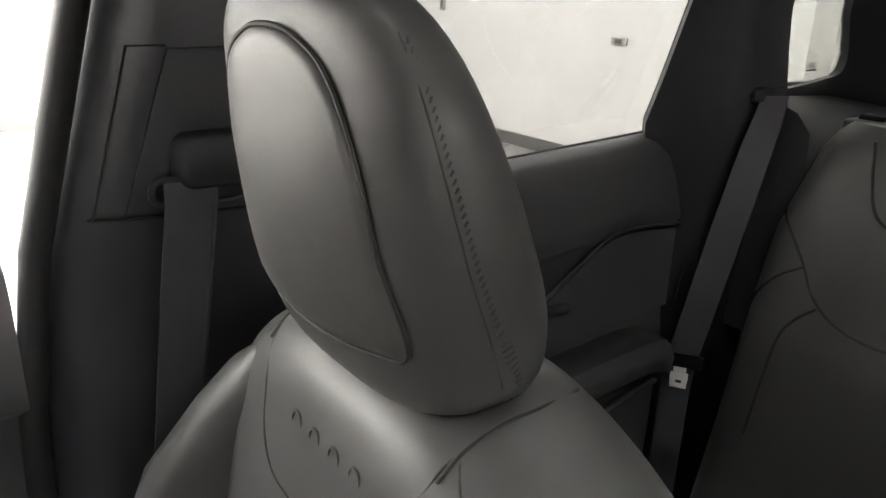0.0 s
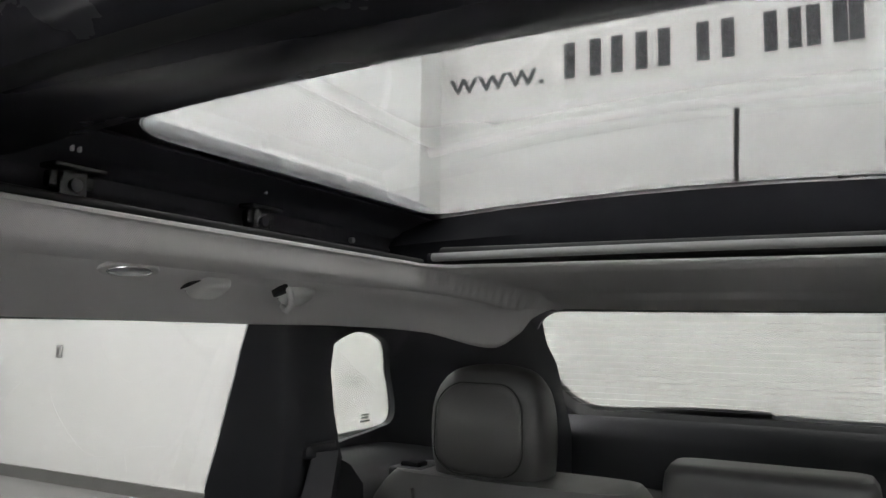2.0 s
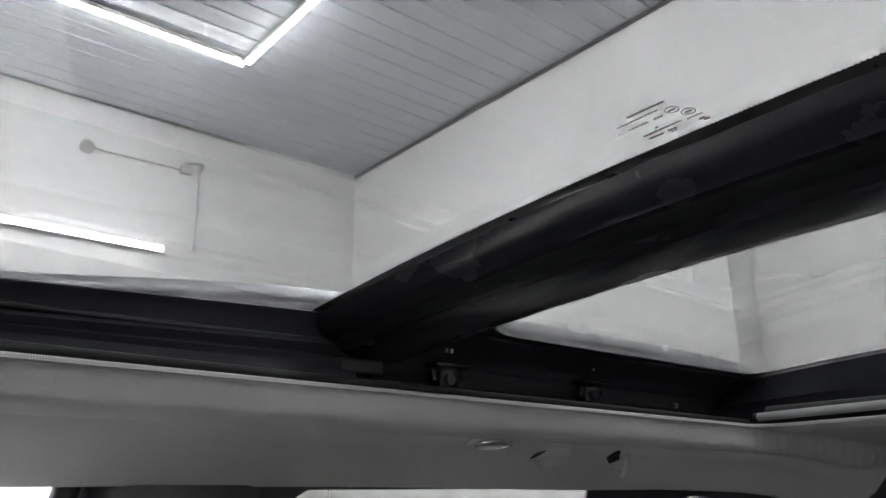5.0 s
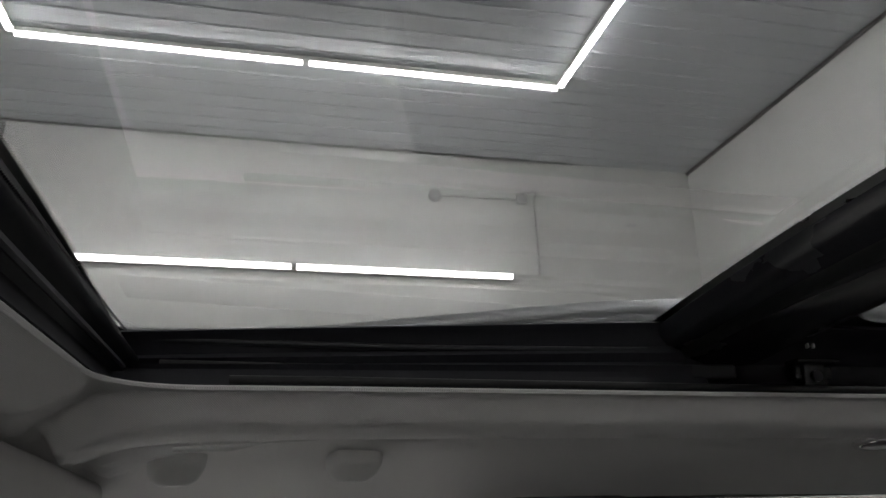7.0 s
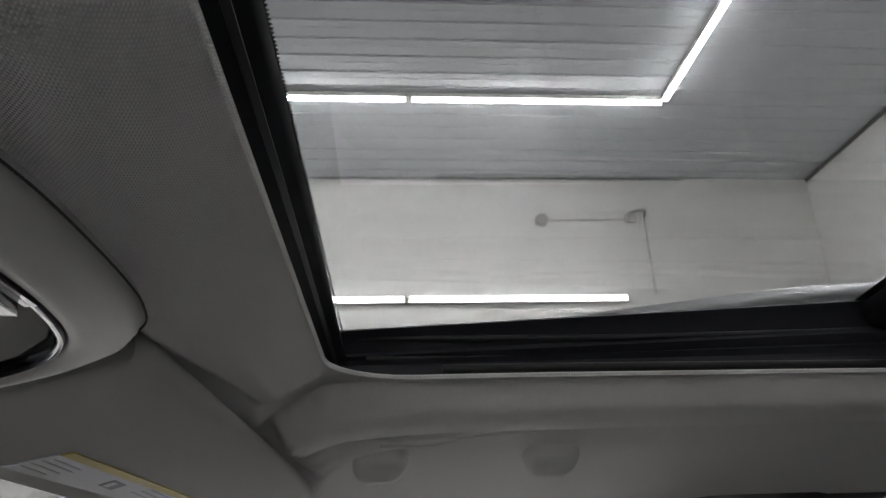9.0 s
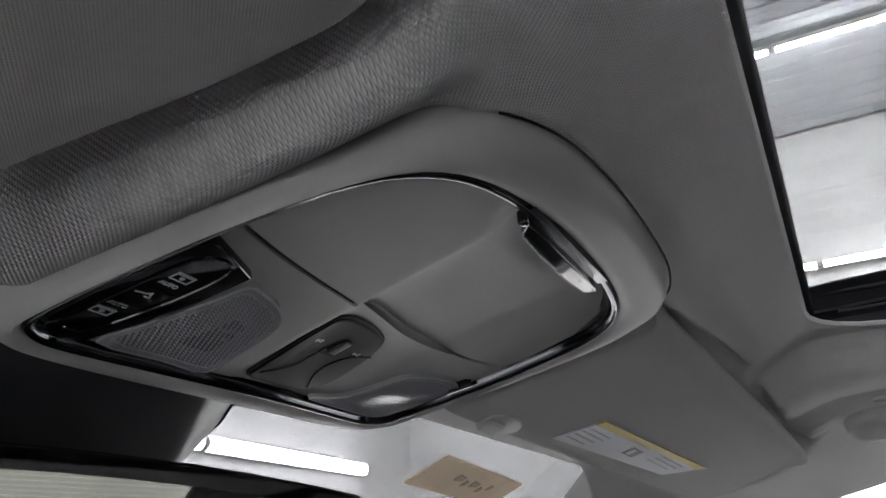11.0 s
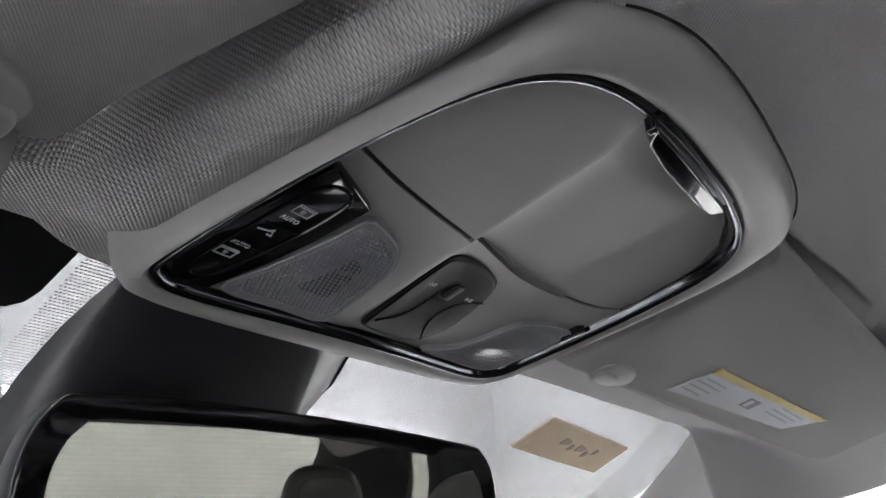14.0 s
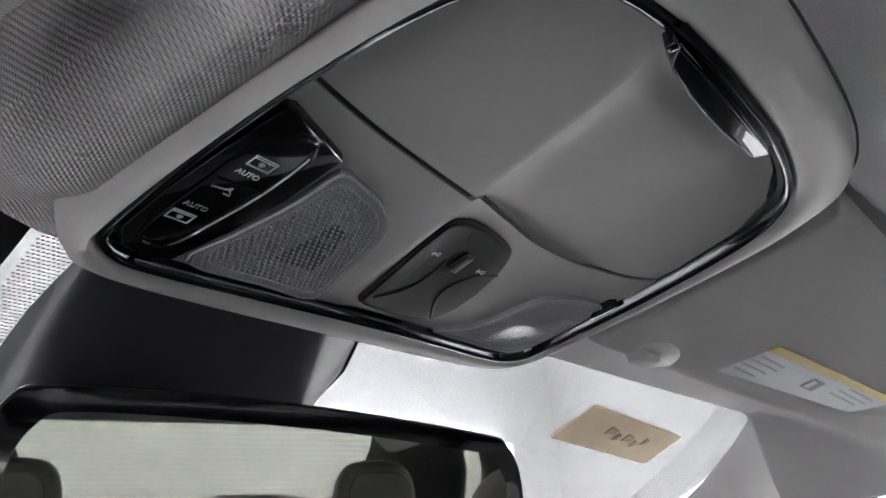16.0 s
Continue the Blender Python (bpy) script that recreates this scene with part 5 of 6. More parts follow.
def windscreen():
    t = thing("windscreen", "clear raked windscreen with a black dotted top border", "windscreen", (0, 1.2, 1.3))
    g = Geo()
    rows = []
    for x in even(-0.66, 0.66, 16):
        a = [Vector((x, y, wind_z(y))) for y in even(0.835, 1.75, 8)]
        rows.append(a + [p + Vector((0, 0.002, 0.005)) for p in reversed(a)])
    part("pane", g.loft(rows), M_GLASSFRONT, t)
    # black enamel field round the sensor housing, and its dots
    g = Geo()
    rows = []
    for x in even(-0.66, 0.66, 30):
        rows.append([Vector((x, y, wind_z(y) - 0.0012)) for y in even(0.80, 0.838, 2)])
    part("enamel_border", g.loft(rows, closed=False), M_FROST, t, "black enamel border", smooth=False)
    g = Geo()
    q = [(-0.30, 0.84), (-0.105, 0.84), (-0.1065, 0.868), (-0.1085, 0.874), (-0.113, 0.8775), (-0.120, 0.8785), (-0.30, 0.8785)]
    g.loft([[Vector((x, y, wind_z(y) - dz)) for x, y in q] for dz in (0.0022, 0.0012)])
    part("enamel_field", g, M_FROST, t, "black enamel field beside the sensor cover", smooth=False)
    g = Geo()
    for i in range(17):
        for j in range(-16, 44):
            x, y = -0.1015 + i * 0.0016 + (j % 2) * 0.0008, 0.862 + j * 0.0014
            g.add([(x + 0.00062 * math.cos(a), y + 0.00064 * math.sin(a), wind_z(y) - 0.0015) for a in [math.pi / 3 * k for k in range(6)]], [(0, 1, 2, 3, 4, 5)])
    tagged(part("enamel_dots", g, M_FROST, t, smooth=False), kind="stuff")
    # sensor housing behind the mirror
    s = thing("sensor_housing", "black plastic sensor cover on the windscreen behind the mirror", "sensor cover", (-0.02, 0.88, 1.46))
    rings = []
    for y, xl, xr, dep in ((0.838, -0.085, 0.034, 0.004), (0.850, -0.0865, 0.041, 0.012), (0.866, -0.0890, 0.0480, 0.020), (0.880, -0.0905, 0.0545, 0.026), (0.892, -0.0905, 0.0545, 0.030),
                           (0.906, -0.0900, 0.0488, 0.033), (0.925, -0.0880, 0.0400, 0.034), (0.95, -0.080, 0.030, 0.030), (0.975, -0.070, 0.018, 0.020), (0.99, -0.060, 0.008, 0.004)):
        z = wind_z(y) - 0.002
        sec = [(xl, 0), (xl + 0.003, 0.35), (xl + 0.010, 0.66), (xl + 0.022, 0.85), (xl + 0.045, 0.95), ((xl + xr) / 2, 1.0), (xr - 0.040, 1.02), (xr - 0.030, 0.99), (xr - 0.024, 0.88), (xr - 0.014, 0.52), (xr - 0.005, 0.20), (xr, 0)]
        rings.append([Vector((p.x, y, z - dep * p.y)) for p in spline(sec, 4, False)])
    part("cover", Geo().loft(rings, closed=False), M_SENSOR, s)
    part("edge_seal", Geo().tube([r[-1] + Vector((0.0006, 0, -0.0004)) for r in rings[1:8]], 0.0007, 6), M_SEAM, s)
    # rear-view mirror
    mir = thing("rear_view_mirror", "black rear-view mirror on a stalk below the console", "mirror", (-0.03, 0.83, 1.45))
    n = Vector((-0.2909, -0.9535, -0.0791)).normalized()
    level, rise_dir = Vector((0.9565, -0.2918, 0.0)), Vector((-0.0231, -0.0757, 0.9969))
    right = (level * math.cos(radians(3.3)) - rise_dir * math.sin(radians(3.3))).normalized()
    n = (n - right * n.dot(right)).normalized()
    up = n.cross(right)
    up = up if up.z > 0 else -up
    c = Vector((0.0836, 0.8121, 1.4478)) - level * 0.0956 + rise_dir * 0.0118 - up * 0.0365
    m = Matrix.Translation(c)
    for i, a in enumerate((right, up, right.cross(up))):
        m[0][i], m[1][i], m[2][i] = a
    face = 1 if (right.cross(up)).dot(n) > 0 else -1
    shell = [(p.x * 0.866, p.y) for p in spline([(-0.112, -0.022), (-0.095, -0.035), (0.0, -0.038), (0.095, -0.035), (0.116, -0.020), (0.1175, 0.012), (0.108, 0.029), (0.09, 0.033), (0.0, 0.0365), (-0.09, 0.035), (-0.110, 0.028), (-0.1175, 0.005)], 5)]
    part("shell", Geo().slab(shell, -face * 0.030, 0.0, 0.008, m, 4), M_TRIM, mir)
    part("frame", Geo().slab(shell, 0.0005 * face, 0.0045 * face, 0.0015, m), M_PIANO, mir)
    part("mirror_glass", Geo().slab([(x * 0.905, y * 0.76) for x, y in shell], 0.003 * face, 0.0052 * face, 0.0, m), M_MIRROR, mir, "mirror glass", smooth=False)
    part("stalk", Geo().tube([c + Vector((0.01, 0.02, 0.0)), c + Vector((0.015, 0.06, 0.02)), Vector((-0.01, 0.92, 1.43))], 0.012, 10), M_TRIM, mir)
    # card stuck to the glass
    cd = thing("cardboard_note", "brown cardboard note with faint marks stuck to the windscreen", "note", (0.4, 0.9, 1.48))
    q = [(0.2863, 0.8671), (0.4673, 0.8803), (0.4613, 0.9155), (0.277, 0.9006)]

    def on(x, y, d):
        return Vector((x, y, wind_z(y) - d))
    g = Geo()
    lo = [on(x, y, 0.0045) for x, y in q]
    g.loft([lo, [p + Vector((0, 0, 0.0015)) for p in lo]])
    part("sheet", g, M_CARD, cd, smooth=False)
    for a, b, e in ((0.30, 0.38, 0.4), (0.42, 0.46, 0.5), (0.50, 0.58, 0.45), (0.62, 0.66, 0.55), (0.70, 0.74, 0.4)):
        def at(f, k):
            l, r = Vector(q[0]).lerp(Vector(q[3]), k), Vector(q[1]).lerp(Vector(q[2]), k)
            w = l.lerp(r, f)
            return on(w.x, w.y, 0.0052)
        g = Geo().loft([[at(a, e - 0.1), at(b, e - 0.06), at(b, e + 0.06), at(a, e + 0.12)], [p + Vector((0, 0, 0.0005)) for p in (at(a, e - 0.1), at(b, e - 0.06), at(b, e + 0.06), at(a, e + 0.12))]])
        part("mark", g, M_CARDMARK, cd, smooth=False)


console()
visor(1)
visor(-1)
windscreen()

# ---- body sides: pillars, doors, tailgate ----


def strip(pts, width_dir, width, thick, nrm):
    """A flat band along points."""
    wd, nm = Vector(width_dir), Vector(nrm)
    rings = []
    for p in pts:
        p = Vector(p)
        w = wd.normalized() * width / 2
        h = nm.normalized() * thick / 2
        rings.append([p - w - h, p + w - h, p + w + h, p - w + h])
    return Geo().loft(rings)


def b_pillar(sx):
    t = thing("b_pillar", "black plastic centre pillar trim between the doors", "pillar trim", (sx * 0.68, 0.18, 0.4), group="pillar trims")
    rings = []
    for z, xi, yf, yr in ((1.495, 0.640, 0.262, 0.070), (1.40, 0.652, 0.280, 0.066), (1.30, 0.664, 0.305, 0.058), (1.20, 0.674, 0.330, 0.045), (1.10, 0.682, 0.345, 0.02), (0.95, 0.69, 0.358, 0.0), (0.40, 0.70, 0.37, -0.02)):
        ring = [(xi + 0.09, yf + 0.006), (xi + 0.045, yf + 0.004), (xi + 0.028, yf - 0.002), (xi + 0.015, yf - 0.012), (xi + 0.006, yf - 0.026), (xi + 0.001, yf - 0.044), (xi, yf - 0.06), (xi, yr + 0.03), (xi + 0.006, yr + 0.010), (xi + 0.03, yr), (xi + 0.09, yr)]
        rings.append([Vector((sx * x, y, z)) for x, y in ring])
    part("panel", Geo().loft(rings), M_PILLAR, t)
    curve = [(p.x, p.y) for p in spline([(0.068, 1.38), (0.062, 1.42), (0.046, 1.458), (0.012, 1.482), (-0.04, 1.494)], 5, False)]
    part("upper_corner", Geo().loft([[Vector((sx * (x + 0.36 * (1.49 - z) * 0.5), y, z)) for y, z in curve + [(0.03, 1.51), (0.09, 1.51), (0.09, 1.40)]] for x in (0.655, 0.675)]), M_TRIM, t)
    part("door_seal", Geo().tube([(sx * (x + 0.016), y, z) for z, x, y in ((1.49, 0.648, 0.276), (1.40, 0.658, 0.294), (1.30, 0.669, 0.318), (1.20, 0.680, 0.342), (1.05, 0.69, 0.362), (0.6, 0.70, 0.378))], 0.013, 10), M_RUBBER, t, "black rubber seal")
    part("seam", Geo().tube([(sx * 0.672, 0.303, 1.229), (sx * 0.6695, 0.273, 1.226), (sx * 0.6705, 0.08, 1.218)], 0.0016, 6), M_SEAM, t)
    part("seam", Geo().tube([(sx * 0.656, 0.231, 1.372), (sx * 0.6565, 0.262, 1.372), (sx * 0.6665, 0.300, 1.229)], 0.0012, 6), M_SEAM, t)
    part("adjuster_cover", Geo().loft([[Vector((sx * (x - d), y, z)) for x, y, z in ((0.671, 0.273 - e, 1.228 + e), (0.671, 0.12 + e, 1.222 + e), (0.656, 0.105 + e, 1.374 - e), (0.656, 0.231 - e, 1.370 - e))] for d, e in ((-0.006, 0), (0.002, 0.001), (0.0045, 0.005))]), M_TRIM, t)
    a = part("anchor", Geo().loft([[Vector((sx * (0.668 - d), 0.186 + px * s, 1.275 + pz * s)) for px, pz in rrect(0.094, 0.050, 0.014, 4)] for d, s in ((-0.004, 1), (0.012, 1), (0.022, 0.94), (0.026, 0.8))]), M_TRIM, t, "black plastic belt anchor cover")
    part("ring", Geo().tube(spline([(sx * 0.648, 0.255, 1.250), (sx * 0.650, 0.246, 1.262), (sx * 0.652, 0.210, 1.256), (sx * 0.650, 0.178, 1.252), (sx * 0.649, 0.168, 1.244), (sx * 0.651, 0.180, 1.237), (sx * 0.651, 0.242, 1.240)], 4), 0.0032, 8, closed=True), M_TRIM, a)
    b = thing("seat_belt", "black webbing seat belt hanging down the centre pillar", "seat belt", (sx * 0.66, 0.22, 0.6), group="seat belts")
    part("webbing", strip([(sx * 0.650, 0.220, 1.262), (sx * 0.646, 0.222, 1.242), (sx * 0.652, 0.236, 1.12), (sx * 0.660, 0.248, 1.0), (sx * 0.675, 0.28, 0.55)], (0, 1, -0.06), 0.047, 0.0014, (1, 0, 0)), M_BELT, b)
    for dy in (-0.0215, 0.0215):
        part("woven_edge", strip([(sx * (x - 0.0004), y + dy, z - 0.06 * dy) for x, y, z in ((0.646, 0.222, 1.242), (0.652, 0.236, 1.12), (0.660, 0.248, 1.0), (0.675, 0.28, 0.55))], (0, 1, -0.06), 0.0035, 0.0022, (1, 0, 0)), M_BELT, b)


def c_pillar(sx):
    t = thing("c_pillar", "black plastic rear pillar trim beside the quarter window", "pillar trim", (sx * 0.63, -0.56, 0.6), group="pillar trims")
    rings = []
    for z, A, B, C in ((1.492, (0.638, -0.462), (0.602, -0.500), (0.568, -0.585)), (1.45, (0.655, -0.465), (0.606, -0.508), (0.595, -0.600)), (1.41, (0.668, -0.468), (0.612, -0.515), (0.607, -0.610)),
                       (1.35, (0.688, -0.471), (0.618, -0.523), (0.612, -0.628)), (1.30, (0.705, -0.474), (0.624, -0.53), (0.616, -0.648)), (1.24, (0.728, -0.478), (0.634, -0.54), (0.622, -0.68)),
                       (1.19, (0.738, -0.495), (0.643, -0.55), (0.635, -0.71)), (1.0, (0.715, -0.55), (0.668, -0.575), (0.66, -0.72)), (0.55, (0.73, -0.56), (0.69, -0.59), (0.68, -0.74))):
        A, B, C = Vector(A), Vector(B), Vector(C)
        pts = [A + Vector((0.03, -0.03)), A, A.lerp(B, 0.5) + Vector((0.004, 0.002)), B + Vector((0.006, 0.006)), B, B.lerp(C, 0.35) + Vector((-0.006, 0)), B.lerp(C, 0.75) + Vector((-0.006, 0)), C, C + Vector((0.02, -0.004)), C + Vector((0.06, 0.0))]
        rings.append([Vector((sx * p.x, p.y, z)) for p in pts])
    part("panel", Geo().loft(rings), M_TRIM, t)
    part("belt_guide", Geo().loft([[Vector((sx * (0.612 + d), -0.600 + px * s, 1.292 + pz * s)) for px, pz in rrect(0.075, 0.022, 0.009, 4)] for d, s in ((0.012, 1), (0.0, 1), (-0.005, 0.8))]), M_TRIM, t)
    b = thing("seat_belt", "black rear seat belt with a bright metal tongue", "seat belt", (sx * 0.65, -0.56, 0.6), group="seat belts")
    path = [(0.602, -0.597, 1.290), (0.606, -0.580, 1.22), (0.620, -0.564, 1.10), (0.640, -0.550, 0.95), (0.650, -0.542, 0.875), (0.662, -0.552, 0.82), (0.672, -0.565, 0.55)]
    rings = []
    for (x, y, z), turn in zip(path, (0, 0.5, 1, 1, 1, 1, 1)):
        w = Vector((sx * (0.30 + 0.54 * turn), 0.95 - 0.41 * turn, 0)).normalized() * 0.0235
        h = Vector((w.y, -w.x, 0)).normalized() * 0.0007
        p = Vector((sx * x, y, z))
        rings.append([p - w - h, p + w - h, p + w + h, p - w + h])
    part("webbing", Geo().loft(rings), M_BELT, b)
    rot = Matrix.Translation((sx * 0.650, -0.540, 0.868)) @ Matrix.Rotation(math.atan2(sx * 0.54, 0.84), 4, "Z")
    tg = part("tongue_grip", Geo().box((0, 0, 0), (0.070, 0.014, 0.022), 0.006, rot), M_SWITCH, b, "black plastic tongue grip")
    blade = Geo()
    for z0, z1, w in ((-0.010, -0.022, 0.020), (-0.022, -0.034, 0.028), (-0.041, -0.048, 0.026)):
        blade.box((0, 0.001, (z0 + z1) / 2), (w, 0.0035, z0 - z1 + 0.001), 0.001, rot)
    for x in (-0.009, 0.009):
        blade.box((x, 0.001, -0.0375), (0.009, 0.0035, 0.008), 0.001, rot)
    part("tongue", blade, M_TONGUE, tg, "bright steel tongue with a slot")


def d_side(y, z):
    x0 = glide([(0.9, 0.70), (1.1, 0.675), (1.28, 0.655), (1.36, 0.646), (1.41, 0.632), (1.45, 0.608), (1.50, 0.575)], z)
    f = min(1, max(0, (-0.83 - y) / 0.40)) ** 1.1
    return x0 + (0.462 - x0) * f


def holed(surface, outer, inner, depth, steps=8):
    """A panel between an outer and an inner loop of (u, v), with a turned reveal of the given depth vector."""
    c = Vector((sum(p[0] for p in inner) / len(inner), sum(p[1] for p in inner) / len(inner)))
    off = Vector((0, 0.05)) - c
    o2, i2 = [tuple(Vector(p) + off) for p in outer], [tuple(Vector(p) + off) for p in inner]
    n = 120
    ang = sorted(set([round(2 * math.pi * i / n, 5) for i in range(n)] + [round(math.atan2(p[1] - 0.05, p[0]) % (2 * math.pi), 5) for p in i2 + o2]))
    a, b = [cut(i2, t) - off for t in ang], [cut(o2, t) - off for t in ang]
    d = Vector(depth)
    rings = [[Vector(surface(*p)) + d for p in a], [Vector(surface(*p)) + d * 0.1 for p in a]]
    for k in range(steps + 1):
        f = 0.02 + 0.98 * k / steps
        rings.append([Vector(surface(*p.lerp(q, f))) for p, q in zip(a, b)])
    rings.append([Vector(surface(*q)) + d * 0.3 for q in b])
    return Geo().loft(rings, caps=False)


def quarter(sx):
    t = thing("quarter_panel", "black plastic quarter trim round a small rounded window", "quarter trim", (sx * 0.65, -0.9, 0.9), group="quarter trims")
    hole = [(p.x, p.y) for p in spline([(-0.600, 1.350), (-0.602, 1.410), (-0.616, 1.447), (-0.655, 1.468), (-0.715, 1.467), (-0.775, 1.450), (-0.820, 1.415), (-0.846, 1.370), (-0.858, 1.328), (-0.848, 1.303), (-0.80, 1.294), (-0.72, 1.287), (-0.65, 1.282), (-0.612, 1.290)], 6)]
    hole = list(reversed(hole)) if sum(a[0] * b[1] - b[0] * a[1] for a, b in zip(hole, hole[1:] + hole[:1])) < 0 else hole
    outer = [(-1.33, 0.95), (-0.56, 0.95), (-0.56, 1.50), (-0.80, 1.50), (-1.0, 1.50), (-1.17, 1.53), (-1.20, 1.45), (-1.26, 1.36), (-1.33, 1.25)]
    part("panel", holed(lambda y, z: (sx * d_side(y, z), y, z), outer, hole, (sx * 0.016, 0, 0.0)), M_TRIM, t)
    w = thing("quarter_window", "small fixed quarter window glass behind the rear door", "window", (sx * 0.72, -0.72, 1.36), group="side windows")
    g = Geo().loft([[Vector((sx * (d_side(y, z) + 0.012 + d), y, z)) for y, z in hole] for d in (0, 0.004)])
    p = part("pane", g, M_GLASSREAR, w)
    for dy, ww in ((0, 0.03), (0.006, 0.022), (0.011, 0.026)):
        part("print", Geo().box((sx * (d_side(-0.79, 1.31) + 0.0095), -0.79, 1.312 + dy), (0.0006, ww, 0.0025)), M_INK, w, smooth=False)
    # sill ledge below the quarter window and the cargo side
    rings = [[Vector((sx * x, y, z)) for x, z in ((0.72, 1.285 - 0.02 * f), (0.65, 1.278 - 0.02 * f), (0.60, 1.262 - 0.02 * f), (0.575, 1.235), (0.57, 1.15), (0.60, 0.9), (0.72, 0.9))] for y, f in ((-0.66, 0), (-0.8, 0.3), (-1.0, 0.8), (-1.35, 1))]
    part("ledge", Geo().loft(rings), M_TRIMSOFT, t)


def door_prof(y, sill):
    return [(0.80, sill - 0.02), (0.765, sill - 0.006), (0.748, sill), (0.735, sill - 0.001), (0.716, sill - 0.010), (0.704, sill - 0.030), (0.697, sill - 0.06), (0.692, sill - 0.10), (0.690, sill - 0.125),
            (0.694, sill - 0.131), (0.703, sill - 0.140), (0.708, sill - 0.20), (0.708, sill - 0.27), (0.700, sill - 0.33), (0.70, sill - 0.50), (0.71, 0.45), (0.80, 0.45)]


def doors(sx):
    for name, y0, y1, lab in (("rear_door", 0.035, -0.545, "charcoal rear door trim with armrest and window"), ("front_door", 1.05, 0.365, "charcoal front door trim with window")):
        lab = lab.replace("and window", "and its unseen pane left out") if sx < 0 else lab
        t = thing(name, lab, "car door", (sx * 0.75, (y0 + y1) / 2, 0.45), group="car doors")
        rings = []
        for y in even(y0, y1, 14):
            sill = 1.199 - 0.045 * (y - 0.0) if y < 0.1 else 1.195 - 0.02 * y
            rings.append([Vector((sx * x, y, z)) for x, z in door_prof(y, sill)])
        part("trim_panel", Geo().loft(rings), M_TRIMSOFT, t)
        part("outer_skin", Geo().loft([[Vector((sx * x, y, z)) for x, z in ((0.80, 1.19), (0.815, 1.18), (0.86, 0.9), (0.87, 0.6), (0.84, 0.32), (0.80, 0.32))] for y in (y0 + 0.005, y1 - 0.005)]), M_SILVER, t, "silver painted outer skin")
        if name == "rear_door":
            line = spline([(0.7005, -0.22, 0.99), (0.698, -0.27, 1.02), (0.694, -0.36, 1.078), (0.692, -0.405, 1.095), (0.691, -0.44, 1.098), (0.690, -0.54, 1.088)], 5, False)
            part("crease", Geo().tube([(sx * (p.x - 0.002), p.y, p.z) for p in line], 0.0035, 8), M_TRIM, t)
            part("lower_inset", Geo().loft([[Vector((sx * (0.702 - d), y, z)) for y, z in ((-0.20, 0.965), (-0.275, 1.014), (-0.365, 1.073), (-0.41, 1.090), (-0.54, 1.082), (-0.54, 0.95), (-0.2, 0.93))] for d in (0.0, 0.006, 0.008)]), M_TRIMSOFT, t)
            arm = Geo().loft([[Vector((sx * x, y, z + dz)) for x, z in ((0.72, 0.915), (0.668, 0.922), (0.645, 0.918), (0.636, 0.900), (0.640, 0.868), (0.665, 0.850), (0.72, 0.845))] for y, dz in ((-0.15, -0.01), (-0.3, 0.0), (-0.44, 0.008), (-0.485, 0.004), (-0.50, -0.01))])
            part("armrest", arm, M_TRIMSOFT, t, "padded armrest")
            hd = part("handle_cup", Geo().loft([[Vector((sx * (0.705 - d), -0.275 + 0.055 * px, 1.0 + 0.022 * pz)) for px, pz in rrect(2, 2, 0.9, 5)] for d in (0, 0.006)]), M_SWITCH, t)
            part("inner_handle", Geo().tube(spline([(sx * 0.700, -0.235, 1.005), (sx * 0.688, -0.25, 1.008), (sx * 0.686, -0.28, 1.004), (sx * 0.692, -0.31, 0.998)], 4, False), 0.007, 8), M_TRIM, hd, "dark inner handle")
            part("map_pocket", Geo().tube([(sx * 0.69, -0.2, 0.80), (sx * 0.685, -0.4, 0.80), (sx * 0.69, -0.53, 0.82)], 0.008, 8), M_TRIM, t)
        else:
            part("seam", Geo().tube([(sx * 0.698, y, 1.075) for y in (1.0, 0.7, 0.37)], 0.0025, 6), M_SEAM, t)
        # glass and upper frame; the unseen pane behind the driver is omitted for light
        if sx > 0 or name == "front_door":
            part("window", Geo().loft([[Vector((sx * (0.765 - 0.36 * (z - 1.19)), y, z)) for y in even(min(y0 + 0.05, 0.79), y1 - 0.02, 6)] for z in (1.18, 1.30, 1.40, 1.50)], closed=False), M_GLASS if name == "rear_door" else M_GLASSDOOR, t, "tinted side glass" if name == "rear_door" else "clear side glass")
        part("belt_seal", Geo().tube([(sx * 0.752, y, (1.203 - 0.045 * y if name == "rear_door" else 1.198 - 0.02 * y) - 0.006) for y in even(y0, y1, 8)], 0.004, 8), M_RUBBER, t)
        part("window_frame", Geo().tube([(sx * (0.668 - 0.0), y, 1.496) for y in even(min(y0 + 0.03, 0.78), y1 + 0.02, 8)], 0.014, 8), M_RUBBER, t)
    g = thing("rocker", "silver body side sill below the doors", "sill", kind="structure", geo=Geo().loft([[Vector((sx * x, y, z)) for x, z in ((0.70, 0.45), (0.84, 0.44), (0.85, 0.30), (0.72, 0.24))] for y in (1.1, -0.6)]), material=M_SILVER)
    # upper side member above the windows, under the roof
    thing("trim_side_member", "black body side member above the windows", "trim", kind="structure", material=M_RUBBER,
          geo=Geo().loft([[Vector((sx * (glide(LINER_EDGE, y) + dx), y, glide(LINER_OUT, y) + dz)) for dx, dz in ((0.006, 0.004), (0.03, 0.002), (0.05, 0.02), (0.045, 0.09), (-0.02, 0.13), (-0.03, 0.06))] for y in even(0.79, -0.62, 24)]))
    # a-pillar
    a = thing("a_pillar", "grey cloth front pillar trim beside the windscreen", "pillar trim", (sx * 0.62, 0.95, 1.2), group="pillar trims")
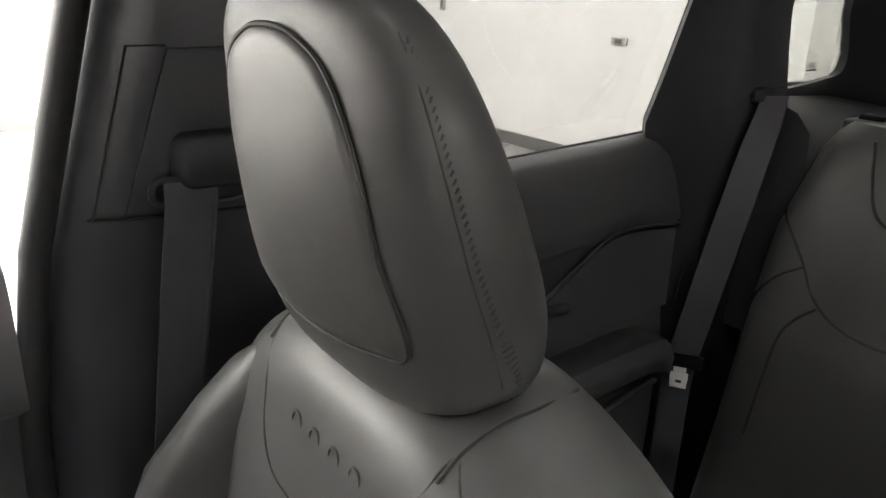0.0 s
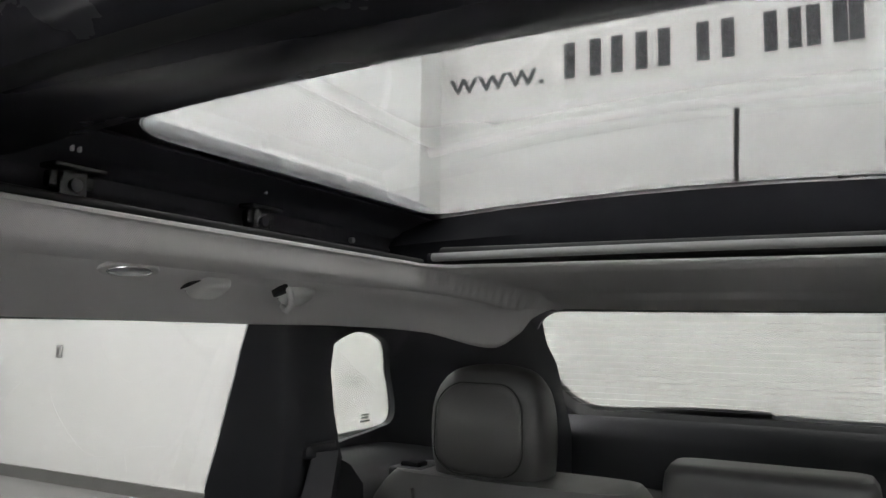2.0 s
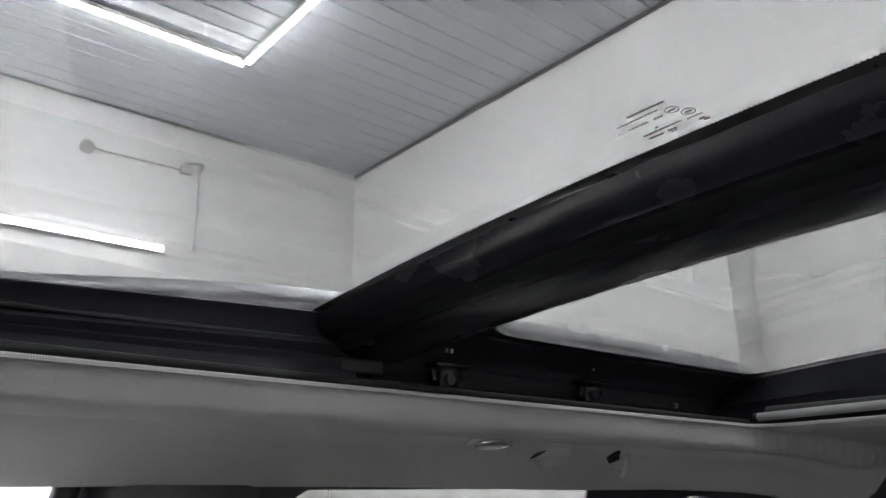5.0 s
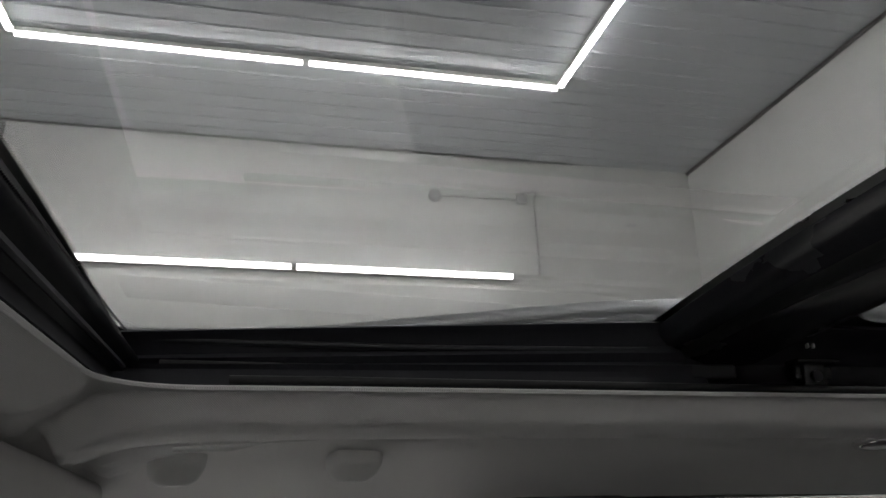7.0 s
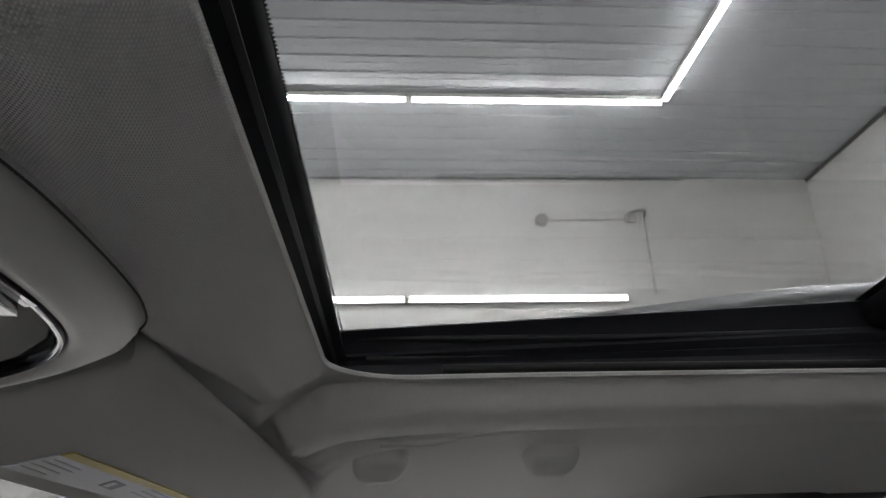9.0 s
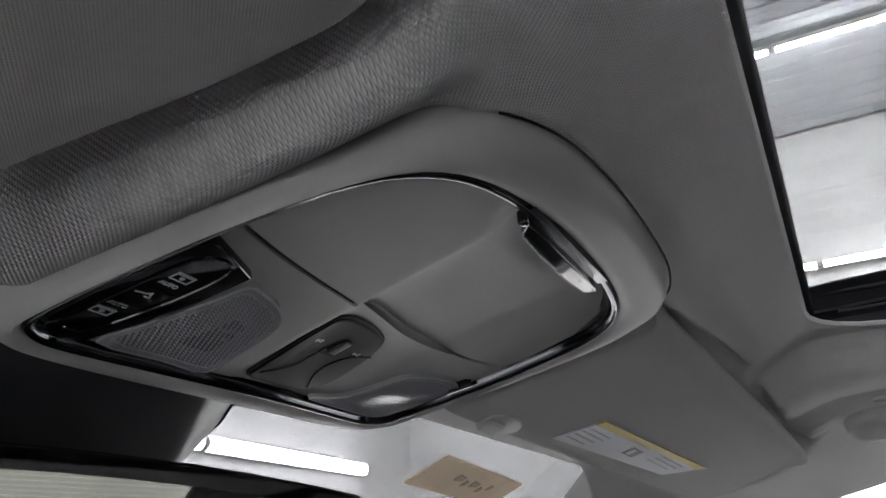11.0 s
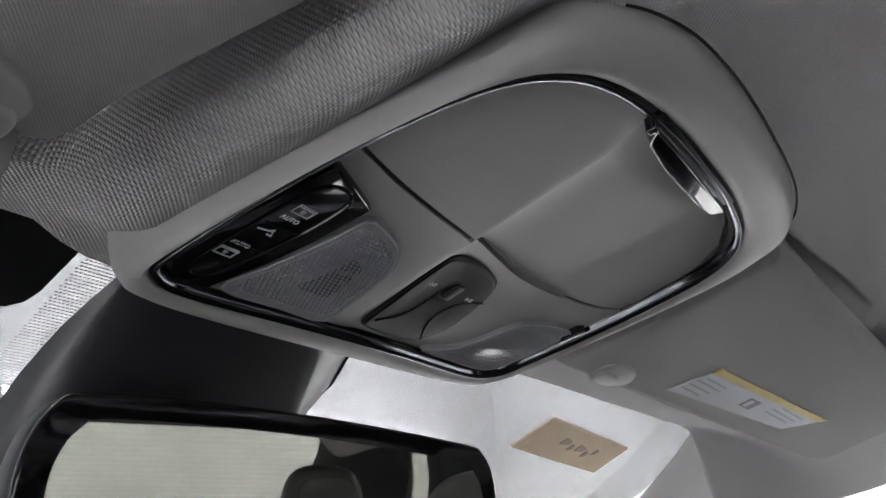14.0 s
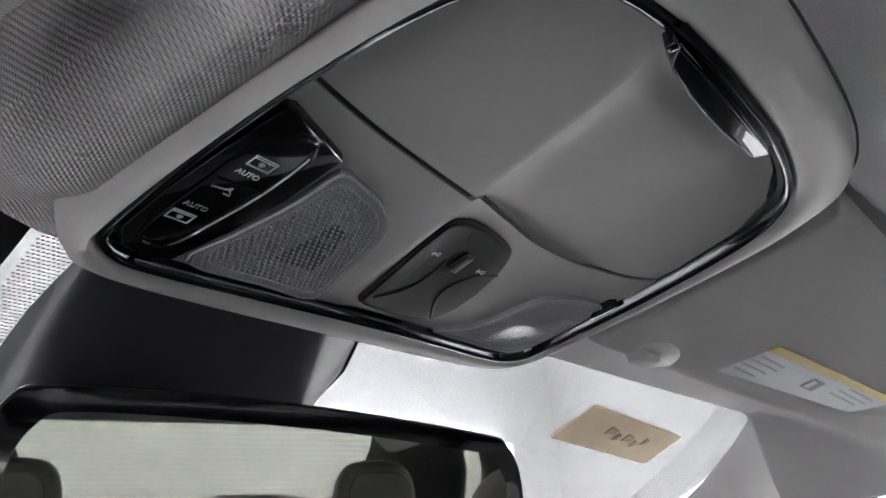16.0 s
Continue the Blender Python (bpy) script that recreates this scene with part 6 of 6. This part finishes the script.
    part("panel", Geo().loft([[Vector((sx * (x + dx), y + dy, z + dz)) for dx, dy, dz in ((0.0, 0.0, 0.004), (0.003, -0.012, -0.010), (0.03, -0.055, -0.022), (0.07, -0.085, -0.01), (0.09, -0.02, 0.02))]
                              for x, y, z in ((0.540, 0.838, 1.503), (0.552, 0.846, 1.499), (0.591, 0.876, 1.485), (0.644, 0.933, 1.457), (0.678, 0.99, 1.430), (0.705, 1.08, 1.385), (0.73, 1.25, 1.30), (0.75, 1.5, 1.16))]), M_PILLARCLOTH, a)


def tailgate():
    def pl(x, z):
        return (x, -1.197 - (1.472 - z) * 1.0 + 0.10 * x * x, z)
    t = thing("tailgate", "black tailgate trim round the raked rear window", "tailgate", (0, -1.4, 0.9))
    hole = rrect(0.996, 0.242, 0.09, 8, 0, 1.393)
    part("surround", holed(pl, rrect(1.26, 0.36, 0.03, 4, 0, 1.375), hole, (0, -0.03, 0.03)), M_TRIMSOFT, t)
    g = Geo().loft([[Vector((x, y + 0.10 * x * x, z)) for y, z in ((-1.378, 1.285), (-1.362, 1.272), (-1.352, 1.235), (-1.36, 1.10), (-1.40, 0.8), (-1.50, 0.8), (-1.50, 1.25))] for x in even(-0.62, 0.62, 12)])
    part("lower_trim", g, M_TRIM, t)
    w = thing("rear_window", "raked rear window glass with fine heating lines", "window", (0, -1.32, 1.3))
    rows = []
    for x in even(-0.52, 0.52, 10):
        a = [Vector(pl(x, z)) + Vector((0, -0.02, 0.02)) for z in (1.24, 1.54)]
        rows.append(a + [p + Vector((0, -0.003, 0.003)) for p in reversed(a)])
    p = part("pane", Geo().loft(rows), M_GLASSREAR, w)
    for k in range(17):
        z = 1.275 + 0.0145 * k
        part("heating_line", Geo().tube([Vector(pl(x, z)) + Vector((0, -0.0185, 0.0185)) for x in even(-0.49, 0.49, 6)], 0.00022, 4), M_ROLLER, w)
    wp = thing("rear_wiper", "black rear wiper arm lying on the rear window", "wiper", (0, -1.42, 1.28))
    pts = [Vector(pl(x, 1.262 + 0.012 * math.cos(x * 4))) + Vector((0, -0.03, 0.03)) for x in even(0.45, 0.05, 8)]
    part("blade", Geo().tube(pts, [0.003, 0.006, 0.008, 0.009, 0.010, 0.010, 0.009, 0.008, 0.006], 8), M_RUBBER, wp)
    part("arm", Geo().tube([pts[3] + Vector((0, -0.01, 0.003)), pts[-1] + Vector((-0.05, -0.012, -0.006)), pts[-1] + Vector((-0.12, -0.03, -0.04))], 0.005, 8), M_RUBBER, wp)


def body():
    thing("floor_car", "black carpeted car floor", "car floor", kind="structure", material=M_CARPET,
          geo=Geo().box((0, 0.1, 0.40), (1.60, 3.4, 0.06), 0.01))
    thing("body_lower", "silver car underbody and wings", "car body", kind="structure", material=M_SILVER,
          geo=Geo().loft([[Vector((x, y, z)) for x, z in ((-w, 0.26), (w, 0.26), (w + 0.02, 0.5), (w, top), (-w, top), (-w - 0.02, 0.5))] for y, w, top in ((2.35, 0.72, 0.86), (2.25, 0.84, 0.98), (1.75, 0.88, 1.06), (1.70, 0.88, 1.06))])
          .loft([[Vector((x, y, z)) for x, z in ((-w, 0.24), (w, 0.24), (w, 0.37), (-w, 0.37))] for y, w in ((1.72, 0.80), (-1.5, 0.80))])
          .loft([[Vector((x, y, z)) for x, z in ((-w, 0.30), (w, 0.30), (w, 0.79), (-w, 0.79))] for y, w in ((-1.46, 0.84), (-1.80, 0.78))]))
    for sx in (1, -1):
        thing("wing_rear", "silver rear wing of the car", "car body", kind="structure", material=M_SILVER,
              geo=Geo().loft([[Vector((sx * x, y, z)) for x, z in ((0.74, 1.28), (0.80, 1.20), (0.86, 0.9), (0.86, 0.3), (0.78, 0.3), (0.735, 0.9))] for y in (-0.57, -1.0, -1.5)]))
        for y in (1.95, -1.0):
            t = thing("wheel", "black tyre on a silver alloy wheel", "wheel", (sx * 0.82, y, 0.0), group="wheels")
            n = 28
            prof = ((0.21, 0.10), (0.30, 0.11), (0.345, 0.09), (0.355, 0.0), (0.345, -0.09), (0.30, -0.11), (0.21, -0.10))
            part("tyre", Geo().loft([[Vector((sx * (0.80 + d), y + r * math.cos(a), 0.355 + r * math.sin(a))) for r, d in prof] for a in even(0, 2 * math.pi, n)], caps=False), M_RUBBER, t)
            part("rim", Geo().loft([[Vector((sx * (0.80 + d), y + r * math.cos(a), 0.355 + r * math.sin(a))) for a in [2 * math.pi * i / n for i in range(n)]] for r, d in ((0.21, 0.09), (0.20, 0.06), (0.06, 0.07), (0.05, 0.09))]), M_SILVER, t)
    d = thing("dashboard", "dark padded dashboard below the windscreen", "dashboard", kind="structure", material=M_TRIMSOFT,
              geo=Geo().loft([[Vector((x, y, z)) for y, z in ((1.75, 1.0), (1.6, 1.02), (1.15, 0.99), (1.02, 0.95), (1.0, 0.85), (1.10, 0.6), (1.2, 0.42), (1.75, 0.42))] for x in even(-0.72, 0.72, 8)]))


for side in (1, -1):
    b_pillar(side)
    c_pillar(side)
    quarter(side)
    # The unseen driver's doors stand closed to shape the light in the cabin
    doors(side)
tailgate()
body()

# ---- seats ----


def pebble(cx, rows, power=2.6, n=40):
    """A cushion body from rows of (z, half width, rear y, front y)."""
    rings = []
    for z, hw, yr, yf in rows:
        cy, hd = (yr + yf) / 2, (yf - yr) / 2
        ring = []
        for i in range(n):
            a = 2 * math.pi * i / n
            c, s = math.cos(a), math.sin(a)
            ring.append(Vector((cx + hw * math.copysign(abs(c) ** (2 / power), c), cy + hd * math.copysign(abs(s) ** (2 / power), s), z)))
        rings.append(ring)
    return Geo().loft(rings)


def smooth_rows(rows, n=4):
    return [tuple(v) for v in spline4(rows, n)]


def spline4(rows, n):
    out = []
    m = len(rows)
    for i in range(m - 1):
        p = [rows[min(max(i + k - 1, 0), m - 1)] for k in range(4)]
        for s in range(n):
            t = s / n
            out.append([0.5 * (2 * b + (c - a) * t + (2 * a - 5 * b + 4 * c - d) * t * t + (3 * b - a - 3 * c + d) * t ** 3) for a, b, c, d in zip(*p)])
    out.append(list(rows[-1]))
    return out


HEAD = [(1.188, 0.040, 0.150, 0.200), (1.193, 0.075, 0.137, 0.214), (1.205, 0.098, 0.127, 0.226), (1.225, 0.110, 0.122, 0.236), (1.26, 0.1155, 0.127, 0.245), (1.30, 0.1165, 0.143, 0.251), (1.34, 0.115, 0.163, 0.256),
        (1.38, 0.110, 0.186, 0.259), (1.405, 0.100, 0.202, 0.259), (1.422, 0.082, 0.214, 0.256), (1.431, 0.055, 0.223, 0.250), (1.434, 0.025, 0.230, 0.245)]


def head_front(x, z, cx):
    """Front face y of the front headrest."""
    rows = [(z, hw, yr, yf) for z, hw, yr, yf in HEAD]
    hw = ramp([(r[0], r[1]) for r in rows], z)
    yf = ramp([(r[0], r[3]) for r in rows], z)
    yr = ramp([(r[0], r[2]) for r in rows], z)
    u = min(1, abs(x - cx) / hw)
    return (yf + yr) / 2 + (yf - yr) / 2 * max(0, 1 - u ** 2.9) ** (1 / 2.9)


def front_seat(sx):
    cx = 0.385 * sx
    t = thing("car_seat", "charcoal leather front seat with stitched panels", "car seat", (cx, 0.2, 0.43), group="front seats")
    hd = part("headrest", pebble(cx, smooth_rows(HEAD, 4), 2.9, 56), M_LEATHER, t, "charcoal leather headrest with a stitched side seam")
    # oval insert on the front face
    ins = [(cx + 0.002 + p.x, p.y) for p in spline([(-0.083, 1.30), (-0.092, 1.262), (-0.088, 1.243), (-0.070, 1.240), (0.0, 1.232), (0.070, 1.240), (0.088, 1.243), (0.092, 1.262), (0.083, 1.30), (0.077, 1.345), (0.060, 1.385), (0.030, 1.402), (0.0, 1.406), (-0.030, 1.402), (-0.060, 1.385), (-0.077, 1.345)], 4)]
    g = Geo()
    mid = Vector((cx, 1.315))
    rings = []
    for f, lift in ((1.0, -0.004), (0.995, 0.0005), (0.97, 0.0030), (0.90, 0.0042), (0.7, 0.0048), (0.4, 0.005), (0.1, 0.005)):
        rings.append([Vector((mid.x + (x - mid.x) * f, head_front(mid.x + (x - mid.x) * f, mid.y + (z - mid.y) * f, cx) + lift, mid.y + (z - mid.y) * f)) for x, z in ins])
    g.loft(rings)
    part("insert", g, M_LEATHER2, hd, "smooth lighter leather insert")
    part("piping", Geo().tube([(x, head_front(x, z, cx) + 0.0012, z) for x, z in ins], 0.0016, 6, closed=True), M_SEAM, hd)
    # stitched side seams
    for s2 in (1, -1):
        def side(z, a):
            hw, yr, yf = [ramp([(r[0], r[k]) for r in HEAD], z) for k in (1, 2, 3)]
            a = radians(a)
            return Vector((cx + s2 * hw * math.cos(a) ** (2 / 2.9), (yr + yf) / 2 + (yf - yr) / 2 * math.copysign(abs(math.sin(a)) ** (2 / 2.9), a), z))

        def lean(z):
            return ramp([(1.2, -7), (1.26, 1.5), (1.30, 6.5), (1.38, 11), (1.42, 13)], z)
        zs = even(1.203, 1.408, 50)
        part("seam", Geo().tube([side(z, lean(z) + 5.0) for z in zs], 0.0008, 6), M_STITCH, hd)
        g = Geo()
        for p, q in zip(zs, zs[1:]):
            k = p + (q - p) * 0.70
            g.tube([side(p, lean(p) + 1.9) + Vector((s2 * 0.0002, 0, 0)), side(k, lean(k) - 0.5) + Vector((s2 * 0.0003, 0, 0))], 0.0009, 5)
        tagged(part("stitches", g, M_STITCH, hd, smooth=False), kind="stuff")
    for s2 in (1, -1):
        part("headrest_post", Geo().tube([(cx + s2 * 0.06, 0.165, 1.21), (cx + s2 * 0.06, 0.15, 1.12)], 0.006, 10), M_BRIGHT, t)
    back = [(0.52, 0.20, 0.06, 0.22), (0.56, 0.245, 0.04, 0.255), (0.75, 0.255, 0.02, 0.27), (0.95, 0.245, 0.025, 0.262), (1.05, 0.232, 0.035, 0.252), (1.11, 0.208, 0.05, 0.243), (1.15, 0.178, 0.068, 0.236),
            (1.18, 0.142, 0.085, 0.226), (1.197, 0.112, 0.10, 0.212), (1.204, 0.08, 0.12, 0.196)]
    b = part("backrest", pebble(cx, smooth_rows(back, 5), 3.4, 56), M_LEATHER, t, "charcoal leather backrest")
    rows = [(r[0], r[1], r[2], r[3]) for r in back]

    def front(x, z):
        hw = ramp([(r[0], r[1]) for r in rows], z)
        yr, yf = ramp([(r[0], r[2]) for r in rows], z), ramp([(r[0], r[3]) for r in rows], z)
        u = min(1, abs(x - cx) / hw)
        return (yr + yf) / 2 + (yf - yr) / 2 * max(0, 1 - u ** 3.4) ** (1 / 3.4)
    for s2 in (1, -1):
        for pts in (((0.104, 1.186), (0.099, 1.168), (0.089, 1.1476), (0.081, 1.116), (0.062, 1.095), (0.03, 1.089), (0.0, 1.088)), ((0.105, 1.19), (0.15, 1.13), (0.175, 1.05), (0.18, 0.9), (0.18, 0.7))):
            line = spline([(x, z) for x, z in pts], 6, False)
            part("seam", Geo().tube([(cx + s2 * p.x, front(cx + s2 * p.x, p.y) - 0.0002, p.y) for p in line], 0.0012, 6), M_SEAM, b)
    # seams running back over the shoulders
    for s2 in (1, -1):
        over = spline([(0.105, 0.222, 1.1760), (0.107, 0.2036, 1.1915), (0.107, 0.176, 1.1985), (0.1065, 0.1485, 1.1990), (0.101, 0.113, 1.1965)], 5, False)
        part("seam", Geo().tube([(cx + s2 * p.x, p.y, p.z - 0.0004) for p in over], 0.0011, 6), M_SEAM, b)
    # side bolsters
    for s2 in (1, -1):
        rings = []
        for z, w, lift in ((0.60, 0.04, 0.0), (0.66, 0.055, 0.06), (0.85, 0.055, 0.10), (0.96, 0.052, 0.09), (1.03, 0.048, 0.07), (1.09, 0.042, 0.035), (1.13, 0.035, 0.012), (1.155, 0.02, 0.0)):
            x0 = cx + s2 * (ramp([(r[0], r[1]) for r in rows], z) - 0.045)
            rings.append([Vector((x0 + w * math.cos(a), front(x0, z) - 0.02 + (lift + 0.02) * math.sin(a), z)) for a in [2 * math.pi * i / 16 for i in range(16)]])
        part("bolster", Geo().loft(rings), M_LEATHER, b)
    # raised emblem as plain dots and bars
    for i in range(4):
        x, z = cx + sx * (-0.042 + 0.0255 * i), 1.1455
        y = front(x, z)
        part("emblem", Geo().tube([(x + 0.0062 * math.cos(a), y - 0.0004, z + 0.0075 * math.sin(a)) for a in [2 * math.pi * k / 14 for k in range(14)]], 0.0012, 6, closed=True), M_LEATHER, b, "embossed ring mark")
    cush = [(0.44, 0.22, 0.02, 0.50), (0.47, 0.25, 0.0, 0.58), (0.52, 0.26, 0.02, 0.62), (0.57, 0.25, 0.05, 0.62), (0.60, 0.22, 0.08, 0.58), (0.605, 0.15, 0.1, 0.5)]
    part("cushion", pebble(cx, smooth_rows(cush, 3), 4, 48), M_LEATHER, t)


def rear_face(z):
    """Front face y of the rear backrest."""
    return ramp([(0.55, -0.47), (0.8, -0.535), (1.0, -0.580), (1.15, -0.610), (1.24, -0.632), (1.275, -0.652), (1.29, -0.68)], z)


def rear_seat():
    for sx in (1, -1):
        t = thing("car_seat", "charcoal leather outer rear backrest with headrest", "car seat", (sx * 0.37, -0.65, 0.43), group="rear backrests")
        x0, x1 = 0.140, 0.592
        rings = []
        for z in [0.45, 0.6, 0.8, 1.0, 1.10, 1.18, 1.223, 1.243, 1.255, 1.262]:
            f = rear_face(min(z, 1.235))
            k = max(0.0, (z - 1.223) / 0.039)
            shrink = 0.02 * k * k
            sh = max(0.0, (z - 1.08) / 0.18) * 0.045
            ring = []
            ww = (x1 - sh * (1.0) - shrink) - (x0 + shrink)
            mid = (x0 + shrink + x1 - sh - shrink) / 2
            for i in range(48):
                a = 2 * math.pi * i / 48
                c, s = math.cos(a), math.sin(a)
                px = ww / 2 * math.copysign(abs(c) ** 0.35, c)
                py = 0.085 * math.copysign(abs(s) ** 0.42, s) * (1 - 0.25 * k)
                dish = -0.012 * max(0, 1 - (px / (ww * 0.36)) ** 2) if (s > 0 and z < 1.1) else 0
                ring.append(Vector((sx * (mid + px), f - 0.085 + py + dish, z)))
            rings.append(ring)
        b = part("backrest", Geo().loft(rings), M_LEATHER, t)

        def fy(x, z):
            sh = max(0.0, (z - 1.08) / 0.18) * 0.045
            ww, mid = x1 - sh - x0, (x0 + x1 - sh) / 2
            c = min(1, abs(x - mid) / (ww / 2)) ** (1 / 0.35)
            dish = -0.012 * max(0, 1 - ((x - mid) / (ww * 0.36)) ** 2) if z < 1.1 else 0
            return rear_face(min(z, 1.235)) - 0.085 + 0.085 * max(0.0, 1 - c * c) ** 0.21 + dish + 0.0006
        for pts in (((0.470, 1.245), (0.458, 1.195), (0.440, 1.155), (0.405, 1.138), (0.345, 1.138), (0.312, 1.158), (0.294, 1.195), (0.278, 1.245)),
                    ((0.585, 1.135), (0.545, 1.10), (0.515, 1.065), (0.490, 1.025), (0.455, 0.998), (0.407, 0.986), (0.34, 0.988), (0.293, 1.004), (0.258, 1.050), (0.225, 1.08)),
                    ((0.512, 1.062), (0.555, 1.03), (0.590, 0.96), (0.59, 0.8)), ((0.480, 1.010), (0.505, 0.985), (0.521, 0.942), (0.525, 0.8)), ((0.262, 1.045), (0.235, 1.0), (0.225, 0.93), (0.225, 0.8)), ((0.165, 1.25), (0.160, 1.1), (0.165, 0.9))):
            line = spline(pts, 6, False)
            part("seam", Geo().tube([(sx * p.x, fy(p.x, p.y), p.y) for p in line], 0.0022, 6), M_SEAM, b)
        # release plate on the shoulder
        lv = part("release_plate", Geo().box((sx * 0.510, -0.715, 1.254), (0.062, 0.08, 0.018), 0.006), M_TRIM, t, "black release plate")
        part("lever", Geo().box((sx * 0.510, -0.705, 1.264), (0.035, 0.03, 0.012), 0.004), M_SWITCH, lv)
        head = [(1.226, 0.050, -0.765, -0.705), (1.230, 0.074, -0.785, -0.688), (1.246, 0.086, -0.790, -0.672), (1.29, 0.094, -0.790, -0.662), (1.34, 0.095, -0.786, -0.660), (1.375, 0.090, -0.780, -0.666), (1.398, 0.079, -0.772, -0.676), (1.414, 0.062, -0.760, -0.693), (1.421, 0.040, -0.748, -0.713), (1.424, 0.018, -0.74, -0.725)]
        cx = sx * 0.381
        h = part("headrest", pebble(cx, smooth_rows(head, 4), 2.9, 52), M_LEATHER, t, "charcoal leather headrest with a framed centre panel")
        hf = lambda x, z: ramp([(r[0], r[3]) for r in head], z) - 0.012 * (abs(x - cx) / 0.1) ** 4
        out = [(cx + x * (1 - 0.5 * max(0.0, z) * 2), 1.332 + z) for x, z in rrect(0.142, 0.132, 0.040, 8)]
        rings = []
        for f, lift in ((1, -0.004), (0.99, 0.0006), (0.95, 0.003), (0.85, 0.004), (0.5, 0.005), (0.1, 0.005)):
            rings.append([Vector((cx + (x - cx) * f, hf(cx + (x - cx) * f, 1.332 + (z - 1.332) * f) + lift, 1.332 + (z - 1.332) * f)) for x, z in out])
        part("insert", Geo().loft(rings), M_LEATHER2, h)
        part("piping", Geo().tube([(x, hf(x, z) + 0.0006, z) for x, z in out], 0.0014, 6, closed=True), M_SEAM, h)
    m = thing("car_seat", "charcoal leather middle rear backrest with a low headrest", "car seat", (0, -0.65, 0.43))
    rings = []
    for z in (0.45, 0.7, 1.0, 1.13, 1.172, 1.185):
        f = rear_face(min(z, 1.17))
        rings.append([Vector((x, f - 0.07 + y, z)) for x, y in rrect(0.268, 0.15, 0.02, 4)])
    part("backrest", Geo().loft(rings), M_LEATHER, m)
    rings = []
    for z, s, d in ((1.196, 0.9, 0.8), (1.20, 0.98, 0.95), (1.215, 1, 1), (1.28, 1, 1), (1.298, 0.98, 0.93), (1.308, 0.93, 0.75)):
        rings.append([Vector((x * s - 0.008, -0.700 + y * d, z)) for x, y in rrect(0.250, 0.115, 0.03, 6)])
    h = part("headrest", Geo().loft(rings), M_LEATHER, m, "low rectangular charcoal headrest")
    part("label", Geo().box((0.055, -0.640, 1.212), (0.02, 0.002, 0.006), 0.0006), M_GREYPLASTIC, h, "small grey tag")
    c = thing("rear_bench", "charcoal leather rear bench cushion", "car seat", (0, -0.3, 0.43))
    part("cushion", Geo().loft([[Vector((x, -0.28 + y, z)) for x, y in rrect(1.24 * s, 0.5 * s, 0.08, 6)] for z, s in ((0.43, 0.97), (0.47, 1), (0.60, 1), (0.63, 0.96), (0.64, 0.85))]), M_LEATHER, c)
    thing("cargo_cover", "black cargo area cover behind the rear seats", "cargo cover", (0, -1.1, 1.12), geo=Geo().box((0, -1.12, 1.13), (1.13, 0.46, 0.02), 0.008), material=M_CARPET)


front_seat(1)
front_seat(-1)
rear_seat()
